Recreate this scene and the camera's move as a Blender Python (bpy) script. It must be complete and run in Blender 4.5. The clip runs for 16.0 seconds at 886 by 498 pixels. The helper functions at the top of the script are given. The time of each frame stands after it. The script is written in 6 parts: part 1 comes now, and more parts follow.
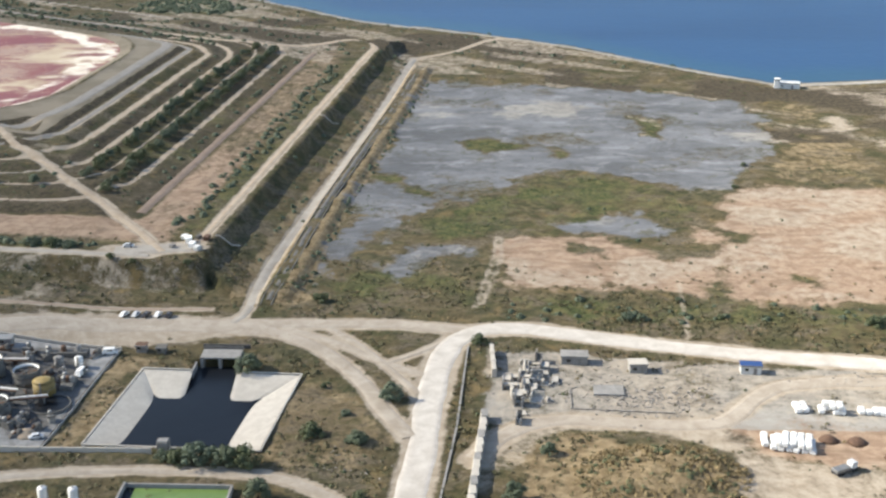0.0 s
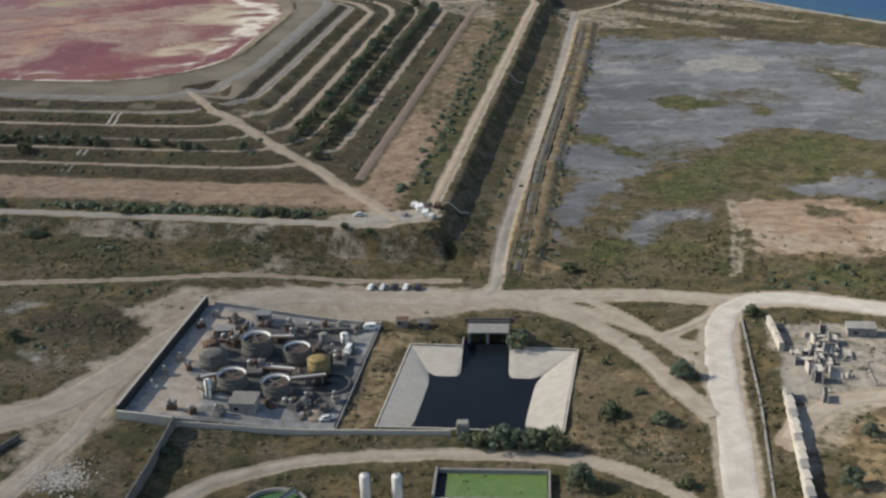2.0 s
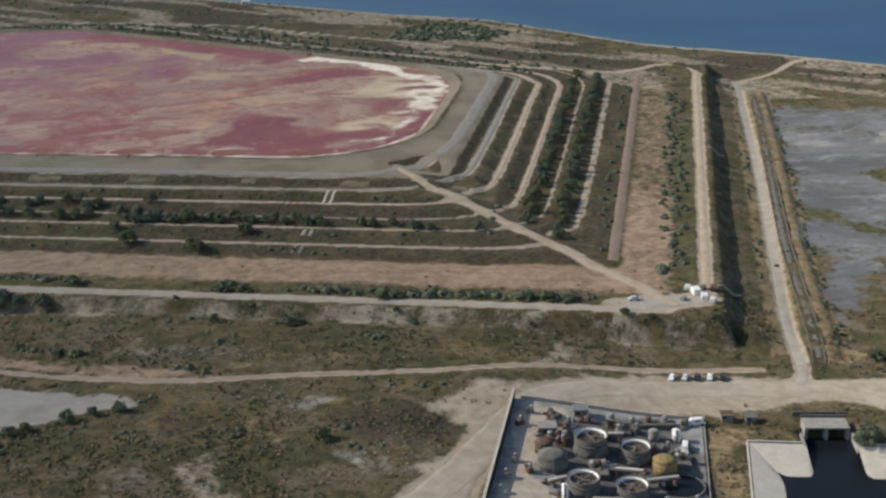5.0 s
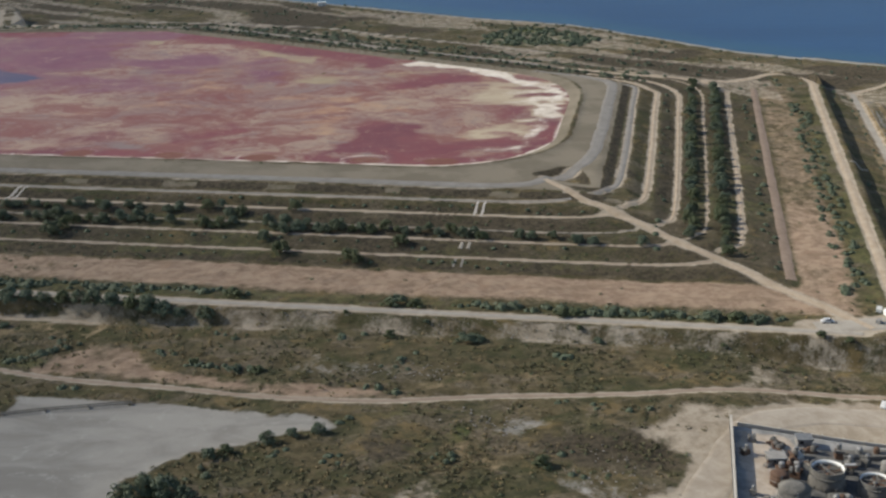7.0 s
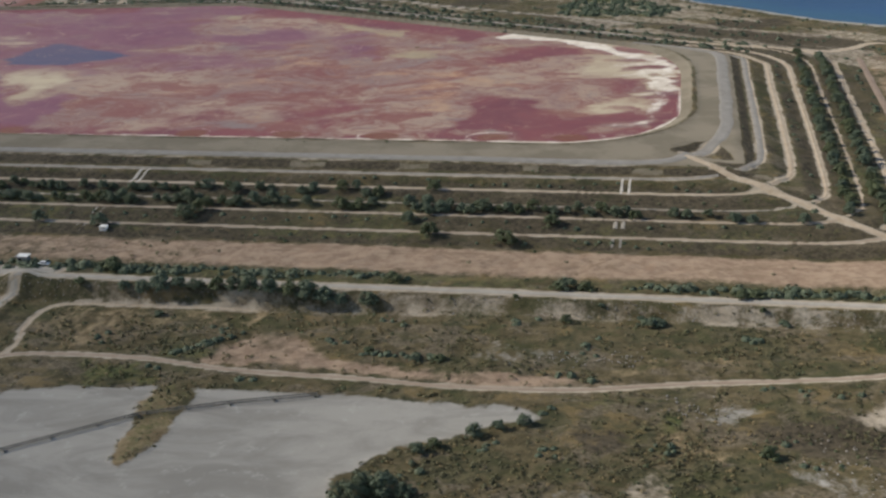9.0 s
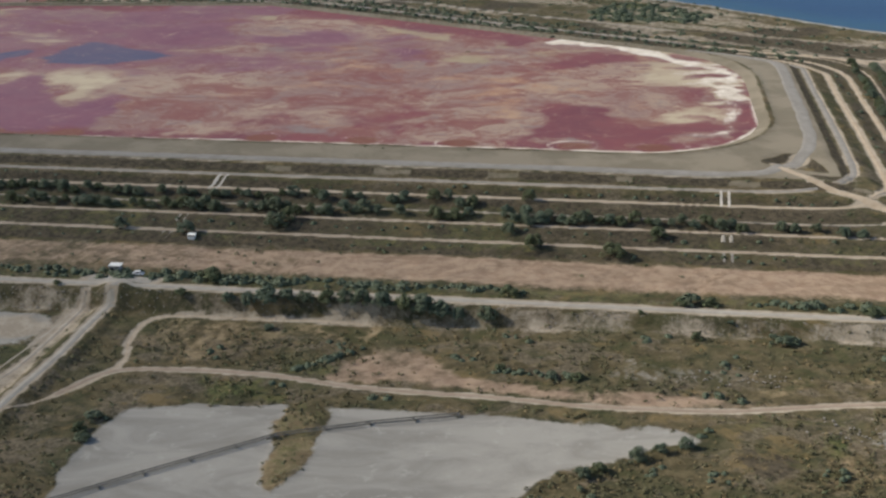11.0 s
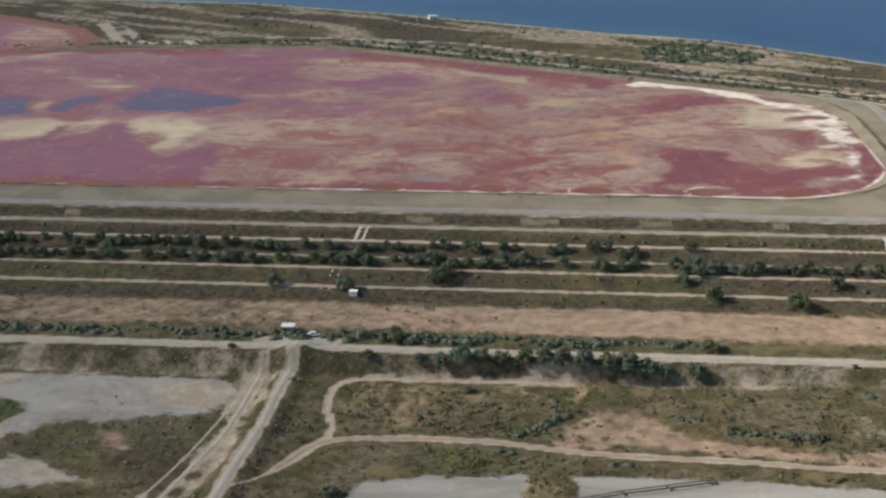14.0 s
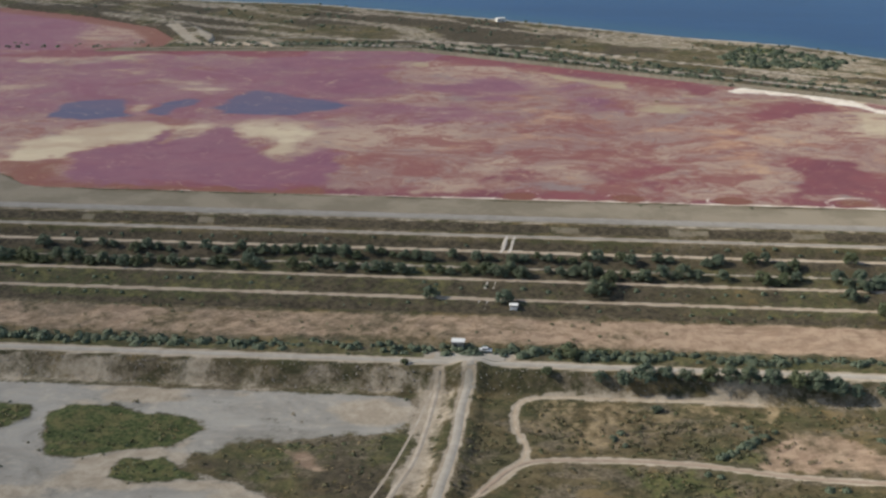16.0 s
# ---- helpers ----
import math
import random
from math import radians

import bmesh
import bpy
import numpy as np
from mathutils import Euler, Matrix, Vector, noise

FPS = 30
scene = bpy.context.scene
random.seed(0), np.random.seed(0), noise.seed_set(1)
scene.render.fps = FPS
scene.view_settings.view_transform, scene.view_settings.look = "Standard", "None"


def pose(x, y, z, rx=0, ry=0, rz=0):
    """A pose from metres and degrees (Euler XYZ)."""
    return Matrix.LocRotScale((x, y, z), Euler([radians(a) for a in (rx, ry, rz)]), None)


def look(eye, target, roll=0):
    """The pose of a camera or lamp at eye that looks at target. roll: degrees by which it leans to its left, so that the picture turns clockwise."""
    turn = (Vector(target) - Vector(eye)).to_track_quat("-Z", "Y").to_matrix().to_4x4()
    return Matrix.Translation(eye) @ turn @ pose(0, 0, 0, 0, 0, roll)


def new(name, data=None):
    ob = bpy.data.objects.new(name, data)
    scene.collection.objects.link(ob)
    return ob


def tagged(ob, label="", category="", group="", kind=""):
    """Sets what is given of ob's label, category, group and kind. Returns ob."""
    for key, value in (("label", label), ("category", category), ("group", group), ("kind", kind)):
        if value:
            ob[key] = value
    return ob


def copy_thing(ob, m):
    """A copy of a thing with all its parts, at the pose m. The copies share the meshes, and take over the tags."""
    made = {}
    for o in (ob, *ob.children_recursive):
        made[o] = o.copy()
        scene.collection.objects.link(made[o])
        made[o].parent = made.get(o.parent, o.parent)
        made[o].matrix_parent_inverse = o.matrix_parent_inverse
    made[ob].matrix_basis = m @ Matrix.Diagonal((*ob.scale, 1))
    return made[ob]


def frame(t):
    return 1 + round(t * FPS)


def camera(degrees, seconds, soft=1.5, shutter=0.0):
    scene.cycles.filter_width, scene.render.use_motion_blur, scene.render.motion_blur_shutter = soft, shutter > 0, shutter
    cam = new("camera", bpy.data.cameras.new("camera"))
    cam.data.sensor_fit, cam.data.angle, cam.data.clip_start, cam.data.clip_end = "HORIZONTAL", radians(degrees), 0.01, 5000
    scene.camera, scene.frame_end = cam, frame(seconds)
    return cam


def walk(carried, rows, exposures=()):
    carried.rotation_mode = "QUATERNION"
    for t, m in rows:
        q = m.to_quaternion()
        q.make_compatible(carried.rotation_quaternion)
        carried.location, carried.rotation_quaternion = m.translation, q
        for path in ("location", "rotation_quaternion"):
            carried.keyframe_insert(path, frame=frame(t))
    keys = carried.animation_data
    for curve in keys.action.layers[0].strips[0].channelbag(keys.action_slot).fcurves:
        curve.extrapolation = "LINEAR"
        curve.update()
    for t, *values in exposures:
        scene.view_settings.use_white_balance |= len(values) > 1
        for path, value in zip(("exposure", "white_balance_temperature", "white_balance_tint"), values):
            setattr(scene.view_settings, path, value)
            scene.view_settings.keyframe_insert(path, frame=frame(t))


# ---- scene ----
cam = camera(37.7, 16.0, soft=2.5)
PATH = [
    (0, (11.295, -2.269, 185.644), (11.215, -0.402, 184.931), -0.3),
    (0.5, (-6.579, 1.538, 185.66), (-6.694, 3.401, 184.942), -0.4),
    (1, (-24.427, 5.316, 185.689), (-24.571, 7.171, 184.956), -0.4),
    (1.5, (-42.124, 8.964, 185.732), (-42.28, 10.802, 184.961), -1.1),
    (2, (-59.703, 12.475, 185.779), (-59.862, 14.31, 184.998), -1.9),
    (2.5, (-77.118, 15.87, 185.826), (-77.257, 17.71, 185.054), -1.8),
    (3, (-94.356, 19.161, 185.883), (-94.49, 20.989, 185.083), -1.9),
    (3.5, (-111.285, 22.299, 185.945), (-111.423, 24.135, 185.163), -1.7),
    (4, (-127.944, 25.36, 186.014), (-128.092, 27.208, 185.263), -2.2),
    (4.5, (-144.292, 28.367, 186.093), (-144.436, 30.231, 185.385), -2.5),
    (4.7, (-150.738, 29.553, 186.132), (-150.887, 31.424, 185.443), -2.4),
    (7, (-223.781, 42.975, 187.732), (-223.942, 44.846, 187.045), -1.4),
    (7.5, (-239.404, 45.769, 187.876), (-239.561, 47.637, 187.18), -1.6),
    (8, (-254.861, 48.48, 187.971), (-255.018, 50.344, 187.264), -1.8),
    (8.5, (-270.086, 51.088, 188.054), (-270.238, 52.948, 187.336), -1.8),
    (9, (-285.165, 53.7, 188.13), (-285.32, 55.556, 187.4), -2.0),
    (9.5, (-300.125, 56.361, 188.213), (-300.273, 58.209, 187.461), -1.8),
    (12, (-375.092, 70.198, 188.911), (-375.106, 72.068, 188.202), -0.3),
    (12.5, (-390.177, 73.172, 188.96), (-390.17, 75.046, 188.26), -0.5),
    (13, (-405.357, 76.394, 189.003), (-405.339, 78.272, 188.315), -0.6),
    (13.5, (-420.523, 79.842, 189.063), (-420.491, 81.722, 188.383), -0.2),
    (14, (-435.687, 83.447, 189.138), (-435.65, 85.327, 188.457), -0.2),
    (14.5, (-450.879, 87.157, 189.203), (-450.836, 89.037, 188.522), -0.2),
    (15, (-466.115, 90.896, 189.248), (-466.071, 92.774, 188.562), -0.4),
    (15.5, (-481.364, 94.614, 189.277), (-481.313, 96.49, 188.588), -0.2),
    (16, (-496.63, 98.312, 189.299), (-496.581, 100.191, 188.617), 0.3),
]
walk(cam, [(t, look(eye, target, roll)) for t, eye, target, roll in PATH],
     [(0, 0.87), (0.6, 0.75), (1.1, 0.6), (1.6, 0.2), (2.6, 0.04), (9.7, 0.03), (12.0, 0.1), (16, 0.1)])

# ---- light ----
SUN_FROM, SUN_UP = 274.0, 34.0          # compass bearing of the sun (y is north) and its height
world = bpy.data.worlds.new("sky")
scene.world = world
world.use_nodes = True
wn = world.node_tree.nodes
sky = wn.new("ShaderNodeTexSky")
sky.sky_type = "NISHITA"
sky.sun_disc = False
sky.sun_elevation = radians(SUN_UP)
sky.sun_rotation = radians(SUN_FROM)
wn["Background"].inputs["Strength"].default_value = 0.125
world.node_tree.links.new(sky.outputs[0], wn["Background"].inputs["Color"])
sun_data = bpy.data.lights.new("sun", "SUN")
sun_data.energy, sun_data.angle, sun_data.color = 4.7, radians(0.5), (1.0, 0.93, 0.79)
sun_lamp = new("sun", sun_data)
toward = Vector((math.sin(radians(SUN_FROM)) * math.cos(radians(SUN_UP)), math.cos(radians(SUN_FROM)) * math.cos(radians(SUN_UP)), math.sin(radians(SUN_UP))))
sun_lamp.matrix_world = look(toward * 300, (0, 0, 0))


# ---- materials ----
class Nodes:
    def __init__(self, name, rough=0.9, spec=0.2):
        self.mat = bpy.data.materials.new(name)
        self.mat.use_nodes = True
        self.tree = self.mat.node_tree
        self.bsdf = self.tree.nodes["Principled BSDF"]
        self.bsdf.inputs["Roughness"].default_value = rough
        self.bsdf.inputs["Diffuse Roughness"].default_value = 1.0 if rough >= 0.85 else 0.3
        self.bsdf.inputs["Specular IOR Level"].default_value = spec
        self.pos = self.tree.nodes.new("ShaderNodeNewGeometry").outputs["Position"]

    def link(self, a, b):
        self.tree.links.new(a, b)

    def swirl(self, size, amount, stretch=None):
        """Places displaced by broad swirls."""
        n = self.tree.nodes.new("ShaderNodeTexNoise")
        n.inputs["Scale"].default_value, n.inputs["Detail"].default_value = 1.0 / size, 3.0
        self.link(self.pos, n.inputs["Vector"])
        out = self.pos
        for op, value in (("SUBTRACT", (0.5, 0.5, 0.5)), ("MULTIPLY", (amount, amount, 0.0)), ("ADD", None)):
            m = self.tree.nodes.new("ShaderNodeVectorMath")
            m.operation = op
            self.link(n.outputs["Color"] if op == "SUBTRACT" else out, m.inputs[0])
            if value:
                m.inputs[1].default_value = value
            else:
                self.link(self.pos, m.inputs[1])
            out = m.outputs[0]
        if stretch:
            m = self.tree.nodes.new("ShaderNodeMapping")
            m.inputs["Scale"].default_value = stretch
            self.link(out, m.inputs["Vector"])
            out = m.outputs[0]
        return out

    def noise(self, scale, detail=5.0, rough=0.6, warp=0.0, stretch=None, at=None):
        n = self.tree.nodes.new("ShaderNodeTexNoise")
        n.inputs["Scale"].default_value = scale
        n.inputs["Detail"].default_value = detail
        n.inputs["Roughness"].default_value = rough
        n.inputs["Distortion"].default_value = warp
        if at is not None:
            self.link(at, n.inputs["Vector"])
        elif stretch:
            m = self.tree.nodes.new("ShaderNodeMapping")
            m.inputs["Scale"].default_value = stretch
            self.link(self.pos, m.inputs["Vector"])
            self.link(m.outputs[0], n.inputs["Vector"])
        else:
            self.link(self.pos, n.inputs["Vector"])
        return n.outputs["Fac"]

    def sharpen(self, value, low, high):
        n = self.tree.nodes.new("ShaderNodeMapRange")
        n.interpolation_type = "SMOOTHSTEP"
        n.inputs["From Min"].default_value, n.inputs["From Max"].default_value = low, high
        self.link(value, n.inputs["Value"])
        return n.outputs["Result"]

    def math(self, op, a, b):
        n = self.tree.nodes.new("ShaderNodeMath")
        n.operation = op
        for slot, v in zip(n.inputs, (a, b)):
            if isinstance(v, (int, float)):
                slot.default_value = v
            else:
                self.link(v, slot)
        return n.outputs[0]

    def mix(self, fac, a, b, blend="MIX"):
        n = self.tree.nodes.new("ShaderNodeMix")
        n.data_type, n.blend_type = "RGBA", blend
        if isinstance(fac, (int, float)):
            n.inputs[0].default_value = fac
        else:
            self.link(fac, n.inputs[0])
        for slot, v in ((n.inputs[6], a), (n.inputs[7], b)):
            if isinstance(v, tuple):
                slot.default_value = (*v, 1.0)
            else:
                self.link(v, slot)
        return n.outputs[2]

    def attribute(self, name):
        n = self.tree.nodes.new("ShaderNodeAttribute")
        n.attribute_name = name
        s = self.tree.nodes.new("ShaderNodeSeparateColor")
        self.link(n.outputs["Color"], s.inputs[0])
        return (*s.outputs, n.outputs["Alpha"])

    def edge(self, mask, grain, amount=0.7, low=0.38, high=0.62):
        """A mask whose border is frayed by a grain."""
        return self.sharpen(self.math("ADD", mask, self.math("MULTIPLY", self.math("SUBTRACT", grain, 0.5), amount)), low, high)

    def done(self, colour, height=None, strength=0.4, distance=0.3):
        self.link(colour, self.bsdf.inputs["Base Color"])
        if height is not None:
            b = self.tree.nodes.new("ShaderNodeBump")
            b.inputs["Strength"].default_value, b.inputs["Distance"].default_value = strength, distance
            self.link(height, b.inputs["Height"])
            self.link(b.outputs[0], self.bsdf.inputs["Normal"])
        return self.mat


def ground_material():
    n = Nodes("scrubland", 0.95, 0.1)
    drift = n.swirl(30.0, 16.0)
    fine, mid, broad = n.noise(1.3, 4, 0.7), n.noise(0.2, 6, 0.7, at=drift), n.noise(0.04, 5, 0.65, at=drift)
    tuft, speck = n.noise(0.42, 4, 0.7), n.noise(0.75, 3, 0.65)
    a, b = n.attribute("cover_a"), n.attribute("cover_b")
    patchy = n.noise(0.075, 6, 0.68, at=n.swirl(24.0, 26.0, (0.65, 1.15, 1.0)))
    grass = n.mix(n.sharpen(mid, 0.34, 0.66), (0.074, 0.061, 0.032), (0.155, 0.124, 0.070))
    grass = n.mix(n.sharpen(broad, 0.45, 0.58), grass, n.mix(n.sharpen(mid, 0.4, 0.6), (0.056, 0.055, 0.030), (0.112, 0.098, 0.053)))
    grass = n.mix(n.math("MULTIPLY", n.sharpen(patchy, 0.50, 0.58), 0.75), grass, n.mix(n.sharpen(speck, 0.35, 0.65), (0.098, 0.079, 0.054), (0.205, 0.168, 0.118)))
    grass = n.mix(n.math("MULTIPLY", n.sharpen(patchy, 0.46, 0.38), 0.7), grass, n.mix(n.sharpen(tuft, 0.35, 0.65), (0.042, 0.047, 0.021), (0.092, 0.090, 0.040)))
    grass = n.mix(n.math("MULTIPLY", n.sharpen(tuft, 0.55, 0.66), 0.7), grass, (0.036, 0.038, 0.023))
    grass = n.mix(n.math("MULTIPLY", n.sharpen(n.noise(0.06, 6, 0.68, at=drift), 0.56, 0.66), 0.7), grass, n.mix(tuft, (0.14, 0.105, 0.050), (0.25, 0.18, 0.088)))
    grass = n.mix(n.math("MULTIPLY", n.sharpen(n.noise(0.3, 4, 0.75, 1.5), 0.64, 0.74), 0.5), grass, (0.27, 0.235, 0.19))
    dirt = n.mix(n.sharpen(mid, 0.35, 0.65), (0.318, 0.264, 0.200), (0.430, 0.370, 0.292))
    dirt = n.mix(n.math("MULTIPLY", n.sharpen(fine, 0.5, 0.7), 0.45), dirt, (0.23, 0.185, 0.135))
    dirt = n.mix(n.math("MULTIPLY", n.sharpen(n.noise(0.11, 6, 0.75, at=drift), 0.62, 0.72), 0.6), dirt, (0.185, 0.152, 0.095))
    green = n.mix(n.sharpen(speck, 0.35, 0.65), (0.034, 0.048, 0.019), (0.098, 0.112, 0.044))
    green = n.mix(n.math("MULTIPLY", n.sharpen(mid, 0.46, 0.62), 0.8), green, (0.150, 0.132, 0.060))
    pink = n.mix(n.sharpen(mid, 0.35, 0.65), (0.262, 0.182, 0.128), (0.380, 0.282, 0.200))
    pink = n.mix(n.math("MULTIPLY", n.sharpen(n.noise(0.10, 6, 0.72, 0, (0.3, 1.4, 1.0)), 0.50, 0.66), 0.65), pink, (0.20, 0.140, 0.095))
    lag = n.swirl(45.0, 34.0, (0.55, 1.0, 1.0))
    mud = n.mix(n.sharpen(n.noise(0.030, 8, 0.70, at=lag), 0.36, 0.64), (0.118, 0.121, 0.126), (0.205, 0.210, 0.220))
    mud = n.mix(n.math("MULTIPLY", n.sharpen(n.noise(0.070, 9, 0.76, at=lag), 0.50, 0.64), 0.72), mud, (0.30, 0.305, 0.318))
    mud = n.mix(n.math("MULTIPLY", n.sharpen(n.noise(0.16, 7, 0.76, at=drift), 0.52, 0.66), 0.6), mud, (0.098, 0.098, 0.092))
    mud = n.mix(n.math("MULTIPLY", n.sharpen(n.noise(0.04, 7, 0.72, at=drift), 0.57, 0.70), 0.7), mud, (0.125, 0.118, 0.072))
    salt = n.mix(n.sharpen(n.noise(0.05, 6, 0.65, 1.0, (0.5, 1.2, 1.0)), 0.35, 0.65), (0.265, 0.248, 0.220), (0.372, 0.351, 0.314))
    salt = n.mix(n.math("MULTIPLY", n.sharpen(mid, 0.56, 0.68), 0.6), salt, (0.440, 0.420, 0.380))
    salt = n.mix(n.math("MULTIPLY", fine, 0.25), salt, (0.22, 0.21, 0.19))
    dark = n.mix(n.sharpen(tuft, 0.35, 0.65), (0.048, 0.041, 0.028), (0.105, 0.085, 0.058))
    straw = n.mix(n.sharpen(mid, 0.36, 0.64), (0.17, 0.125, 0.07), (0.31, 0.24, 0.145))
    straw = n.mix(n.math("MULTIPLY", n.sharpen(tuft, 0.55, 0.68), 0.7), straw, (0.09, 0.08, 0.042))
    bank = n.mix(n.sharpen(broad, 0.4, 0.6), (0.205, 0.176, 0.130), (0.275, 0.236, 0.178))
    bank = n.mix(n.math("MULTIPLY", fine, 0.3), bank, (0.16, 0.135, 0.10))
    rag = n.math("ADD", n.math("MULTIPLY", mid, 0.55), n.math("MULTIPLY", n.noise(0.5, 5, 0.75, 0.8), 0.45))
    c = n.mix(n.edge(a[3], rag, 1.6, 0.3, 0.7), grass, straw)
    c = n.mix(n.edge(b[2], rag, 1.6), c, dark)
    c = n.mix(n.edge(a[1], rag, 2.0, 0.28, 0.72), c, green)
    c = n.mix(n.edge(b[0], rag, 2.0, 0.26, 0.74), c, mud)
    c = n.mix(n.edge(a[2], rag, 1.4, 0.25, 0.75), c, pink)
    c = n.mix(n.edge(b[1], rag, 1.7, 0.28, 0.72), c, salt)
    c = n.mix(n.edge(a[0], rag, 1.3, 0.28, 0.72), c, dirt)
    c = n.mix(n.edge(b[3], mid, 0.5, 0.35, 0.65), c, bank)
    lumpy = n.math("MULTIPLY", tuft, n.math("SUBTRACT", 1.0, n.math("MAXIMUM", a[0], n.math("MAXIMUM", b[1], n.math("MAXIMUM", a[2], b[3])))))
    return n.done(c, n.math("ADD", n.math("MULTIPLY", fine, 0.4), n.math("MULTIPLY", lumpy, 2.0)), 0.75, 0.4)


def grained(name, low, high, scale=0.5, rough=0.9, spec=0.2, bump=0.2, metal=0.0, stain=None):
    """A plain substance: two tones at a middle scale, a finer grain, and stains."""
    n = Nodes(name, rough, spec)
    n.bsdf.inputs["Metallic"].default_value = metal
    big, small = n.noise(scale, 5, 0.65, 0.5), n.noise(scale * 7, 3, 0.6)
    c = n.mix(n.sharpen(big, 0.3, 0.7), low, high)
    c = n.mix(n.math("MULTIPLY", small, 0.35), c, tuple(v * 0.62 for v in low))
    if stain:
        c = n.mix(n.math("MULTIPLY", n.sharpen(n.noise(scale * 1.7, 5, 0.7, 1.0), 0.55, 0.7), 0.7), c, stain)
    return n.done(c, small, bump, 0.08)


def pond_material():
    n = Nodes("brine_crust", 0.6, 0.2)
    a, b = n.attribute("cover_a"), n.attribute("cover_b")
    curl, tight = n.swirl(70.0, 90.0, (0.7, 1.1, 1.0)), n.swirl(18.0, 22.0, (0.75, 1.1, 1.0))
    wash, vein = n.noise(0.016, 8, 0.68, at=curl), n.noise(0.030, 10, 0.80, at=curl)
    blot, fine = n.noise(0.055, 9, 0.80, at=tight), n.noise(0.26, 6, 0.78, at=tight)
    c = n.mix(n.sharpen(wash, 0.38, 0.62), (0.236, 0.146, 0.128), (0.340, 0.248, 0.188))
    c = n.mix(n.math("MULTIPLY", n.sharpen(n.noise(0.045, 7, 0.7, at=curl), 0.52, 0.66), 0.8), c, (0.215, 0.170, 0.160))
    c = n.mix(n.math("MULTIPLY", n.sharpen(blot, 0.52, 0.64), 0.55), c, (0.40, 0.29, 0.205))
    c = n.mix(n.math("MULTIPLY", n.sharpen(vein, 0.49, 0.58), 0.8), c, (0.200, 0.068, 0.060))
    c = n.mix(n.math("MULTIPLY", n.sharpen(n.noise(0.026, 9, 0.74, 0.7, at=tight), 0.55, 0.66), 0.6), c, (0.365, 0.215, 0.135))
    c = n.mix(n.math("MULTIPLY", n.sharpen(n.noise(0.07, 8, 0.76, 0.9, at=tight), 0.50, 0.60), 0.68), c, (0.200, 0.076, 0.066))
    c = n.mix(n.math("MULTIPLY", n.sharpen(fine, 0.52, 0.64), 0.42), c, (0.18, 0.072, 0.064))
    c = n.mix(n.math("MULTIPLY", n.edge(a[3], blot, 1.9, 0.15, 0.85), 0.7), c, n.mix(n.sharpen(blot, 0.35, 0.65), (0.36, 0.195, 0.115), (0.46, 0.29, 0.17)))
    c = n.mix(n.math("MULTIPLY", n.edge(b[3], blot, 1.8, 0.2, 0.8), 0.75), c, n.mix(n.sharpen(vein, 0.4, 0.6), (0.30, 0.245, 0.155), (0.40, 0.345, 0.21)))
    c = n.mix(n.math("MULTIPLY", n.edge(b[1], blot, 1.7, 0.22, 0.78), 0.8), c, n.mix(n.sharpen(wash, 0.35, 0.65), (0.38, 0.30, 0.205), (0.53, 0.46, 0.32)))
    c = n.mix(n.math("MULTIPLY", n.edge(a[1], blot, 1.7, 0.2, 0.75), 0.88), c, n.mix(n.sharpen(blot, 0.3, 0.7), (0.160, 0.059, 0.098), (0.205, 0.084, 0.114)))
    c = n.mix(n.math("MULTIPLY", n.edge(a[0], blot, 1.8, 0.2, 0.75), 0.9), c, n.mix(n.sharpen(vein, 0.35, 0.65), (0.142, 0.037, 0.052), (0.205, 0.066, 0.070)))
    c = n.mix(n.math("MULTIPLY", n.edge(a[2], blot, 1.0, 0.12, 0.62), 0.94), c, n.mix(n.sharpen(wash, 0.4, 0.6), (0.070, 0.078, 0.140), (0.100, 0.086, 0.138)))
    c = n.mix(n.math("MULTIPLY", n.edge(b[2], fine, 0.9, 0.12, 0.6), 0.92), c, n.mix(fine, (0.13, 0.046, 0.032), (0.22, 0.090, 0.055)))
    c = n.mix(n.edge(b[0], blot, 1.5, 0.34, 0.68), c, n.mix(n.sharpen(fine, 0.3, 0.7), (0.52, 0.44, 0.35), (0.80, 0.74, 0.65)))
    c = n.mix(n.math("MULTIPLY", n.sharpen(n.noise(0.11, 8, 0.82, 1.2, at=curl), 0.56, 0.65), 0.5), c, (0.45, 0.34, 0.23))
    return n.done(c, fine, 0.1, 0.1)


def sea_material():
    n = Nodes("sea_water", 0.35, 0.15)
    a = n.attribute("cover_a")
    c = n.mix(n.sharpen(n.noise(0.006, 4, 0.6, 0.5, (0.5, 1.6, 1.0)), 0.35, 0.65), (0.008, 0.044, 0.122), (0.013, 0.058, 0.148))
    c = n.mix(n.math("MULTIPLY", n.edge(a[0], n.noise(0.02, 5, 0.65), 0.5, 0.1, 1.0), 0.55), c, (0.024, 0.085, 0.128))
    return n.done(c, n.noise(0.15, 4, 0.6), 0.25, 0.6)


def leaf_material(name, dark, light):
    n = Nodes(name, 0.7, 0.25)
    g = n.tree.nodes.new("ShaderNodeNewGeometry")
    o = n.tree.nodes.new("ShaderNodeObjectInfo")
    c = n.mix(g.outputs["Random Per Island"], dark, light)
    c = n.mix(n.math("MULTIPLY", o.outputs["Random"], 0.45), c, (0.10, 0.11, 0.055))
    return n.done(c)


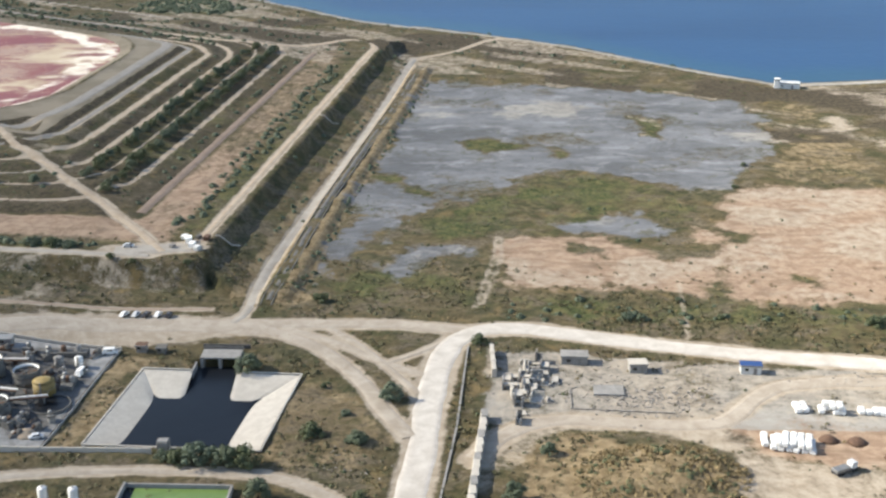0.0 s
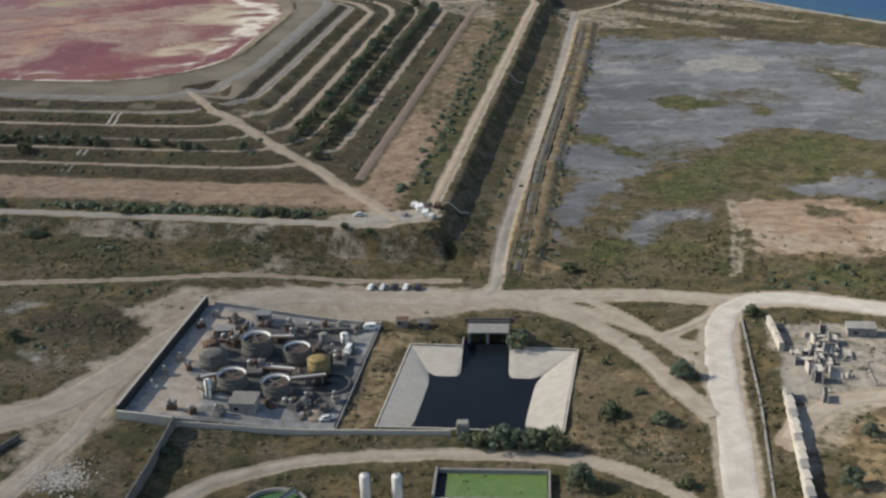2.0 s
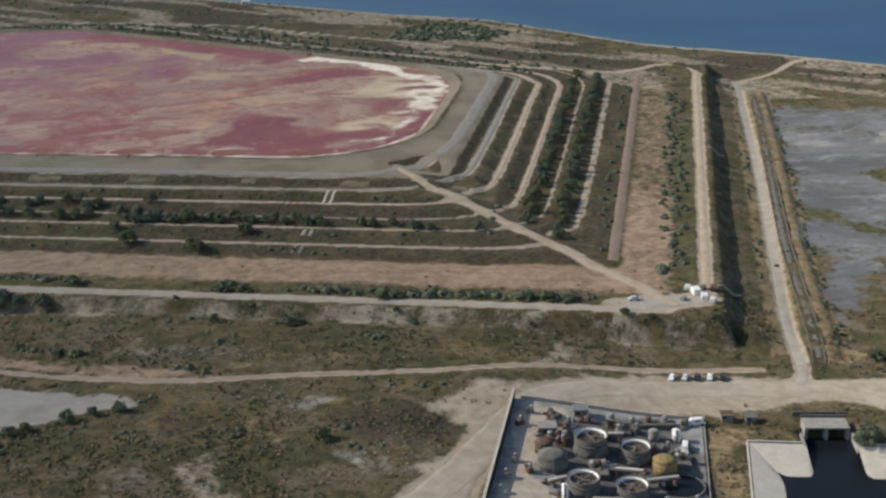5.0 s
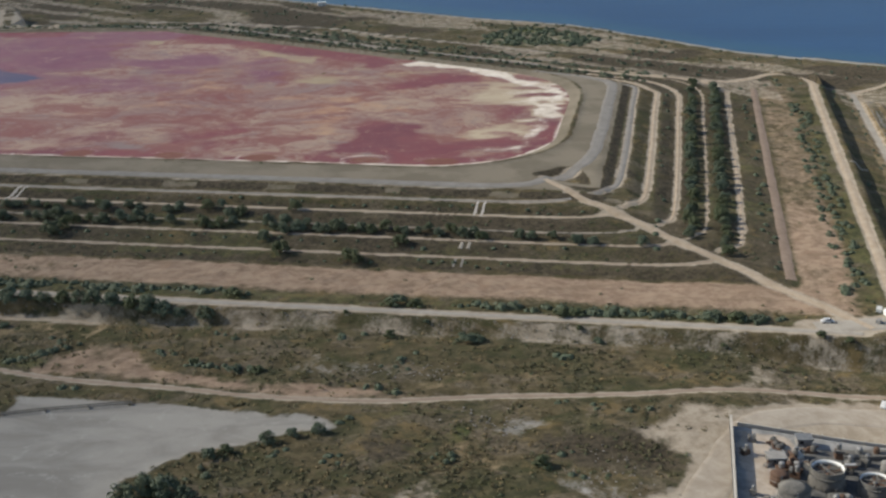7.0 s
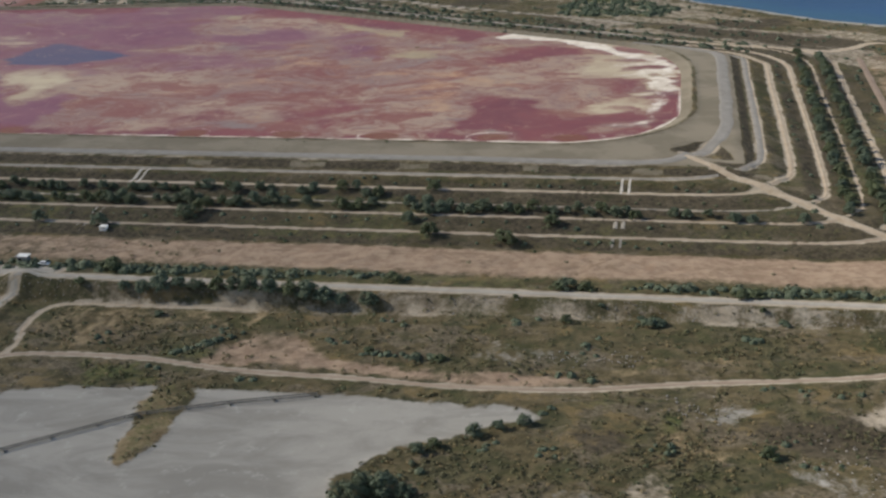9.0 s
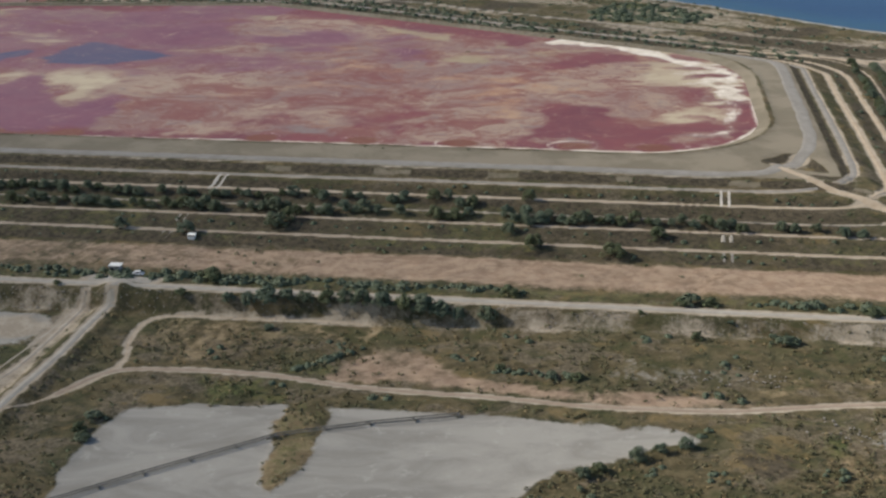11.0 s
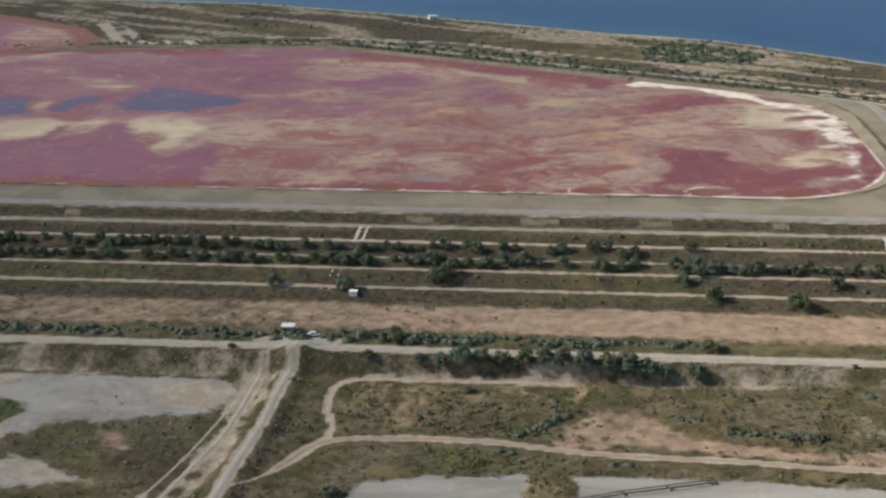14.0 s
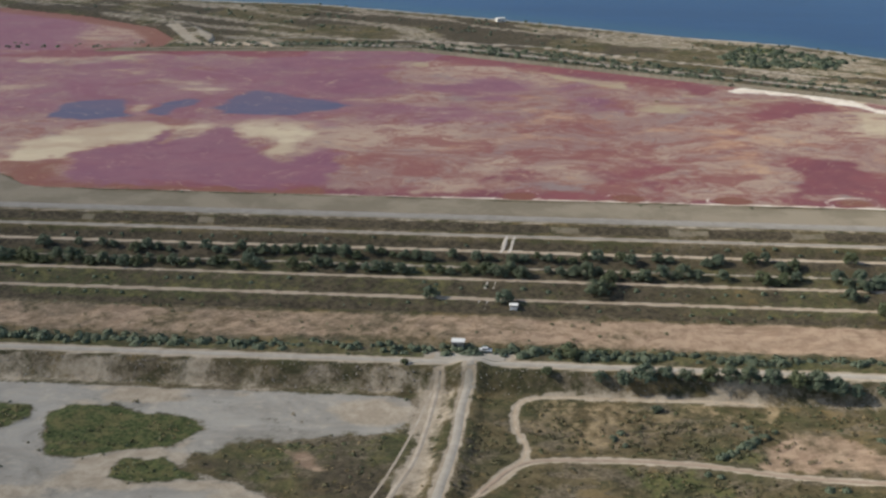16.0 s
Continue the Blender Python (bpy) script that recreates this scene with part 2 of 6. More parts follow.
M_GROUND = ground_material()
M_POND, M_SEA = pond_material(), sea_material()
M_WHITE_ROAD = grained("pale_gravel", (0.50, 0.455, 0.395), (0.66, 0.615, 0.55), 0.18)
M_DIRT_ROAD = grained("packed_earth", (0.36, 0.305, 0.24), (0.49, 0.43, 0.355), 0.15, stain=(0.30, 0.25, 0.19))
M_GREY_ROAD = grained("grey_gravel", (0.345, 0.312, 0.264), (0.445, 0.405, 0.348), 0.2)
M_CREST_ROAD = grained("grey_crest_gravel", (0.245, 0.225, 0.20), (0.325, 0.30, 0.27), 0.2)
M_TAN_TRACK = grained("tan_track_earth", (0.40, 0.315, 0.225), (0.52, 0.43, 0.33), 0.25)
M_PINK_TRACK = grained("reddish_track_earth", (0.32, 0.245, 0.185), (0.40, 0.315, 0.245), 0.25)
M_RED_TRACK = grained("reddish_brown_track_earth", (0.25, 0.185, 0.14), (0.33, 0.25, 0.195), 0.25, stain=(0.20, 0.155, 0.11))
M_CONCRETE = grained("weathered_concrete", (0.50, 0.46, 0.40), (0.60, 0.56, 0.49), 0.3, stain=(0.40, 0.36, 0.31))
M_GREY_CONCRETE = grained("grey_concrete", (0.27, 0.26, 0.245), (0.37, 0.355, 0.33), 0.4, stain=(0.18, 0.17, 0.155))
M_DARK_CONCRETE = grained("dark_grey_concrete", (0.13, 0.125, 0.115), (0.21, 0.20, 0.18), 0.5, stain=(0.07, 0.065, 0.06))
M_WHITE = grained("white_paint", (0.74, 0.74, 0.72), (0.82, 0.82, 0.80), 0.8, 0.6, 0.4, 0.05)
M_SHEET = grained("pale_sheet_metal", (0.60, 0.60, 0.58), (0.70, 0.70, 0.68), 0.7, 0.5, 0.4, 0.05)
M_BLUE = grained("blue_paint", (0.02, 0.055, 0.18), (0.035, 0.085, 0.24), 0.9, 0.5, 0.4, 0.05)
M_YELLOW = grained("ochre_paint", (0.21, 0.155, 0.06), (0.29, 0.22, 0.085), 0.9, 0.6, 0.3, 0.05)
M_RUST = grained("rusty_steel", (0.088, 0.052, 0.036), (0.160, 0.098, 0.064), 1.2, 0.8, 0.3, 0.2)
M_STEEL = grained("dull_steel", (0.22, 0.22, 0.22), (0.32, 0.32, 0.31), 1.2, 0.55, 0.4, 0.1, 0.5)
M_BLACK = grained("black_rubber", (0.015, 0.015, 0.015), (0.03, 0.03, 0.03), 1.5, 0.7, 0.3)
M_GLASS = grained("tinted_glass", (0.012, 0.015, 0.018), (0.02, 0.024, 0.028), 1.0, 0.08, 0.5, 0.0)
M_DARK_WATER = grained("dark_water", (0.008, 0.010, 0.014), (0.011, 0.014, 0.019), 0.1, 0.3, 0.12, 0.02)
M_GREEN_WATER = grained("algae_water", (0.105, 0.17, 0.045), (0.145, 0.22, 0.07), 0.3, 0.35, 0.4, 0.02)
M_TANK_WATER = grained("tank_algae", (0.05, 0.12, 0.045), (0.08, 0.16, 0.06), 0.3, 0.3, 0.4, 0.02)
M_SACK = grained("white_woven_sack", (0.70, 0.70, 0.68), (0.84, 0.84, 0.82), 1.0, 0.8, 0.2, 0.3)
M_RUBBLE = grained("broken_stone", (0.22, 0.195, 0.165), (0.42, 0.39, 0.35), 0.8, stain=(0.12, 0.10, 0.085))
M_BARK = grained("bark", (0.07, 0.055, 0.04), (0.13, 0.10, 0.075), 3.0)
M_LEAF = leaf_material("grey_green_leaves", (0.066, 0.094, 0.066), (0.142, 0.178, 0.124))
M_LEAF_WARM = leaf_material("olive_leaves", (0.058, 0.080, 0.042), (0.132, 0.152, 0.080))
M_STRAW = leaf_material("dry_straw", (0.14, 0.105, 0.05), (0.33, 0.25, 0.13))
M_SHRUB = leaf_material("dry_shrub_leaves", (0.06, 0.056, 0.03), (0.16, 0.135, 0.07))


# ---- plan of the land ----
def sstep(a, b, v):
    k = np.clip((v - a) / (b - a), 0.0, 1.0)
    return k * k * (3 - 2 * k)


def dam_distance(x, y):
    """Metres outside the pond's southern and eastern edges: mitred far out, rounded near the pond."""
    u, v = 0.995 * x - 0.0993 * y, 0.0993 * x + 0.995 * y
    ds, de = 576.5 - v, u + 283.0
    mitre = np.maximum(ds - 6.5 * sstep(98, 141, ds), de)
    rounded = np.hypot(np.maximum(ds + 60, 0), np.maximum(de + 60, 0)) - 60
    rounded = np.where((ds + 60 < 0) & (de + 60 < 0), mitre, rounded)
    k = sstep(4, 26, mitre)
    return rounded * (1 - k) + mitre * k, ds, de


def north_distance(x, y):
    return np.maximum((x + 234) * 0.49 + (y - 806) * 0.87, (y - 953) + 0.0 * x)


def rim_distance(x, y):
    """Metres outside the pond's rim all round, with the eastern tip rounded into the northern bank."""
    d, dn = dam_distance(x, y)[0], north_distance(x, y)
    north = np.interp(dn, (-405, -5, 2, 20, 38, 50, 62, 110, 1110), (-400, 0, 30, 47, 62, 72, 85, 141, 1141))
    most = np.maximum(d, north)
    r = 52 - 22 * sstep(2, 30, most)
    return most + np.maximum(r - np.abs(d - north), 0) ** 2 / (4 * r)


TERRACE_D = (-400, -4, 5, 9, 31, 40, 46, 51.5, 57.5, 64.5, 70, 74, 80, 88, 94, 102, 139.5, 145)
TERRACE_Z = (19.2, 19.4, 22.0, 21.6, 21.2, 19.0, 19.0, 16.7, 16.7, 14.8, 14.8, 13.6, 13.6, 11.5, 11.5, 9.6, 9.6, 0.0)
TERRACE_E = (-400, -4, 5, 9, 24, 29.5, 36, 42, 48, 54.5, 60, 67, 73, 81.5, 87, 102, 139.5, 145)


def low_ground(x, y):
    west = 6.0 * sstep(-115, -185, x) - 2.5 * sstep(-290, -370, x)
    rear = sstep(700, 850, y)
    return west * (1 - rear) + 0.6 * rear


def shore_y(x):
    return np.interp(x, (-1400, -690, -580, -420, -290, -205, -90, 5, 60, 127, 181, 250, 420, 900),
                    (1420, 1285, 1262, 1184, 1108, 1072, 962, 908, 872, 808, 766, 778, 730, 640))


def height(x, y):
    x, y = np.asarray(x, float), np.asarray(y, float)
    d, ds, de = dam_distance(x, y)
    dn = north_distance(x, y)
    low = low_ground(x, y)
    low = low + 4.6 * (1 - sstep(143, 168, de)) * (de > ds) * (1 - sstep(800, 860, y)) * sstep(415, 440, y)
    k = sstep(-14, -2, de - ds)
    rim = rim_distance(x, y)
    z = np.interp(rim, TERRACE_D, TERRACE_Z) * (1 - k) + np.interp(rim, TERRACE_E, TERRACE_Z) * k
    foot = sstep(139.5, 145, d)
    z = np.where(d > 139.5, 9.6 * (1 - foot) + low * foot, z)
    fall = np.clip((dn - 62 - 45 * sstep(-260, -190, x)) / 45, 0, 1)
    z = np.where(fall > 0, np.minimum(z, 12.0 * (1 - fall) + np.maximum(low, 0.6) * fall), z)
    z = np.maximum(z, np.minimum(low, z + 1e9 * (d > 139.5)))
    # the canal bank beside the gravel road
    off = np.abs(x - np.interp(y, (424, 448, 536, 721, 805), (-69.5, -67, -61, -42, -35)))
    z = z + 2.2 * (1 - sstep(3.5, 8.0, off)) * sstep(420, 432, y) * (1 - sstep(790, 815, y))
    # bank under the straight gravel road
    side = x - np.interp(y, (300, 412, 438, 467, 486), (-511, -489, -484, -480, -477))
    z = z + 1.7 * (1 - sstep(2.6, 7.5, np.abs(side))) * sstep(492, 480, y)
    # overgrown hummock
    z = z + 4.0 * np.exp(-(((x - 58) / 22) ** 2 + ((y - 310) / 15) ** 2) ** 1.5)
    # shore and sea bed
    z = z - 5.0 * sstep(-8, 30, y - shore_y(x))
    return z


def fbm(x, y, size, seed=0, octaves=4):
    """Smooth random relief between 0 and 1 whose largest bumps are size metres across."""
    total, weight, amp = 0.0, 0.0, 1.0
    for k in range(octaves):
        gx, gy = x / size * 2**k + 17.3 * seed + 5.1 * k, y / size * 2**k - 9.7 * seed + 3.7 * k
        ix, iy = np.floor(gx), np.floor(gy)
        fx, fy = gx - ix, gy - iy
        fx, fy = fx * fx * (3 - 2 * fx), fy * fy * (3 - 2 * fy)

        def rnd(a, b):
            h = np.sin(a * 127.1 + b * 311.7 + seed * 74.7) * 43758.5453
            return h - np.floor(h)
        top = rnd(ix, iy) * (1 - fx) + rnd(ix + 1, iy) * fx
        low = rnd(ix, iy + 1) * (1 - fx) + rnd(ix + 1, iy + 1) * fx
        total, weight, amp = total + amp * (top * (1 - fy) + low * fy), weight + amp, amp * 0.5
    return total / weight


def outside(x, y, poly):
    """Signed distance from a polygon's border: minus inside."""
    p = np.array(poly, float)
    best, inside = np.full(x.shape, 1e9), np.zeros(x.shape, bool)
    for (ax, ay), (bx, by) in zip(p, np.roll(p, -1, 0)):
        ex, ey = bx - ax, by - ay
        k = np.clip(((x - ax) * ex + (y - ay) * ey) / (ex * ex + ey * ey), 0, 1)
        best = np.minimum(best, (x - ax - k * ex) ** 2 + (y - ay - k * ey) ** 2)
        with np.errstate(divide="ignore", invalid="ignore"):
            inside ^= ((ay > y) != (by > y)) & (x < ex * (y - ay) / (by - ay if by != ay else 1e-9) + ax)
    return np.where(inside, -1, 1) * np.sqrt(best)


def patch(x, y, poly, soft=3.0, fray=0.0, seed=1):
    """1 within the polygon, 0 outside it, with a soft and frayed border."""
    p = np.array(poly, float)
    m = np.zeros(x.shape)
    near = (x > p[:, 0].min() - 25) & (x < p[:, 0].max() + 25) & (y > p[:, 1].min() - 25) & (y < p[:, 1].max() + 25)
    if near.any():
        d = outside(x[near], y[near], poly) + fray * ((fbm(x[near], y[near], 16.0, seed) - 0.5) * 3.4 + (fbm(x[near], y[near], 5.0, seed + 1, 3) - 0.5) * 2.0)
        m[near] = 1 - sstep(-1.6 * soft, 1.3 * soft, d)
    return m


def smooth_line(points, step=2.0):
    """A Catmull-Rom line through the points, one vertex about every step metres."""
    p = [np.array(q, float) for q in points]
    p = [2 * p[0] - p[1], *p, 2 * p[-1] - p[-2]]
    out = []
    for a, b, c, d in zip(p, p[1:], p[2:], p[3:]):
        n = max(2, int(np.linalg.norm(c - b) / step))
        for k in np.arange(n) / n:
            out.append(0.5 * (2 * b + (c - a) * k + (2 * a - 5 * b + 4 * c - d) * k**2 + (3 * b - a - 3 * c + d) * k**3))
    return np.array([*out, p[-2]])


def from_dam(u, v):
    """World place of the dam's own axes (u along its southern side, v away from it)."""
    return (0.995 * u + 0.0993 * v, -0.0993 * u + 0.995 * v)


def contour(off, a, b):
    """Places at one distance from the pond's rim, round its eastern tip."""
    out, far = [], np.arange(0, 400, 0.5)
    for k in np.linspace(radians(a), radians(b), 12):
        x, y = -275 + far * math.cos(k), 735 + far * math.sin(k)
        i = int(np.argmax(rim_distance(x, y) > off))
        out.append((float(x[i]), float(y[i])))
    return out


# name, label, material, width, points
ROADS = []


def road(name, label, material, width, points, lift=0.16):
    ROADS.append((name, label, material, width, smooth_line(points), lift))


road("gravel_road", "broad pale gravel road with bright dusty surface", M_WHITE_ROAD, 10.0,
     [(-14, 240), (-12, 270), (-11, 296), (-9, 320), (-8, 355), (-6, 379), (-2, 396), (8, 406), (24, 407), (45, 401), (72, 394), (108, 387), (137, 383), (200, 373), (300, 360)], 0.22)
road("dirt_road", "wide worn dirt road beside the walled plant", M_DIRT_ROAD, 13.0,
     [(-64, 406), (-84, 406), (-110, 407), (-146, 402), (-164, 389), (-177, 360), (-188, 336), (-203, 318), (-225, 311), (-251, 308), (-290, 302), (-340, 300)], 0.18)
road("dirt_road", "dirt branch road leading south", M_DIRT_ROAD, 7.0, [(-182, 340), (-185, 320), (-187, 305), (-192, 288), (-200, 260)])
road("dirt_road", "dirt road joining the gravel road", M_DIRT_ROAD, 8.0, [(-84, 409), (-54, 409), (-27, 410), (-8, 407), (6, 405)], 0.2)
road("dirt_road", "curving dirt road past the basin", M_DIRT_ROAD, 6.5, [(-82, 407), (-68, 404), (-48, 390), (-33, 370), (-22, 347), (-13, 330)], 0.24)
road("dirt_track", "short dirt track across a grassy island", M_DIRT_ROAD, 5.0, [(-62, 406), (-41, 393), (-20, 376), (-9, 370)])
road("dirt_track", "short dirt track across a grassy island", M_DIRT_ROAD, 4.0, [(-46, 406), (-33, 391), (-22, 374), (-12, 357)], 0.19)
road("dirt_track", "short dirt track across a grassy island", M_DIRT_ROAD, 4.0, [(-3, 399), (-14, 387), (-24, 379)], 0.21)
road("dirt_track", "narrow earth track through dry scrub", M_PINK_TRACK, 2.8,
     [(-478, 412), (-465, 428), (-446, 430), (-416, 427), (-386, 419), (-349, 413), (-313, 404), (-278, 401), (-244, 405), (-194, 409), (-147, 418), (-90, 421)])
road("dirt_track", "winding earth track through dry scrub", M_TAN_TRACK, 2.3,
     [(-388, 465), (-402, 467), (-433, 469.5), (-454, 471), (-463, 466), (-465, 451), (-463, 436), (-469, 422), (-478, 412), (-492, 396), (-500, 380)])
road("gravel_road", "straight grey gravel road meeting the dam road", M_GREY_ROAD, 3.8, [(-476, 491), (-478, 478), (-481, 462), (-484, 438), (-489, 412), (-496, 375), (-505, 330)], 0.25)
road("gravel_road", "flared gravel apron at the road junction", M_GREY_ROAD, 6.5, [(-489, 490), (-478, 488.5), (-466, 488)], 0.23)
road("dirt_track", "parallel wheel ruts in pale earth", M_DIRT_ROAD, 3.0, [(-488, 480), (-492, 452), (-496, 431), (-502, 413), (-515, 375)])
road("dirt_track", "parallel wheel ruts in pale earth", M_DIRT_ROAD, 2.4, [(-490, 476), (-496, 450), (-502, 428), (-508, 410), (-522, 375)])
road("dirt_track", "curving dirt path in front of the basins", M_DIRT_ROAD, 5.0,
     [(-170, 262), (-154, 277), (-145, 290), (-126, 303), (-109, 307), (-81, 309), (-51, 307), (-35, 299), (-25, 290), (-16, 275)])
road("dirt_road", "grey dirt road through the works yard", M_DIRT_ROAD, 8.0, [(6, 318), (16, 334), (32, 342), (57, 340), (79, 342), (92, 358), (104, 367), (134, 370), (180, 366)])
road("gravel_road", "straight grey gravel road along the canal bank", M_GREY_ROAD, 4.6, [(-80, 408), (-77, 421), (-76, 453), (-71, 507), (-60, 613), (-51, 713), (-42, 825)], 0.22)
road("canal", "narrow dark canal between concrete kerbs", M_DARK_CONCRETE, 2.8, [(-70.6, 427), (-68.5, 448), (-62.7, 536), (-43.6, 721), (-36.2, 805)], 0.12)
road("dirt_track", "sandy track to the beach", M_TAN_TRACK, 3.5, [(-42, 825), (-34, 834), (-15, 853), (4, 885), (25, 898)])
road("dam_road", "pale gravel road along the foot of the terraces", M_GREY_ROAD, 4.6,
     [from_dam(u, 434.5) for u in (-1000, -800, -600, -400, -250, -163)], 0.2)
road("dam_road", "sandy road along the top of the outer bank", M_TAN_TRACK, 4.6, [from_dam(-148.5, v) for v in (448, 500, 600, 700, 790)] + [(-67, 822), (-74, 841), (-88, 843), (-104, 830), (-126, 819), (-156, 821), (-179, 829), (-215, 846)], 0.2)
road("dam_road", "sandy diagonal road climbing the terraces", M_TAN_TRACK, 4.6, [from_dam(-283 + d, 576.5 - e) for d, e in ((1, 17), (6, 23), (17, 36), (35, 50), (49, 62), (63, 75), (77, 86), (90, 99), (100, 109), (114, 125), (124, 138))], 0.3)
road("dam_road", "grey gravel turning place on the dam corner", M_GREY_ROAD, 11.0, [from_dam(-178, 438), from_dam(-165, 441), from_dam(-150, 446)], 0.24)
road("dam_road", "broad grey road along the dam crest", M_CREST_ROAD, 7.5,
     [from_dam(u, 576.5 - 27.5) for u in (-1000, -700, -500, -380, -300)] + [from_dam(-283 + 2, 576.5 - 14), from_dam(-283 + 17, 592), from_dam(-263, 640), from_dam(-263, 700)] + contour(20, 2, 58), 0.2)
for off, wide, stuff, end in ((43, 3.0, M_CREST_ROAD, 14), (54.5, 2.4, M_TAN_TRACK, 32), (67.5, 1.3, M_CREST_ROAD, 42), (77, 2.0, M_PINK_TRACK, 60), (91, 2.2, M_PINK_TRACK, 72)):
    road("terrace_track", "narrow pale track along a planted terrace", stuff, wide,
         [from_dam(u, 576.5 - off) for u in (-1000, -800, -600, -450, -330)] + [from_dam(-283 + end - 34, 576.5 - off), from_dam(-283 + end - 14, 578.0 - off), from_dam(-283 + end, 582.0 - off)], 0.2)
for off, wide, stuff, foot in ((32.5, 4.0, M_CREST_ROAD, 31), (44.5, 3.4, M_TAN_TRACK, 41), (57, 2.8, M_TAN_TRACK, 59), (70, 1.4, M_TAN_TRACK, 68), (84, 2.6, M_TAN_TRACK, 76)):
    road("terrace_track", "narrow pale track along a planted terrace", stuff, wide,
         [from_dam(-283 + off - 10, 576.5 - foot), from_dam(-283 + off - 4, 576.5 - foot + 8), from_dam(-283 + off, 576.5 - foot + 26), from_dam(-283 + off + 0.5, 640), from_dam(-283 + off, 700)] + contour(off, 2, 50), 0.2)
road("dirt_track", "reddish wheel track beside the planted rows", M_RED_TRACK, 5.0, [from_dam(-183, v) for v in (480, 560, 650, 790)], 0.3)
for x0, lean in ((-251.3, -0.13), (-457.0, -0.27)):
    for a, b, stuff in ((43.5, 56, M_WHITE_ROAD), (66, 71, M_GREY_ROAD), (79.5, 84, M_GREY_ROAD), (93, 99, M_CREST_ROAD)):
        for side in (-1.5, 1.5):
            road("ramp", "whitish concrete ramp between two terraces", stuff, 1.7,
                 [(x0 + side + lean * (k - 43), (576.5 - k - 0.0993 * (x0 + side + lean * (k - 43))) / 0.995) for k in (a, (a + b) / 2, b)], 0.3)
for k in range(3):
    road("dirt_track", "pale path along the coastal bank", M_CREST_ROAD, (3.5, 2.5, 2.5)[k],
         [(-234 - 0.87 * s + 0.49 * (46, 74, 140)[k], 806 + 0.49 * s + 0.87 * (46, 74, 140)[k]) for s in (20, 80, 150, 220, 285)] + [(x, (1006, 1040, 1098)[k]) for x in (-560, -640)], 0.25)
for k in range(4):
    road("dirt_track", "pale ridge of tipped earth beside the far pond", M_TAN_TRACK, 7.0, [(-676 + 21 * k, 1085 - 9 * k), (-655 + 20 * k, 1030 - 11 * k), (-632 + 15 * k, 985 - 6 * k)], 0.6)

POOL = [(-101, 371), (-86, 370), (-86, 380), (-70, 380), (-70, 369), (-51, 368), (-56, 321), (-106, 323)]
FAR_POND = [(-900, 1190), (-831, 1172), (-752, 1130), (-690, 1080), (-668, 1035), (-672, 1000), (-714, 972), (-770, 966), (-900, 960)]
# dark red pools, purple water, blue water, cream crust and reddish crust in the pond
POND_POOLS = [[(-343, 626), (-328, 633), (-324, 674), (-314, 688), (-293, 684), (-284, 667), (-273, 649), (-256, 656), (-235, 663), (-230, 650), (-246, 643), (-259, 632), (-267, 615), (-282, 614), (-297, 616), (-304, 631), (-315, 635), (-324, 622), (-339, 617)],
              [(-318, 779), (-300, 803), (-280, 807), (-257, 798), (-260, 780), (-279, 773), (-298, 764), (-314, 765)], [(-368, 866), (-339, 859), (-322, 836), (-330, 820), (-346, 831), (-365, 844)]]
POND_WINE = [[(-417, 683), (-398, 688), (-383, 655), (-396, 640), (-409, 645), (-418, 661)], [(-409, 680), (-387, 700), (-367, 680), (-366, 644), (-386, 632), (-407, 640)], [(-478, 662), (-451, 681), (-438, 653), (-457, 633), (-479, 637)], [(-681, 682), (-658, 696), (-650, 673), (-652, 651), (-672, 659)]]
POND_PURPLE = [[(-653, 696), (-648, 709), (-634, 718), (-628, 735), (-623, 746), (-615, 724), (-603, 732), (-597, 749), (-585, 746), (-572, 723), (-565, 696), (-561, 686), (-546, 696), (-542, 709), (-531, 700), (-527, 672), (-533, 650), (-552, 639), (-576, 636), (-612, 638), (-638, 642), (-649, 659), (-651, 677)]]
POND_VIOLET = [[(-623, 886), (-599, 920), (-557, 933), (-521, 929), (-499, 903), (-505, 825), (-524, 805), (-543, 818), (-570, 840), (-596, 862)], [(-399, 878), (-376, 870), (-379, 818), (-376, 784), (-387, 772), (-414, 778), (-411, 832)], [(-499, 862), (-475, 862), (-444, 870), (-419, 847), (-432, 811), (-458, 804), (-486, 807)], [(-535, 791), (-511, 794), (-474, 800), (-447, 785), (-445, 770), (-475, 760), (-510, 764)]]
POND_BLUE = [[(-692, 773), (-687, 805), (-659, 812), (-647, 792), (-641, 775), (-656, 771), (-678, 765)],
             [(-633, 783), (-633, 801), (-624, 810), (-613, 808), (-613, 797), (-623, 788), (-624, 777), (-630, 775)],
             [(-600, 788), (-600, 815), (-588, 829), (-565, 820), (-545, 808), (-528, 796), (-538, 784), (-564, 776), (-590, 777)]]
POND_CREAM = [[(-687, 687), (-673, 691), (-656, 696), (-631, 719), (-618, 738), (-597, 752), (-571, 727), (-561, 686), (-545, 716), (-550, 761), (-556, 779), (-571, 779), (-587, 761), (-613, 761), (-640, 764), (-664, 755), (-696, 717)], [(-262, 672), (-248, 688), (-234, 687), (-222, 692), (-226, 665), (-237, 659), (-256, 659)]]
POND_SPIT = [[(-645, 855), (-606, 862), (-594, 847), (-602, 833), (-599, 798), (-611, 785), (-622, 782), (-613, 792), (-611, 808), (-622, 816), (-633, 808), (-635, 785), (-634, 773), (-641, 779), (-648, 798), (-647, 819)]]
POND_OLIVE = [[(-324, 817), (-297, 819), (-277, 807), (-303, 797), (-322, 787), (-342, 788)], [(-378, 812), (-344, 806), (-344, 781), (-371, 782)]]
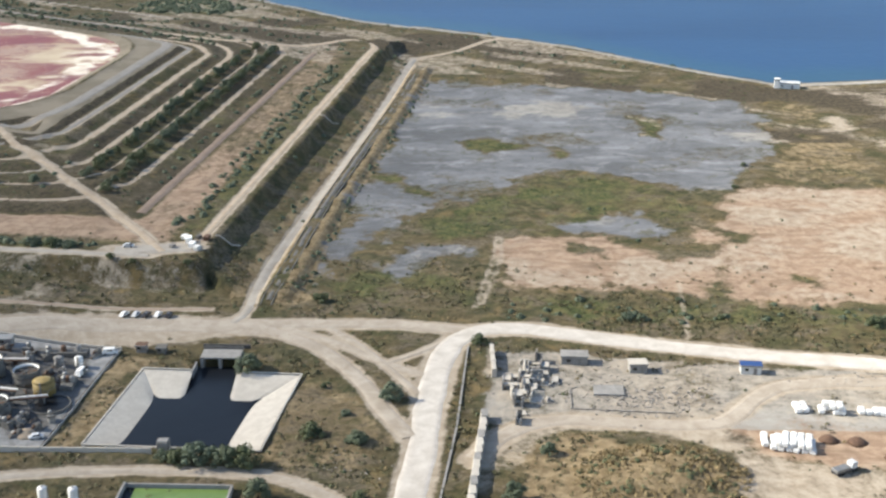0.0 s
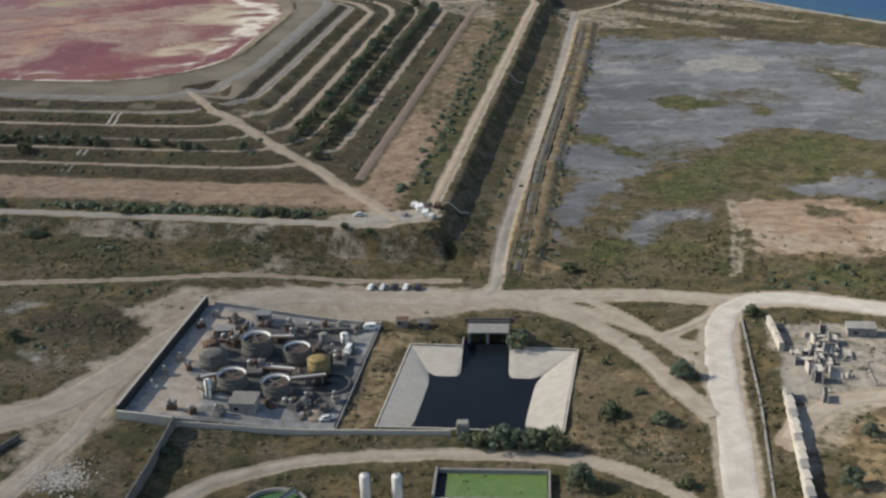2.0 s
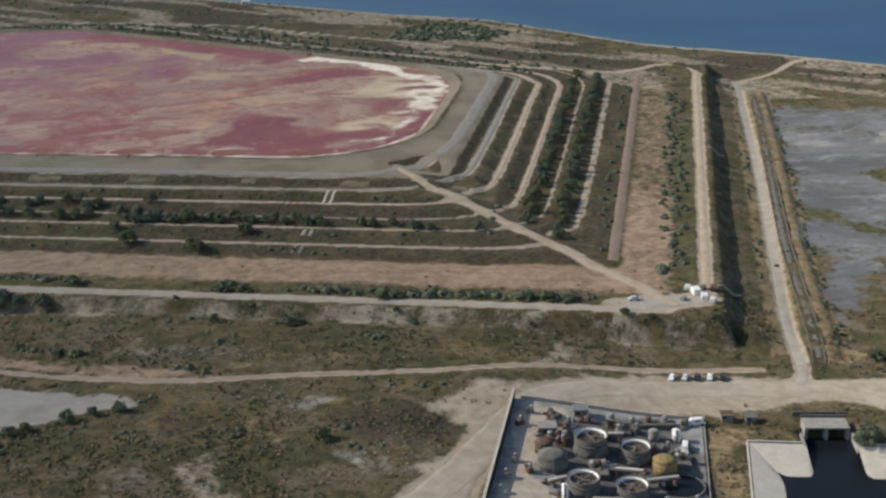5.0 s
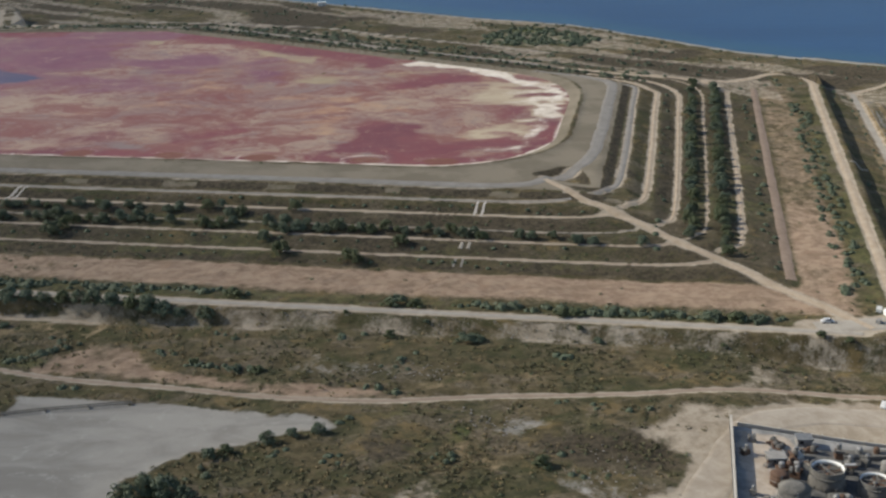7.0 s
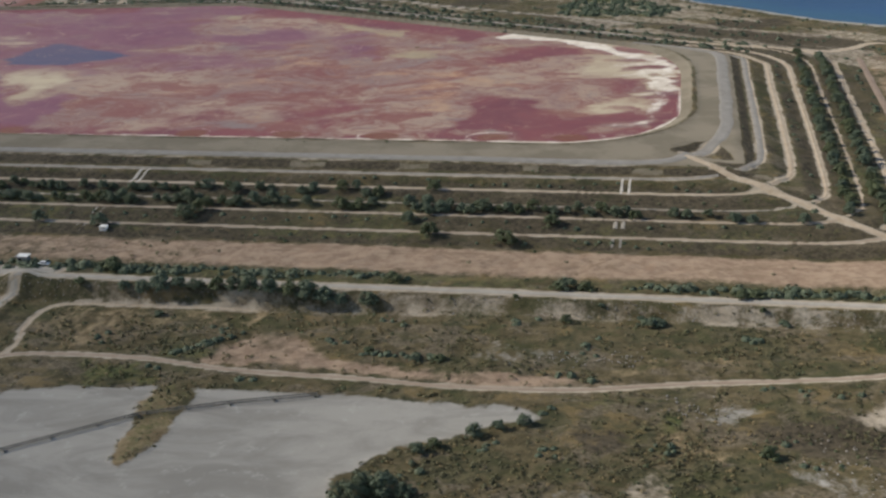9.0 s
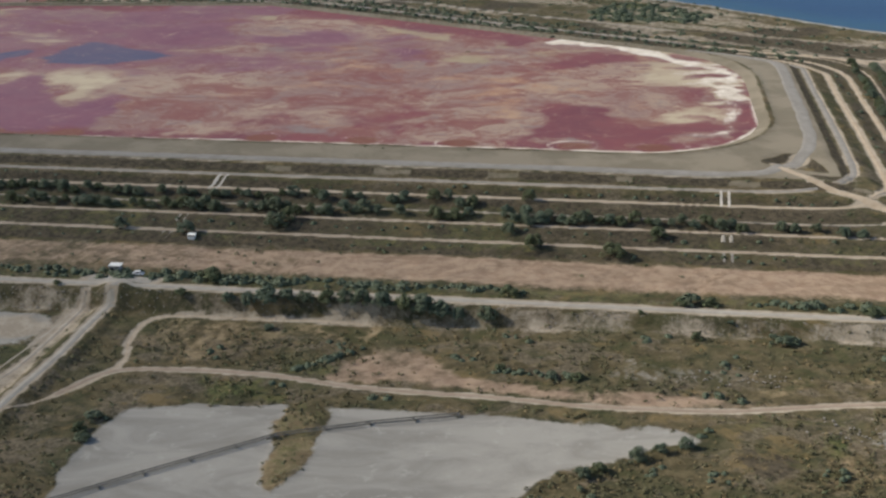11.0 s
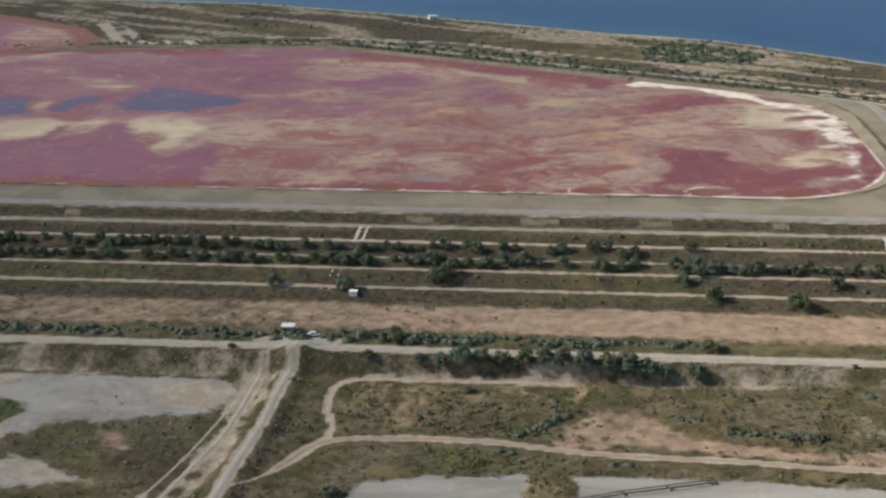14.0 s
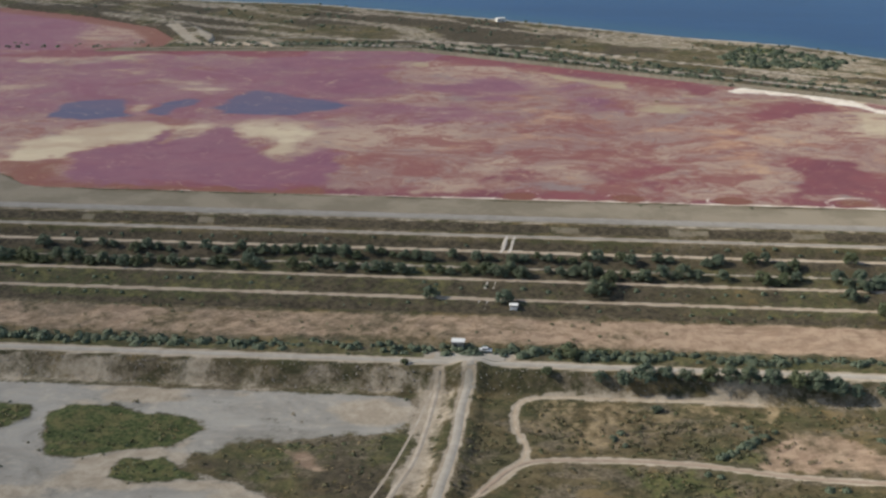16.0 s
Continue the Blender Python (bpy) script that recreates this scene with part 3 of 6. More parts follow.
POND_WHITE = [[(-315, 829), (-302, 840), (-277, 830), (-257, 813), (-243, 800), (-228, 782), (-218, 754), (-215, 721), (-218, 687), (-226, 650), (-241, 636), (-256, 630), (-264, 615), (-267, 612), (-260, 632), (-251, 641), (-238, 648), (-232, 666), (-234, 682), (-224, 698), (-225, 741), (-238, 768), (-250, 790), (-277, 814), (-298, 825), (-314, 820)]]
POND_ORANGE = [[(-446, 808), (-424, 785), (-397, 762), (-357, 753), (-319, 758), (-331, 746), (-368, 745), (-410, 763), (-433, 781)], [(-443, 794), (-420, 778), (-386, 760), (-350, 748), (-319, 742), (-300, 709), (-323, 715), (-348, 731), (-388, 748), (-427, 766)], [(-353, 727), (-340, 739), (-326, 696), (-332, 669), (-344, 654)]]
WEST_RIM = [(-720, 700), (-681, 665), (-658, 640), (-635, 631), (-606, 627), (-606, 615), (-760, 625)]


def grid_mesh(name, xs, ys, z, colours=None, keep=None):
    """A sheet over the grid lines xs and ys with heights z."""
    nx, ny = len(xs), len(ys)
    gx, gy = np.meshgrid(xs, ys)
    me = bpy.data.meshes.new(name)
    me.vertices.add(nx * ny)
    me.vertices.foreach_set("co", np.stack([gx, gy, z], -1).astype(np.float32).ravel())
    i = (np.arange(ny - 1)[:, None] * nx + np.arange(nx - 1)).ravel()
    i = i if keep is None else i[keep.ravel()[i]]
    quads = np.stack([i, i + 1, i + nx + 1, i + nx], -1).astype(np.int32).ravel()
    me.loops.add(len(quads))
    me.loops.foreach_set("vertex_index", quads)
    me.polygons.add(len(i))
    me.polygons.foreach_set("loop_start", np.arange(0, len(quads), 4, dtype=np.int32))
    me.polygons.foreach_set("loop_total", np.full(len(i), 4, np.int32))
    me.update(calc_edges=True)
    me.polygons.foreach_set("use_smooth", np.ones(len(i), bool))
    for key, value in (colours or {}).items():
        layer = me.attributes.new(key, "FLOAT_COLOR", "POINT")
        layer.data.foreach_set("color", (value if value.shape[-1] == 4 else np.concatenate([value, np.ones((*value.shape[:-1], 1))], -1)).astype(np.float32).ravel())
    return me


def spread(a, b, first, growth=1.35, longest=400.0):
    """Grid lines from a to b, whose steps grow."""
    out, step, sign = [], first, 1 if b > a else -1
    while abs(b - a) > step:
        a += sign * step
        out.append(a)
        step = min(step * growth, longest)
    return out + [b]


def near_roads(x, y):
    """Metres outside the edge of the nearest road, and the same in terms of its width."""
    best, worn = np.full(x.shape, 50.0), np.full(x.shape, 50.0)
    for name, _, stuff, width, line, _ in ROADS:
        if name in ("canal", "ramp"):
            continue
        reach = 12 + width
        for chunk in range(0, len(line), 12):
            some = line[chunk : chunk + 13]
            near = np.nonzero((x > some[:, 0].min() - reach) & (x < some[:, 0].max() + reach) & (y > some[:, 1].min() - reach) & (y < some[:, 1].max() + reach))
            if len(near[0]):
                px, py = x[near], y[near]
                d = np.min(np.hypot(px[:, None] - some[:, 0], py[:, None] - some[:, 1]), 1) - width / 2
                best[near] = np.minimum(best[near], d)
                if stuff is not M_RED_TRACK:
                    worn[near] = np.minimum(worn[near], d / (0.24 * width + 0.25))
    return best, worn


def build_ground():
    xs = np.array(spread(-900, -4500, 6.0)[::-1] + list(np.arange(-900, -700, 4.0)) + list(np.arange(-700, 165, 1.5)) + spread(164, 4500, 3.0))
    ys = np.array(spread(250, -2500, 4.0)[::-1] + list(np.arange(250, 700, 1.5)) + list(np.arange(700, 1000, 3.0)) + list(np.arange(1000, 1320, 6.0)) + spread(1318, 4500, 10.0))
    x, y = np.meshgrid(xs, ys)
    z = height(x, y)
    ds, de = dam_distance(x, y)[1:]
    d, dn = rim_distance(x, y), north_distance(x, y)
    near, worn = near_roads(x, y)
    dirt = 1 - sstep(-0.4, 1.3, worn + 1.1 * (fbm(x, y, 9, 3) - 0.5))
    green, pink, mud, salt, dark = (np.zeros(x.shape) for _ in range(5))
    n1, n2 = fbm(x, y, 40, 5), fbm(x, y, 16, 8)
    on_dam = (d < 141) & (dn < 62)
    # bare red band below the terraces, on both sides
    band = sstep(100, 105, d) * (1 - sstep(118, 127, d)) * (dn < 75)
    pink = np.maximum(pink, band * (0.55 + 0.6 * n2) * np.where(de > ds, 0.52 + 0.35 * sstep(640, 500, y), 0.95 - 0.3 * sstep(-390, -470, x)))
    # pond rim and crest are bare
    crest = sstep(-6, -1, d) * (1 - sstep(29, 33, d))
    groove = sstep(3, 4.5, d) * (1 - sstep(6, 8, d)) * (0.3 + 0.6 * n2) + sstep(24.5, 26, d) * (1 - sstep(29, 31, d)) * (de > ds - 20) * 0.95
    corner = patch(x, y, [(-201, 609), (-192, 611), (-184, 603), (-187, 594), (-199, 599)], 3, 3, 8)
    crest = crest * (1 - np.clip(groove + corner, 0, 1))
    crest = np.maximum(crest, patch(x, y, WEST_RIM, 3, 1))
    straw = np.zeros(x.shape)
    # dark broken strips below the crest
    strip = sstep(32.5, 34, d) * (1 - sstep(38, 39.5, d)) * (ds > de)
    dash = np.cos((0.995 * x - 0.0993 * y + 443) / 48.5 * 2 * math.pi) + 1.7 * (fbm(x, y * 0, 70, 87, 3) - 0.5) < 0.78
    dark = np.maximum(dark, strip * np.where(dash, 1.3, 0.2))
    dirt = dirt * (1 - strip)
    crest = np.maximum(crest, strip * ~dash * 0.55)
    dark = np.maximum(dark, np.clip(groove + corner, 0, 1) * 0.75)
    dark = np.maximum(dark, on_dam * sstep(44, 50, d) * (1 - sstep(100, 104, d)) * (0.34 + 0.45 * n2 + 0.15 * sstep(-390, -470, x)))
    green = np.maximum(green, on_dam * sstep(60, 64, d) * (1 - sstep(96, 102, d)) * (0.62 * n1 + 0.1 * (x < -330)))
    green = np.maximum(green, on_dam * sstep(119, 126, d) * (1 - sstep(133, 136, d)) * np.where(ds > de, 0.5, 0.5) * (0.6 + 0.6 * n2))
    # outer bank: darker on the eastern side, green weeds beyond its foot
    dark = np.maximum(dark, (de > 138) * (1 - sstep(150, 158, de)) * (y > 440) * (dn < 60) * 0.2)
    green = np.maximum(green, sstep(150, 156, de) * (x < -50) * (y > 430) * (y < 830) * 0.45 * n2)
    # stony slope below the dam road
    stony = (ds > de) * sstep(145, 147, ds) * (1 - sstep(153, 158, ds)) * (x < -95)
    dark = np.maximum(dark, stony * 0.36)
    dirt = np.maximum(dirt, stony * n2 * 0.85)
    salt = np.maximum(salt, stony * sstep(-330, -200, x) * n2 * 0.8)
    # salt lagoon before the dam
    for poly, fray in (([(-455, 403), (-433, 409), (-405, 407), (-376, 405), (-329, 398), (-295, 390), (-283, 384), (-296, 381), (-326, 367), (-340, 352), (-342, 335), (-352, 300), (-420, 285), (-460, 330), (-462, 385)], 2.0),):
        salt = np.maximum(salt, patch(x, y, poly, 2.0, fray))
    spit = patch(x, y, [(-403, 410), (-391, 403), (-394, 390), (-397, 368), (-403, 358), (-408, 361), (-406, 381), (-408, 397)], 1.5, 1.5)
    salt, green = salt * (1 - spit), np.maximum(green, spit * 0.45)
    # pale crusted field with reeds, a worn path and dark scrub at its foot
    field = patch(x, y, [(-720, 496), (-631, 492), (-566, 486), (-501, 479), (-495, 466), (-499, 447), (-524, 444), (-551, 440), (-562, 425), (-540, 417), (-522, 405), (-720, 395)], 3.0, 3.0, 2)
    field = field * sstep(154, 158, ds)
    salt = np.maximum(salt, field * (0.6 + 0.4 * n1))
    dirt = np.maximum(dirt, field * (0.34 + 0.4 * sstep(0.45, 0.62, fbm(x * 0.6, y * 1.4, 22, 96))))
    dark = np.maximum(dark, field * sstep(0.56, 0.68, fbm(x * 0.7, y * 1.3, 15, 98)) * 0.15)
    dirt = np.maximum(dirt, patch(x, y, [(-720, 499), (-632, 494), (-566, 487), (-512, 482), (-494, 477), (-520, 474), (-566, 480), (-632, 486), (-720, 492)], 1.5, 1.0) * 0.8 * sstep(153, 156, ds))
    dirt = np.maximum(dirt, patch(x, y, [(-497, 480), (-482, 477), (-494, 405), (-512, 370), (-530, 370), (-503, 408)], 2.0, 2.0) * (0.4 + 0.4 * n2))
    weeds = patch(x, y, [(-561, 435), (-547, 440), (-524, 444), (-499, 446), (-503, 427), (-505, 400), (-525, 400), (-542, 419), (-558, 423)], 3.0, 5.0, 16)
    salt, dirt = salt * (1 - weeds * 0.9), dirt * (1 - weeds * 0.85)
    dark, green = np.maximum(dark, weeds * (0.15 + 0.6 * n2)), np.maximum(green, weeds * (0.7 - 0.6 * n2))
    pink = np.maximum(pink, patch(x, y, [(-533, 437), (-525, 435), (-523, 426), (-531, 426)], 2, 2) * 0.8)
    for poly in ([(-610, 463), (-603, 467), (-589, 466), (-574, 461), (-565, 457), (-560, 451), (-567, 439), (-583, 438), (-594, 434), (-603, 436)], [(-582, 428), (-580, 433), (-568, 434), (-557, 421), (-571, 419), (-583, 422)], [(-640, 471), (-617, 469), (-614, 461), (-620, 453), (-640, 448)]):
        reeds = patch(x, y, poly, 1.6, 1.6)
        green, salt, dirt = np.maximum(green, reeds * 1.15), salt * (1 - reeds), dirt * (1 - reeds)
    # reddish bare patches
    for poly, much in (([(-397, 425), (-389, 438), (-383, 445), (-363, 442), (-356, 430), (-344, 424), (-328, 416), (-306, 418), (-274, 411), (-273, 403), (-301, 401), (-342, 415), (-371, 419)], 1.0), ([(-300, 404), (-262, 409), (-250, 405), (-280, 399)], 0.6)):
        pink = np.maximum(pink, patch(x, y, poly, 2.5, 3.0, 4) * much * (0.3 + 0.75 * n2))
    for poly, much in (([(-320, 428), (-290, 432), (-262, 425), (-268, 418), (-310, 420)], 0.4), ([(-239, 384), (-228, 393), (-224, 387), (-236, 379)], 0.85), ([(-307, 438), (-286, 432), (-273, 420), (-294, 422)], 0.5), ([(-204, 390), (-195, 395), (-184, 390), (-194, 380)], 0.6),
                       ([(-219, 354), (-204, 361), (-190, 356), (-186, 346), (-209, 342)], 0.55), ([(-284, 348), (-273, 345), (-271, 330), (-284, 326)], 0.5)):
        salt = np.maximum(salt, patch(x, y, poly, 2, 3, 6) * much * (0.15 + 1.1 * n2))
    for poly, much in (([(-163, 438), (-152, 437), (-147, 422), (-176, 409), (-162, 421)], 0.8), ([(-267, 349), (-255, 355), (-246, 336), (-238, 326), (-223, 321), (-239, 315), (-257, 322), (-260, 331)], 0.62),
                       ([(-197, 386), (-184, 402), (-160, 407), (-150, 396), (-171, 389), (-179, 318), (-198, 316), (-189, 346), (-184, 370)], 0.85), ([(-208, 309), (-193, 330), (-177, 316), (-181, 299), (-169, 284), (-187, 277), (-195, 277)], 0.9)):
        dirt = np.maximum(dirt, patch(x, y, poly, 3, 3, 17) * much * (0.4 + 0.6 * n1))
    # olive and dark growth in the scrub
    for poly, much in (([(-263, 389), (-246, 392), (-237, 382), (-254, 374)], 0.6), ([(-434, 424), (-416, 425), (-403, 408), (-430, 407)], 0.8), ([(-284, 402), (-249, 403), (-236, 392), (-266, 385), (-283, 388)], 0.45), ([(-412, 440), (-400, 440), (-384, 449), (-392, 430), (-410, 426)], 0.6)):
        green = np.maximum(green, patch(x, y, poly, 4, 5, 18) * much * (0.5 + 0.8 * n2))
    for poly, much in (([(-285, 384), (-258, 378), (-265, 362), (-284, 368)], 0.6), ([(-228, 378), (-192, 393), (-183, 363), (-192, 349), (-215, 360)], 0.7), ([(-349, 432), (-338, 437), (-318, 428), (-330, 423)], 0.7)):
        dark = np.maximum(dark, patch(x, y, poly, 4, 6, 19) * much * (0.5 + 0.8 * n2))
    # lagoon flats behind the canal
    flats = patch(x, y, [(-36, 768), (-9, 772), (25, 758), (63, 750), (110, 742), (146, 724), (159, 658), (136, 596), (117, 566), (94, 563), (71, 583), (34, 591), (12, 561), (-8, 546), (-21, 521), (-33, 509), (-42, 489), (-52, 465), (-58, 447), (-60, 468), (-55, 522), (-49, 587), (-41, 670)], 4.0, 6.0, 3)
    mud = np.maximum(mud, flats * (0.56 + 0.42 * n1) * (1 - 0.35 * sstep(0.54, 0.66, fbm(x * 0.7, y * 1.3, 30, 90, 5))))
    green = np.maximum(green, flats * 0.34 * sstep(0.5, 0.66, fbm(x * 0.7, y * 1.3, 30, 90, 5)))
    pale = np.max([patch(x, y, p, 8, 8, 20) for p in ([(-45, 710), (-28, 745), (18, 739), (63, 714), (63, 667), (36, 678), (3, 689), (-25, 676), (-41, 648)], [(91, 575), (111, 589), (136, 594), (115, 566), (97, 561)], [(132, 668), (148, 680), (162, 658), (152, 634), (133, 642)])], 0)
    salt = np.maximum(salt, pale * sstep(0.44, 0.62, fbm(x * 0.5, y * 1.2, 26, 97)) * 0.62)
    for poly, much in (([(-36, 465), (-28, 484), (-15, 492), (6, 488), (4, 477), (-14, 471), (-26, 448)], 0.75), ([(35, 512), (53, 521), (73, 530), (88, 509), (90, 493), (71, 502), (41, 504)], 0.95)):
        mud = np.maximum(mud, patch(x, y, poly, 4, 5, 9) * much)
        salt = np.maximum(salt, patch(x, y, poly, 5, 6, 21) * n2 * 0.6)
    marsh = np.max([patch(x, y, p, 5, 8, 6) for p in ([(-31, 493), (-17, 521), (5, 542), (26, 580), (52, 586), (70, 577), (104, 556), (98, 514), (86, 513), (66, 528), (41, 511), (24, 502), (5, 503), (-8, 484), (-20, 497)], [(-58, 436), (-46, 458), (-18, 464), (10, 445), (6, 428), (-50, 428)])], 0) * (mud < 0.72)
    green = np.maximum(green, marsh * (0.15 + 0.75 * n2))
    straw = np.maximum(straw, marsh * 0.55 * n1)
    for poly in ([(-8, 638), (6, 649), (18, 639), (32, 634), (18, 625), (7, 615), (-5, 624)], [(-51, 580), (-36, 584), (-16, 556), (-18, 549), (-34, 563)], [(36, 631), (46, 627), (47, 608), (39, 613)], [(84, 690), (100, 682), (96, 645), (88, 653)]):
        tuft = patch(x, y, poly, 3.0, 4.0, 5)
        mud, green = mud * (1 - tuft), np.maximum(green, tuft * 0.65)
    for poly in ([(-42, 483), (-29, 491), (-18, 460), (-34, 451)], [(-12, 446), (2, 463), (5, 449), (-8, 430)], [(63, 558), (103, 551), (98, 514), (71, 535)], [(171, 735), (188, 710), (202, 623), (189, 569), (148, 577), (135, 589), (161, 653)]):
        straw = np.maximum(straw, patch(x, y, poly, 5, 6, 22) * (0.2 + 0.55 * n2))
    tan = patch(x, y, [(9, 501), (29, 499), (52, 497), (81, 478), (98, 514), (116, 555), (147, 573), (230, 560), (230, 428), (152, 432), (98, 431), (79, 439), (48, 440), (11, 443)], 4.0, 5.0, 4)
    for poly in ([(40, 491), (54, 491), (54, 477), (40, 483)], [(81, 495), (104, 494), (103, 476), (79, 477)], [(95, 469), (101, 469), (95, 428), (88, 430)], [(124, 464), (133, 454), (130, 450), (123, 455)], [(104, 512), (118, 508), (116, 490), (106, 488)]):
        tan = tan * (1 - 0.85 * patch(x, y, poly, 3, 4, 23))
    pink = np.maximum(pink, tan * (0.72 + 0.25 * n2))
    dirt = np.maximum(dirt, tan * (0.3 + 0.24 * sstep(0.38, 0.6, fbm(x * 0.8, y * 1.3, 24, 95))))
    green = np.maximum(green, patch(x, y, [(14, 436), (80, 436), (160, 428), (240, 418), (240, 390), (140, 398), (80, 408), (24, 420)], 4, 6, 4) * (0.15 + 0.75 * n2))
    for line in ([(12, 500), (10, 469), (4, 425)], [(14, 500), (13, 469), (7, 428)], [(77, 400), (79, 427), (80, 451)]):
        p = smooth_line(line, 4.0)
        dirt = np.maximum(dirt, 0.56 * (1 - sstep(0.3, 2.6, np.abs(x - np.interp(y, np.sort(p[:, 1]), p[np.argsort(p[:, 1]), 0])))) * (y > p[:, 1].min()) * (y < p[:, 1].max()))
    # works yard, walled plant and bare ground round the roads
    yard = patch(x, y, [(9, 391), (89, 382), (136, 377), (220, 366), (220, 290), (77, 290), (78, 322), (57, 337), (32, 335), (15, 311), (9, 296), (6, 300)], 2.0, 2.0)
    dirt = np.maximum(dirt, yard * np.where(y > 338, 0.24 + 0.4 * n1, 0.4 + 0.4 * n1))
    salt = np.maximum(salt, yard * (0.35 + 0.5 * n2) * (y > 338))
    pink = np.maximum(pink, patch(x, y, [(82, 346), (140, 344), (140, 316), (112, 318), (86, 324)], 4, 4, 25) * 0.9)
    dirt = dirt * (1 - 0.6 * patch(x, y, [(82, 346), (140, 344), (140, 316), (112, 318), (86, 324)], 4, 4, 25))
    dark = np.maximum(dark, yard * sstep(0.55, 0.7, fbm(x, y, 12, 37)) * 0.7)
    dirt = np.maximum(dirt, patch(x, y, [(-84, 417), (-150, 414), (-172, 392), (-165, 384), (-120, 387), (-84, 396)], 4, 4) * 0.85)
    dirt = np.maximum(dirt, patch(x, y, [(-176, 350), (-168, 392), (-182, 372), (-200, 334)], 3, 3) * 0.7)
    dark = np.maximum(dark, patch(x, y, [(-50, 366), (-26, 350), (-16, 318), (-50, 312), (-56, 325)], 4, 4) * 0.45)
    dark = np.maximum(dark, patch(x, y, [(-330, 470), (-150, 446), (-130, 428), (-200, 412), (-330, 425)], 10, 10, 14) * 0.32)
    dark = np.maximum(dark, patch(x, y, [(-290, 398), (-190, 404), (-184, 360), (-215, 322), (-300, 318)], 10, 10, 14) * 0.3)
    # beach and dry coast
    inland = shore_y(x) - y
    salt = np.maximum(salt, sstep(-4, 1, inland) * (1 - sstep(6, 11, inland)) * 0.9)
    coast = ((dn > 30) & (x < -90)) | ((d > 150) & (y > 785)) | ((x > 40) & (y > 640) & (mud < 0.4))
    green = np.maximum(green, coast * (n1 > 0.56) * (inland > 20) * 0.3 * n2)
    green = np.maximum(green, patch(x, y, [(-274, 1029), (-234, 1070), (-185, 1009), (-202, 981), (-240, 986), (-274, 994)], 5, 5, 24) * 0.9)
    dark = np.maximum(dark, coast * (inland > 15) * sstep(0.45, 0.6, fbm(x, y, 60, 11)) * 0.7)
    dirt = np.maximum(dirt, coast * (inland > 0) * sstep(0.42, 0.58, fbm(x + 0.5 * y, 3.0 * (0.49 * x + 0.87 * y), 44, 12)) * 0.5)
    dirt = np.maximum(dirt, patch(x, y, [(185, 710), (196, 693), (208, 638), (197, 595), (202, 643), (191, 670)], 3, 4) * 0.8)
    # dry straw-coloured growth
    for poly, much in (([(-112, 380), (-102, 380), (-108, 318), (-118, 318)], 0.9), ([(-50, 372), (-30, 360), (-16, 330), (-30, 308), (-58, 314)], 0.62), ([(20, 318), (40, 333), (70, 325), (84, 300), (60, 280), (20, 285)], 1.0), ([(-408, 405), (-391, 403), (-395, 375), (-404, 356), (-410, 361)], 0.9),
                       ([(-462, 470), (-400, 468), (-395, 450), (-440, 436), (-462, 440)], 0.55), ([(-60, 440), (-50, 436), (-50, 425), (-70, 420)], 0.7), ([(-256, 363), (-249, 375), (-231, 363), (-236, 355)], 0.9), ([(-238, 418), (-230, 436), (-221, 415)], 0.9), ([(-256, 426), (-247, 424), (-250, 413), (-257, 414)], 0.9), ([(-231, 421), (-224, 428), (-222, 415), (-230, 412)], 0.9),
                       ([(-411, 458), (-404, 468), (-390, 453), (-402, 441)], 0.9), ([(-389, 468), (-380, 467), (-380, 453), (-392, 448)], 0.8)):
        straw = np.maximum(straw, patch(x, y, poly, 4.0, 6.0, 15) * much * (0.55 + 0.7 * n2))
    straw = np.maximum(straw, (np.abs(x - np.interp(y, (424, 448, 536, 721, 805), (-64, -62, -56, -37, -30))) < 4) * (y > 424) * (y < 805) * 0.75)
    straw = np.maximum(straw, sstep(152, 158, de) * (1 - sstep(164, 168, de)) * (y > 430) * (y < 830) * (0.65 + 0.6 * n2))
    # straight road's bank: shade on its eastern side, painted into the ground cover
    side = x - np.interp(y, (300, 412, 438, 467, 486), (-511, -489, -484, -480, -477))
    flank_shade = sstep(2.2, 3.2, side) * (1 - sstep(8, 12, side)) * (y < 488)
    dirt, dark = dirt * (1 - flank_shade * 0.7), np.maximum(dark, flank_shade * 0.3)
    dirt = dirt * (1 - crest)
    rough = sstep(0.5, 4.0, near) * (1 - 0.8 * np.clip(dirt, 0, 1)) * (1 - crest) * (1 - salt) * (1 - mud * 0.9)
    z = z + rough * (1.5 * (fbm(x, y, 22, 21) - 0.5) + 1.0 * (fbm(x, y, 6, 22, 2) - 0.5)) * (y < 1300) + 1.6 * (fbm(x, y, 7, 24, 3) - 0.5) * np.exp(-(((x - 58) / 22) ** 2 + ((y - 310) / 15) ** 2) ** 1.5)
    z = z + patch(x, y, WEST_RIM, 4, 1) * np.clip(21.3 - z, 0, 3)
    far = outside(x, y, FAR_POND)
    z = np.where(far < 30, np.maximum(np.where(far < 0, 10.6, 10.6 + 2.4 * sstep(-4, 8, far)), z * sstep(0, 30, far)), z)
    hole = outside(x, y, POOL)
    z = np.where(hole < -0.2, -6.0, np.where(hole < 5, np.minimum(z, 0.3 + 0.25 * np.maximum(hole, 0)), z))
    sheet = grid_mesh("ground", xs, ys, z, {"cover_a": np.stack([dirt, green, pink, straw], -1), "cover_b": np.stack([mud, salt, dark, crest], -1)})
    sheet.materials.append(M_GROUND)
    free = rough * (d > 4) * (1 - np.clip(np.maximum(mud, np.maximum(salt, np.maximum(dirt, pink))), 0, 1))
    tagged(new("ground", sheet), "dry scrubland with bare earth, terraces and mud flats", "ground", kind="structure")
    return xs, ys, free, green


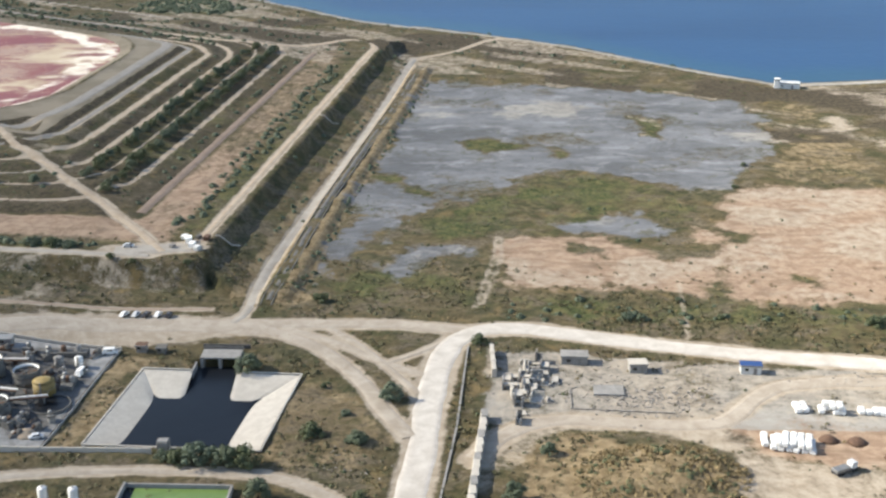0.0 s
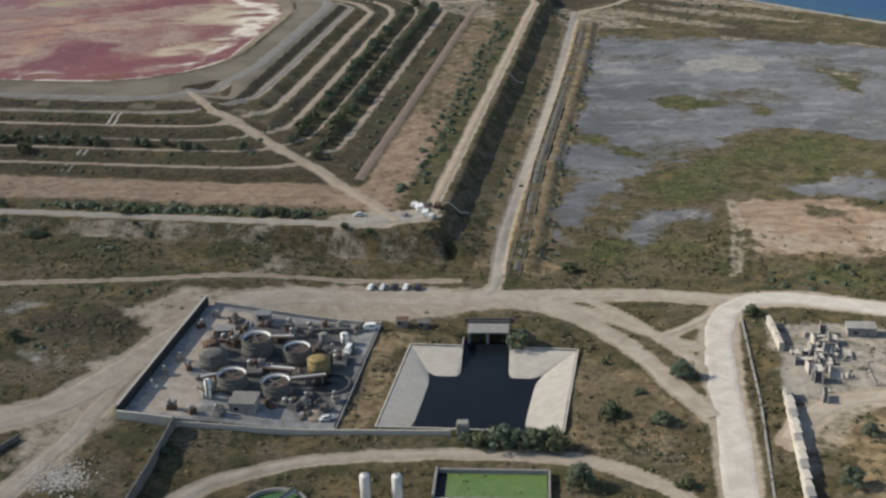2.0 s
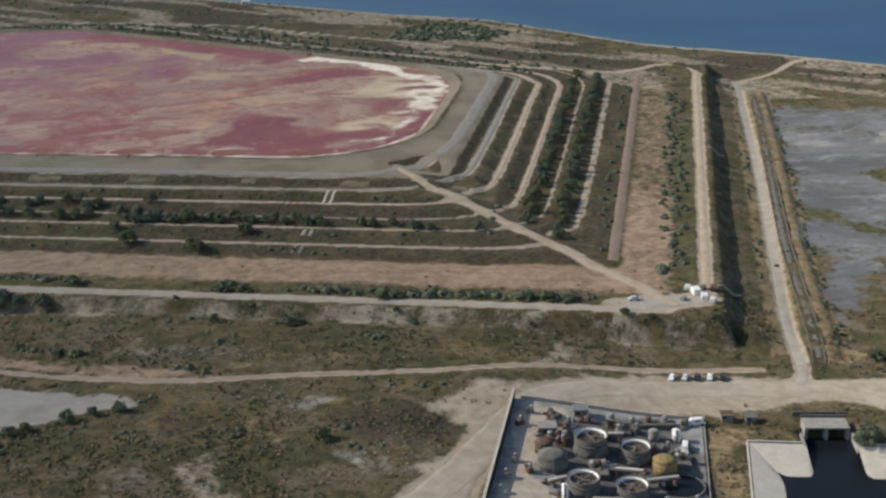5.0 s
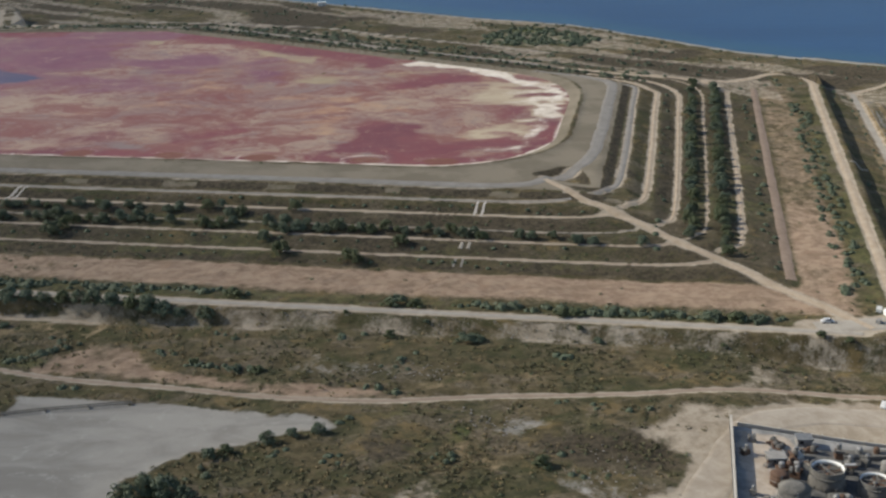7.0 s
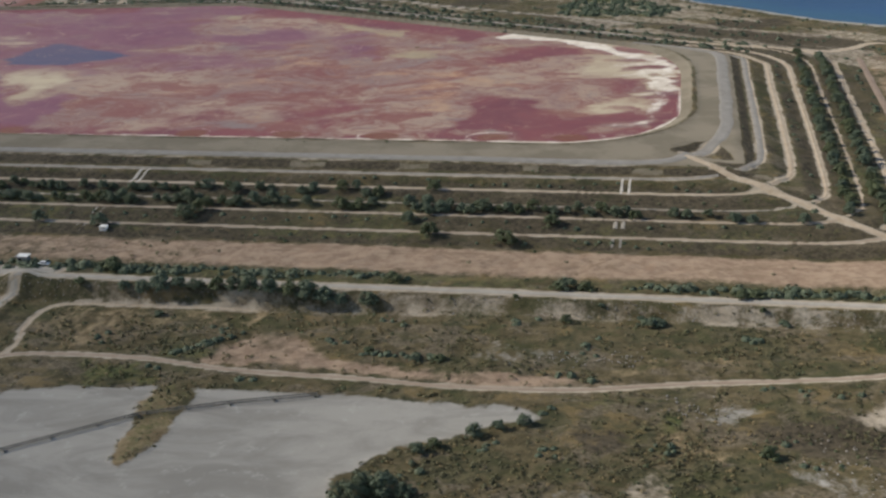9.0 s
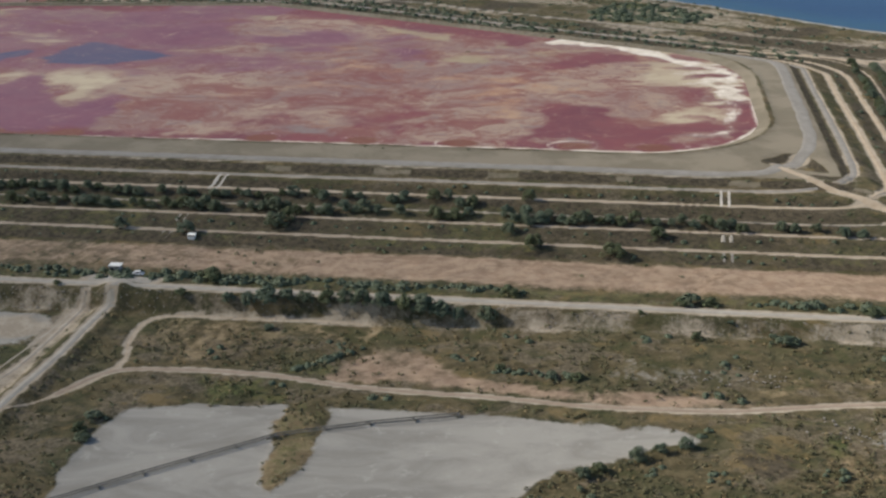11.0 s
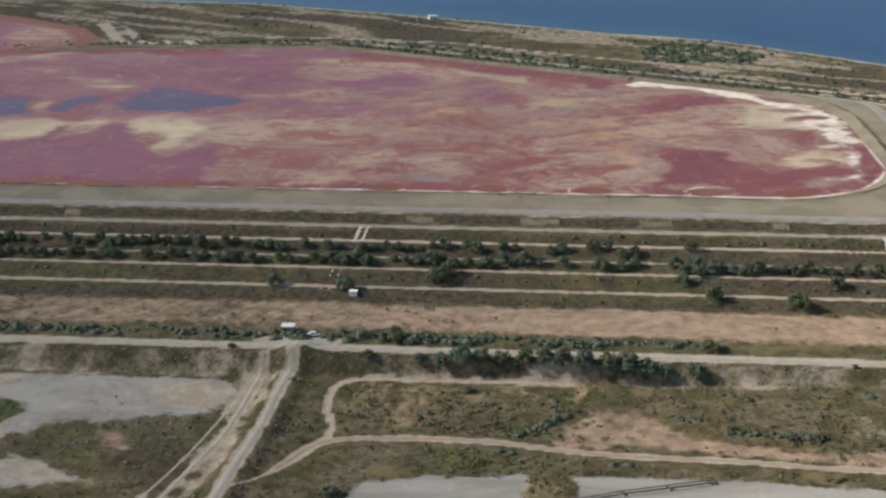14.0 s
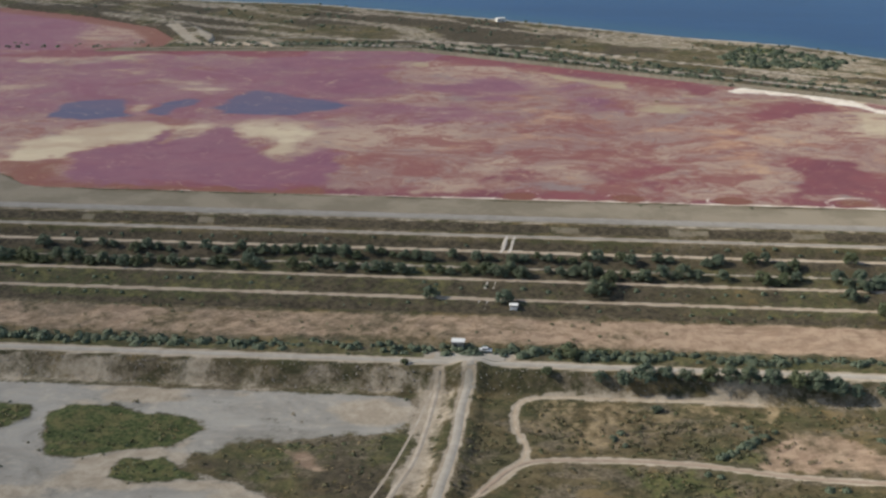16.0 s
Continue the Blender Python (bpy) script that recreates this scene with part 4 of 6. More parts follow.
GX, GY, FREE, LUSH = build_ground()


def build_pond():
    xs, ys = np.arange(-900, -196, 2.0), np.arange(590, 970, 2.0)
    x, y = np.meshgrid(xs, ys)
    d = rim_distance(x, y)
    n = fbm(x, y, 50, 31)
    wx = x + 22 * (fbm(x, y, 40, 71, 5) - 0.5) + 14 * (fbm(x * 0.8, y, 12, 72, 3) - 0.5)
    wy = y + 20 * (fbm(x, y, 40, 73, 5) - 0.5) + 12 * (fbm(x * 0.8, y, 12, 74, 3) - 0.5)

    def many(polys, soft, fray, seed, calm=0.0):
        return np.max([patch(wx + (x - wx) * calm, wy + (y - wy) * calm, p, soft, fray, seed) for p in polys], 0)
    pools, purple, blue = many(POND_POOLS, 7, 3, 2), many(POND_PURPLE, 6, 3, 3), many(POND_BLUE, 5, 1.5, 4, 0.25)
    lace = fbm(x * 0.55, y + 8 * (fbm(x, y, 24, 91) - 0.5), 17, 92, 5)
    purple = np.maximum(purple, many(POND_VIOLET, 16, 5, 9) * (0.5 + 0.55 * sstep(0.36, 0.6, lace)))
    purple = np.maximum(purple, sstep(700, 800, y) * sstep(-380, -450, x) * sstep(0.36, 0.58, fbm(x * 0.5, y, 40, 93, 5)) * 0.62)
    pools = np.maximum(pools, many(POND_WINE, 14, 9, 6) * (0.35 + 0.6 * fbm(x, y, 16, 80)))
    cream = many(POND_CREAM, 7, 3, 5) * (0.7 + 0.35 * sstep(0.36, 0.58, lace))
    olive, orange = many(POND_OLIVE, 10, 5, 11) * (0.3 + 0.6 * lace), many(POND_ORANGE, 9, 5, 12) * (0.1 + 0.6 * sstep(0.35, 0.6, lace))
    spit = many(POND_SPIT, 3, 1.5, 7, 0.4)
    cream, blue = np.maximum(cream, spit), blue * (1 - spit)
    cream = cream * (1 - purple)
    # red wash along the dam and the northern bank
    rust = sstep(-26, -4, d) * sstep(0.42, 0.6, fbm(x, y, 24, 78, 4)) * (y < 720)
    pools = np.maximum(pools, rust * 0.75)
    north = sstep(-34, -12, d) * (y > 780) * sstep(0.4, 0.58, fbm(x * 0.6, y, 26, 82, 4)) * (x < -320)
    pools = np.maximum(pools, north * 0.8)
    olive = np.maximum(olive, sstep(-52, -30, d) * (1 - sstep(-22, -10, d)) * (y > 780) * sstep(0.5, 0.62, fbm(x, y, 20, 83, 4)) * 0.8 * (x < -330))
    edge = sstep(-6, 0, d) * (0.3 + 0.85 * fbm(x, y, 24, 6)) * (y < 700) * np.where(x < -545, 0.55, 1.0)
    tip = many(POND_WHITE, 4, 2.5, 8, 0.3) * (0.4 + 0.8 * fbm(x, y, 14, 84)) * (1 - 0.5 * pools)
    streak = fbm(x * 0.4, y + 6 * (fbm(x, y, 20, 76) - 0.5), 9, 77, 3)
    east = sstep(-300, -235, x) * (y > 640) * (1 - pools)
    cream = np.maximum(cream, east * 0.9 * sstep(0.46, 0.62, streak))
    tip = np.maximum(tip, east * sstep(-275, -222, x) * sstep(0.42, 0.66, streak) * 0.6)
    pools = np.maximum(pools, east * sstep(0.45, 0.34, streak) * 0.6)
    red = many([[(-684, 690), (-654, 696), (-650, 655), (-610, 644), (-540, 642), (-545, 634), (-610, 628), (-640, 633), (-682, 662)]], 5, 5, 10) * (0.25 + 0.75 * n)
    white = np.maximum(edge, tip)
    for k, cx in enumerate((-274, -309, -358, -404, -450, -542, -581, -623)):
        far = np.hypot((wx * 0.25 + x * 0.75 - cx) / (8.0, 9.0, 8.0, 7.5)[k % 4], (y - (619 + (cx + 309) * -0.082)) / 6.0)
        red = np.maximum(red, (1 - sstep(0.6, 1.1, far)) * (0.55 if k == 1 else 1.0))
        white = np.maximum(white * sstep(0.7, 1.1, far), sstep(0.95, 1.15, far) * (1 - sstep(1.2, 1.6, far)) * (0.45, 0.6, 0.5, 0.62)[k % 4] * (x > -530) * (0.42 + 0.9 * fbm(x, y, 7, 88)))
    me = grid_mesh("pond", xs, ys, np.full(x.shape, 20.2), {"cover_a": np.stack([pools, purple, blue, orange], -1), "cover_b": np.stack([white, cream, red, olive], -1)}, d < 5.0)
    me.materials.append(M_POND)
    tagged(new("pond", me), "shallow red and purple brine pond with white salt rim", "pond", kind="structure")


build_pond()


def build_far_pond():
    xs, ys = np.arange(-900, -640, 4.0), np.arange(950, 1200, 4.0)
    x, y = np.meshgrid(xs, ys)
    inside = -outside(x, y, FAR_POND)
    zero = np.zeros(x.shape)
    purple = 0.75 * sstep(-700, -760, x) + zero
    red = sstep(30, 4, inside) * 0.75
    me = grid_mesh("pond", xs, ys, np.full(x.shape, 11.2), {"cover_a": np.stack([0.35 * (x > -740) + zero, purple, zero, zero], -1), "cover_b": np.stack([zero, zero, red, zero], -1)}, inside > -6)
    me.materials.append(M_POND)
    tagged(new("pond", me), "smaller red brine pond behind a bank", "pond", kind="structure")


build_far_pond()
sea_x, sea_y = np.array([-4500.0, -2500, -1500, *np.arange(-900, 700, 20.0), 1500, 2500, 4500]), np.array([500.0, *np.arange(560, 1500, 12.0), 1700, 2600, 4500])
sea_gx, sea_gy = np.meshgrid(sea_x, sea_y)
shallow = 1 - sstep(5, 75, sea_gy - shore_y(sea_gx))
sea_mesh = grid_mesh("sea", sea_x, sea_y, np.full(sea_gx.shape, -1.0), {"cover_a": np.stack([shallow, shallow, shallow], -1)})
sea_mesh.materials.append(M_SEA)
tagged(new("water", sea_mesh), "calm deep blue sea along the coast", "sea", kind="structure")


def build_road(name, label, material, width, line, lift):
    count = max(3, int(width / 1.3) + 2)
    along = np.gradient(line, axis=0)
    along /= np.linalg.norm(along, axis=1)[:, None]
    side = np.stack([along[:, 1], -along[:, 0]], -1)
    k = np.linspace(-0.5, 0.5, count)
    wob_l, wob_r = fbm(line[:, 0], line[:, 1], 7, 41, 3) - 0.5, fbm(line[:, 0], line[:, 1], 7, 43, 3) - 0.5
    half = width * (1 + 0.42 * np.where(k[None] < 0, wob_l[:, None], wob_r[:, None]))
    p = line[:, None] + side[:, None] * (k[None] * half)[..., None]
    z = height(p[..., 0], p[..., 1]) + lift
    z[:, (0, -1)] -= 0.5
    i = (np.arange(len(line) - 1)[:, None] * count + np.arange(count - 1)).ravel()
    me = bpy.data.meshes.new(name)
    me.from_pydata(np.concatenate([p, z[..., None]], -1).reshape(-1, 3).tolist(), [], np.stack([i, i + count, i + count + 1, i + 1], -1).tolist())
    me.materials.append(material)
    me.polygons.foreach_set("use_smooth", np.ones(len(i), bool))
    tagged(new(name, me), label, "road" if "road" in name else "track", kind="structure")


for some in ROADS:
    build_road(*some)


# ---- building helpers ----
def ground_z(x, y):
    return float(height(x, y))


def thing(name, label, category, x, y, turn=0.0, group="", z=None):
    ob = new(name)
    ob.empty_display_size = 0.5
    ob.matrix_basis = pose(x, y, ground_z(x, y) if z is None else z, 0, 0, turn)
    return tagged(ob, label, category, group)


def part(name, bm, material, parent, label=""):
    me = bpy.data.meshes.new(name)
    bm.to_mesh(me)
    bm.free()
    me.materials.append(material)
    ob = new(name, me)
    ob.parent = parent
    if label:
        ob["label"] = label
    return ob


def box(sx, sy, sz, x=0.0, y=0.0, z=0.0, turn=0.0, bevel=0.0, into=None, taper=1.0):
    """A block standing on z, its top drawn in by taper."""
    bm = bmesh.new()
    bmesh.ops.create_cube(bm, size=1.0)
    for v in bm.verts:
        k = taper if v.co.z > 0 else 1.0
        v.co = Vector((v.co.x * sx * k, v.co.y * sy * k, (v.co.z + 0.5) * sz))
    if bevel:
        bmesh.ops.bevel(bm, geom=bm.edges[:], offset=bevel, segments=1, affect="EDGES")
    bm.transform(pose(x, y, z, 0, 0, turn))
    return bm if into is None else join(into, bm)


def join(into, bm):
    me = bpy.data.meshes.new("scrap")
    bm.to_mesh(me)
    bm.free()
    into.from_mesh(me)
    bpy.data.meshes.remove(me)
    return into


def turned(profile, segments=28, x=0.0, y=0.0, z=0.0, closed=False, into=None):
    """A round body swept from (radius, height) pairs."""
    bm = bmesh.new()
    rings = []
    for r, h in profile:
        rings.append([bm.verts.new((r * math.cos(2 * math.pi * k / segments), r * math.sin(2 * math.pi * k / segments), h)) for k in range(segments)])
    pairs = list(zip(rings, rings[1:])) + ([(rings[-1], rings[0])] if closed else [])
    for a, b in pairs:
        for k in range(segments):
            f = bm.faces.new((a[k], a[(k + 1) % segments], b[(k + 1) % segments], b[k]))
            f.smooth = segments > 12
    if not closed:
        bm.faces.new(rings[0][::-1])
        bm.faces.new(rings[-1])
    bmesh.ops.recalc_face_normals(bm, faces=bm.faces[:])
    bm.transform(Matrix.Translation((x, y, z)))
    return bm if into is None else join(into, bm)


def tube(points, radius, segments=8):
    """A bar along points, of round section."""
    bm = bmesh.new()
    for a, b in zip(points, points[1:]):
        a, b = Vector(a), Vector(b)
        one = bmesh.new()
        bmesh.ops.create_cone(one, cap_ends=True, segments=segments, radius1=radius, radius2=radius, depth=(b - a).length)
        one.transform(Matrix.Translation((a + b) / 2) @ (b - a).to_track_quat("Z", "Y").to_matrix().to_4x4())
        join(bm, one)
    return bm


# ---- trees and shrubs ----
def crown_mesh(name, seed, width, tall, clumps, leaves, leaf, material):
    """Many small leaf blades in uneven clumps; gaps between the clumps."""
    rng = np.random.default_rng(seed)
    verts, faces = [], []
    for k in range(clumps):
        a, r = rng.uniform(0, 2 * math.pi), math.sqrt(rng.uniform(0.02, 1.0))
        lift = rng.uniform(0.0, 1.0)
        reach = math.sqrt(max(0.05, 1 - (lift * 0.95) ** 2)) * rng.uniform(0.8, 1.12)
        mid = np.array([math.cos(a) * r * reach * width / 2, math.sin(a) * r * reach * width / 2, tall * (0.22 + 0.72 * lift)])
        size = rng.uniform(0.13, 0.22) * width
        for _ in range(leaves):
            way = rng.normal(size=3)
            way /= np.linalg.norm(way)
            at = mid + way * size * rng.uniform(0.55, 1.0) * np.array([1, 1, 0.75])
            at[2] = max(at[2], 0.08)
            side = np.cross(way, rng.normal(size=3))
            side /= np.linalg.norm(side)
            up = np.cross(way, side) + 0.4 * way * rng.uniform(-1, 1)
            s = leaf * rng.uniform(0.6, 1.3)
            n = len(verts)
            verts += [at - side * s * 0.5, at + up * s * 0.35, at + side * s * 0.5, at - up * s * 0.35]
            faces.append((n, n + 1, n + 2, n + 3))
    me = bpy.data.meshes.new(name)
    me.from_pydata([tuple(map(float, v)) for v in verts], [], faces)
    me.materials.append(material)
    return me


def trunk_mesh(seed, tall, thick):
    rng = random.Random(seed)
    bm = bmesh.new()
    for k in range(5):
        a = rng.uniform(0, 6.28)
        top = Vector((math.cos(a) * tall * 0.35, math.sin(a) * tall * 0.35, tall * rng.uniform(0.5, 0.75))) if k else Vector((0.1, 0.05, tall * 0.7))
        base = Vector((0, 0, -0.4)) if not k else Vector((0, 0, tall * 0.22))
        one = bmesh.new()
        bmesh.ops.create_cone(one, cap_ends=True, segments=6, radius1=thick * (1 if not k else 0.55), radius2=thick * 0.25, depth=(top - base).length)
        one.transform(Matrix.Translation((base + top) / 2) @ (top - base).to_track_quat("Z", "Y").to_matrix().to_4x4())
        join(bm, one)
    me = bpy.data.meshes.new("trunk")
    bm.to_mesh(me)
    bm.free()
    me.materials.append(M_BARK)
    return me


CROWNS = [crown_mesh("crown", 100 + k, 6.0, 4.4, 32, 64, 0.44, M_LEAF if k % 3 else M_LEAF_WARM) for k in range(6)]
LOW_CROWNS = [crown_mesh("crown", 200 + k, 5.0, 2.3, 24, 52, 0.42, M_LEAF_WARM if k % 2 else M_LEAF) for k in range(4)]
TRUNKS = [trunk_mesh(300 + k, 4.0, 0.22) for k in range(3)]
tree_rng = random.Random(7)


def tree(x, y, size=1.0, low=False, label="", group="", wide=1.0):
    ob = new("bush" if low else "tree")
    s = size * tree_rng.uniform(0.85, 1.15)
    ob.matrix_basis = pose(x, y, ground_z(x, y) - 0.1, 0, 0, tree_rng.uniform(0, 360)) @ Matrix.Diagonal((s * wide, s * wide, s * tree_rng.uniform(0.9, 1.1), 1))
    tagged(ob, label or ("low rounded grey-green bush in dry scrub" if low else "rounded dark green tree with dense small leaves"), "bush" if low else "tree", group)
    stem = new("trunk", tree_rng.choice(TRUNKS))
    stem.parent = ob
    if low:
        stem.scale = (0.8, 0.8, 0.45)
    top = new("crown", tree_rng.choice(LOW_CROWNS if low else CROWNS))
    top.parent = ob
    return ob


HEDGE = []


def hedge(x, y, size):
    HEDGE.append((x, y, size * tree_rng.uniform(1.7, 2.8)))


# planted rows on the eastern terraces
for off in (63.8, 77.0):
    for k, v in enumerate(np.arange(512 if off < 70 else 500, 786, 6.0)):
        if tree_rng.random() < 0.93:
            tree(*from_dam(-283 + off + tree_rng.uniform(-1.4, 1.4), v + tree_rng.uniform(-1.2, 1.2)), tree_rng.uniform(0.72, 1.02), label="dark green tree in a dense planted row", group="planted rows on the terraces")
for v in np.arange(490, 786, 7.0):
    if tree_rng.random() < 0.45:
        hedge(*from_dam(-283 + 94 + tree_rng.uniform(-2, 3), v), tree_rng.uniform(0.5, 0.9))
    if tree_rng.random() < 0.35:
        hedge(*from_dam(-283 + 51 + tree_rng.uniform(-2, 2), v), tree_rng.uniform(0.4, 0.7))
# broken hedge inside the sandy outer road
for v in np.arange(470, 790, 4.6):
    if fbm(np.array(v), np.array(3.0), 40, 51) > 0.36:
        for _ in range(2):
            hedge(*from_dam(-283 + tree_rng.uniform(117, 128), v + tree_rng.uniform(-2, 2)), tree_rng.uniform(0.6, 1.0))
# southern terraces: a dense western row that thins out eastwards
for u in np.arange(-760, -262, 4.6):
    dense = 0.95 if u < -455 else 0.85 if u < -330 else 0.75
    if tree_rng.random() < dense:
        tree(*from_dam(u + tree_rng.uniform(-1, 1), 576.5 - 72 + tree_rng.uniform(-2, 2)), tree_rng.uniform(0.65, 1.1), label="dark green tree in a planted terrace row", group="planted rows on the terraces")
    if u < -400 and tree_rng.random() < (0.75 if u < -470 else 0.45):
        tree(*from_dam(u, 576.5 - 61 + tree_rng.uniform(-2, 2)), tree_rng.uniform(0.6, 0.95), label="dark green tree in a planted terrace row", group="planted rows on the terraces")
    if tree_rng.random() < 0.4:
        hedge(*from_dam(u, 576.5 - 83 + tree_rng.uniform(-2.5, 2)), tree_rng.uniform(0.3, 0.55))
    if tree_rng.random() < 0.3:
        hedge(*from_dam(u, 576.5 - 49 + tree_rng.uniform(-2.5, 2)), tree_rng.uniform(0.3, 0.5))
    if tree_rng.random() < 0.35:
        hedge(*from_dam(u, 576.5 - 97 + tree_rng.uniform(-2.5, 2)), tree_rng.uniform(0.3, 0.5))
for x, y, s in ((-490, 536, 1.0), (-463, 531, 1.0), (-429, 536, 1.25), (-424, 541, 1.0), (-338, 529, 1.2), (-331, 535, 1.0), (-329, 517, 1.1), (-300, 510, 1.25), (-282, 524, 1.0), (-413, 559, 0.9), (-368, 557, 1.0), (-362, 558, 0.9), (-330, 555, 1.0), (-314, 535, 0.9), (-250, 528, 0.8), (-213, 524, 1.0), (-206, 523, 0.9), (-187, 522, 0.8)):
    tree(x, y, s, label="single dark green tree on a terrace", group="single trees on the terraces")
# hedge on the inner side of the dam road
for u in np.arange(-760, -186, 2.6):
    if u < -380:
        hedge(*from_dam(u + tree_rng.uniform(-1, 1), 576.5 - 131.5 + tree_rng.uniform(-2.5, 2.5)), tree_rng.uniform(0.5, 1.0))
    if fbm(np.array(u), np.array(9.0), 60, 55) > (0.36 if u < -420 else 0.54):
        hedge(*from_dam(u + tree_rng.uniform(-1, 1), 576.5 - 134.5 + tree_rng.uniform(-2.2, 1.8)), tree_rng.choice((0.5, 0.7, 0.9, 1.2, 1.5)))
for x, y, s in ((-445, 489, 1.5), (-339, 477, 1.3), (-277, 470, 1.4), (-271, 469, 1.1), (-219, 461, 1.3), (-214, 461, 1.1), (-167, 459, 1.4), (-159, 458, 1.2), (-152, 457, 1.0), (-281, 469, 0.9)):
    tree(x, y, s, True, wide=1.15, label="broad green bush beside the dam road", group="hedge beside the dam road")
# trees below the dam road
for x, y, s in ((-436, 474, 1.0), (-429, 473, 1.1), (-422, 473, 1.35), (-415, 473, 1.1), (-409, 472, 1.2), (-401, 471.5, 1.15), (-395, 471, 1.2), (-389, 470, 1.35), (-382, 469, 1.4), (-374, 468, 1.6), (-368, 467, 1.5), (-362, 466, 1.2), (-356, 465, 0.95), (-346, 464, 1.2)):
    tree(x, y, s * 0.9, label="dark green tree in a clump below the dam road", group="trees below the dam road")
for x, y, s in ((-278, 450, 0.9), (-251, 446, 1.25), (-247, 447, 1.0), (-295, 462, 0.5), (-266, 457, 0.55), (-206, 446, 0.7), (-213, 452, 0.6), (-342, 430, 1.0), (-326, 423, 1.0), (-318, 422, 0.8), (-225, 363, 1.2), (-453, 477, 0.9), (-420, 461, 0.7),
                (-133, 446, 0.9), (-103, 442, 0.9), (-124, 444, 0.7), (-165, 445, 0.6), (-207, 448, 0.7), (-253, 451, 0.7), (-227, 290, 1.2), (-52, 429, 1.4), (58, 417, 1.2), (63, 416, 0.9), (143, 413, 1.5), (91, 418, 0.7), (43, 432, 0.5), (78, 433, 0.6),
                (-42, 330, 1.4), (-28, 326, 1.3), (-42, 361, 0.6), (-33, 343, 0.7), (-24, 295, 1.2), (-461, 397, 1.1), (-461, 385, 1.2), (-464, 391, 1.0), (-499, 484, 0.6), (6, 395, 1.2), (-160, 300, 0.7), (-61, 448, 0.6), (-70, 512, 0.5), (120, 565, 0.8), (130, 600, 0.7), (-60, 470, 0.6)):
    tree(x, y, s, True, group="scattered bushes in the scrub")
for x, y, s in ((-333, 346, 1.3), (-327, 344, 1.2), (-322, 343, 1.0), (-337, 341, 1.2), (-320, 365, 0.75), (-316, 367, 0.75), (-305, 373, 0.8), (-291, 380, 0.7), (-298, 377, 0.6)):
    tree(x, y, s, label="dark green tree on the bank of the salt flat", group="trees on the salt flat bank")
for x, y, s in ((-20, 353, 1.35), (-67.5, 371, 1.55), (-81, 314, 0.9), (-77, 313, 1.2), (-72, 312.5, 1.35), (-67, 312, 1.3), (-62, 312, 1.35), (-57.5, 312, 1.2), (27, 321, 1.05), (17, 297, 1.3), (-51, 294, 1.25)):
    tree(x, y, s, label="rounded green tree near the concrete basin", group="trees near the basin")
# dark scrub along the canal bank
for y in np.arange(440, 770, 4.0):
    x = float(np.interp(y, (424, 448, 536, 721, 805), (-69.5, -67, -61, -42, -35))) + tree_rng.uniform(6.0, 9.0)
    if tree_rng.random() < 0.6:
        hedge(x, y, tree_rng.uniform(0.3, 0.75))
for v in np.arange(455, 800, 5.0):
    for off in (143, 149, 156):
        if tree_rng.random() < (0.05, 0.12, 0.45)[(143, 149, 156).index(off)]:
            hedge(*from_dam(-283 + off + tree_rng.uniform(-2, 2), v + tree_rng.uniform(-2, 2)), tree_rng.uniform(0.35, 0.7))


# bushes between the marsh and the gravel road, and a few in the tan field
for _ in range(46):
    hedge(tree_rng.uniform(14, 165), tree_rng.uniform(413, 434), tree_rng.uniform(0.35, 0.9))
for _ in range(8):
    hedge(tree_rng.uniform(40, 160), tree_rng.uniform(470, 560), tree_rng.uniform(0.25, 0.6))
# clumps of dark bushes in the scrub
for _ in range(30):
    cx, cy = tree_rng.uniform(-440, -190), tree_rng.uniform(352, 458)
    for _ in range(tree_rng.randint(2, 6)):
        x, y = tree_rng.gauss(cx, 4.5), tree_rng.gauss(cy, 2.2)
        if FREE[np.searchsorted(GY, y), np.searchsorted(GX, x)] > 0.5:
            hedge(x, y, tree_rng.uniform(0.3, 0.75))
for a, b, n in (((-408, 429), (-386, 447), 22), ((-350, 430), (-318, 424), 16)):
    for _ in range(n):
        k = tree_rng.random()
        hedge(a[0] + (b[0] - a[0]) * k + tree_rng.uniform(-1, 1), a[1] + (b[1] - a[1]) * k + tree_rng.uniform(-1.2, 1.2), tree_rng.uniform(0.5, 0.9))
# rows of coastal bushes beyond the pond
for dn, chance in ((33, 0.8), (60, 0.85), (92, 0.3), (122, 0.25)):
    for s in np.arange(-60, 318, 4.0):
        if tree_rng.random() < chance:
            hedge(-234 - 0.87 * s + 0.49 * dn + tree_rng.uniform(-3, 3), 806 + 0.49 * s + 0.87 * dn + tree_rng.uniform(-3, 3), tree_rng.uniform(0.7, 1.6))
    for x in np.arange(-650, -505, 5.0):
        if tree_rng.random() < chance:
            hedge(x, 957 + dn + tree_rng.uniform(-3, 3), tree_rng.uniform(0.7, 1.5))
for _ in range(420):
    x, y = tree_rng.uniform(-276, -184), tree_rng.uniform(980, 1074)
    if outside(np.array(x), np.array(y), [(-274, 1029), (-234, 1068), (-185, 1009), (-202, 981), (-240, 986), (-274, 994)]) < 0:
        hedge(x, y, tree_rng.uniform(0.8, 1.5))


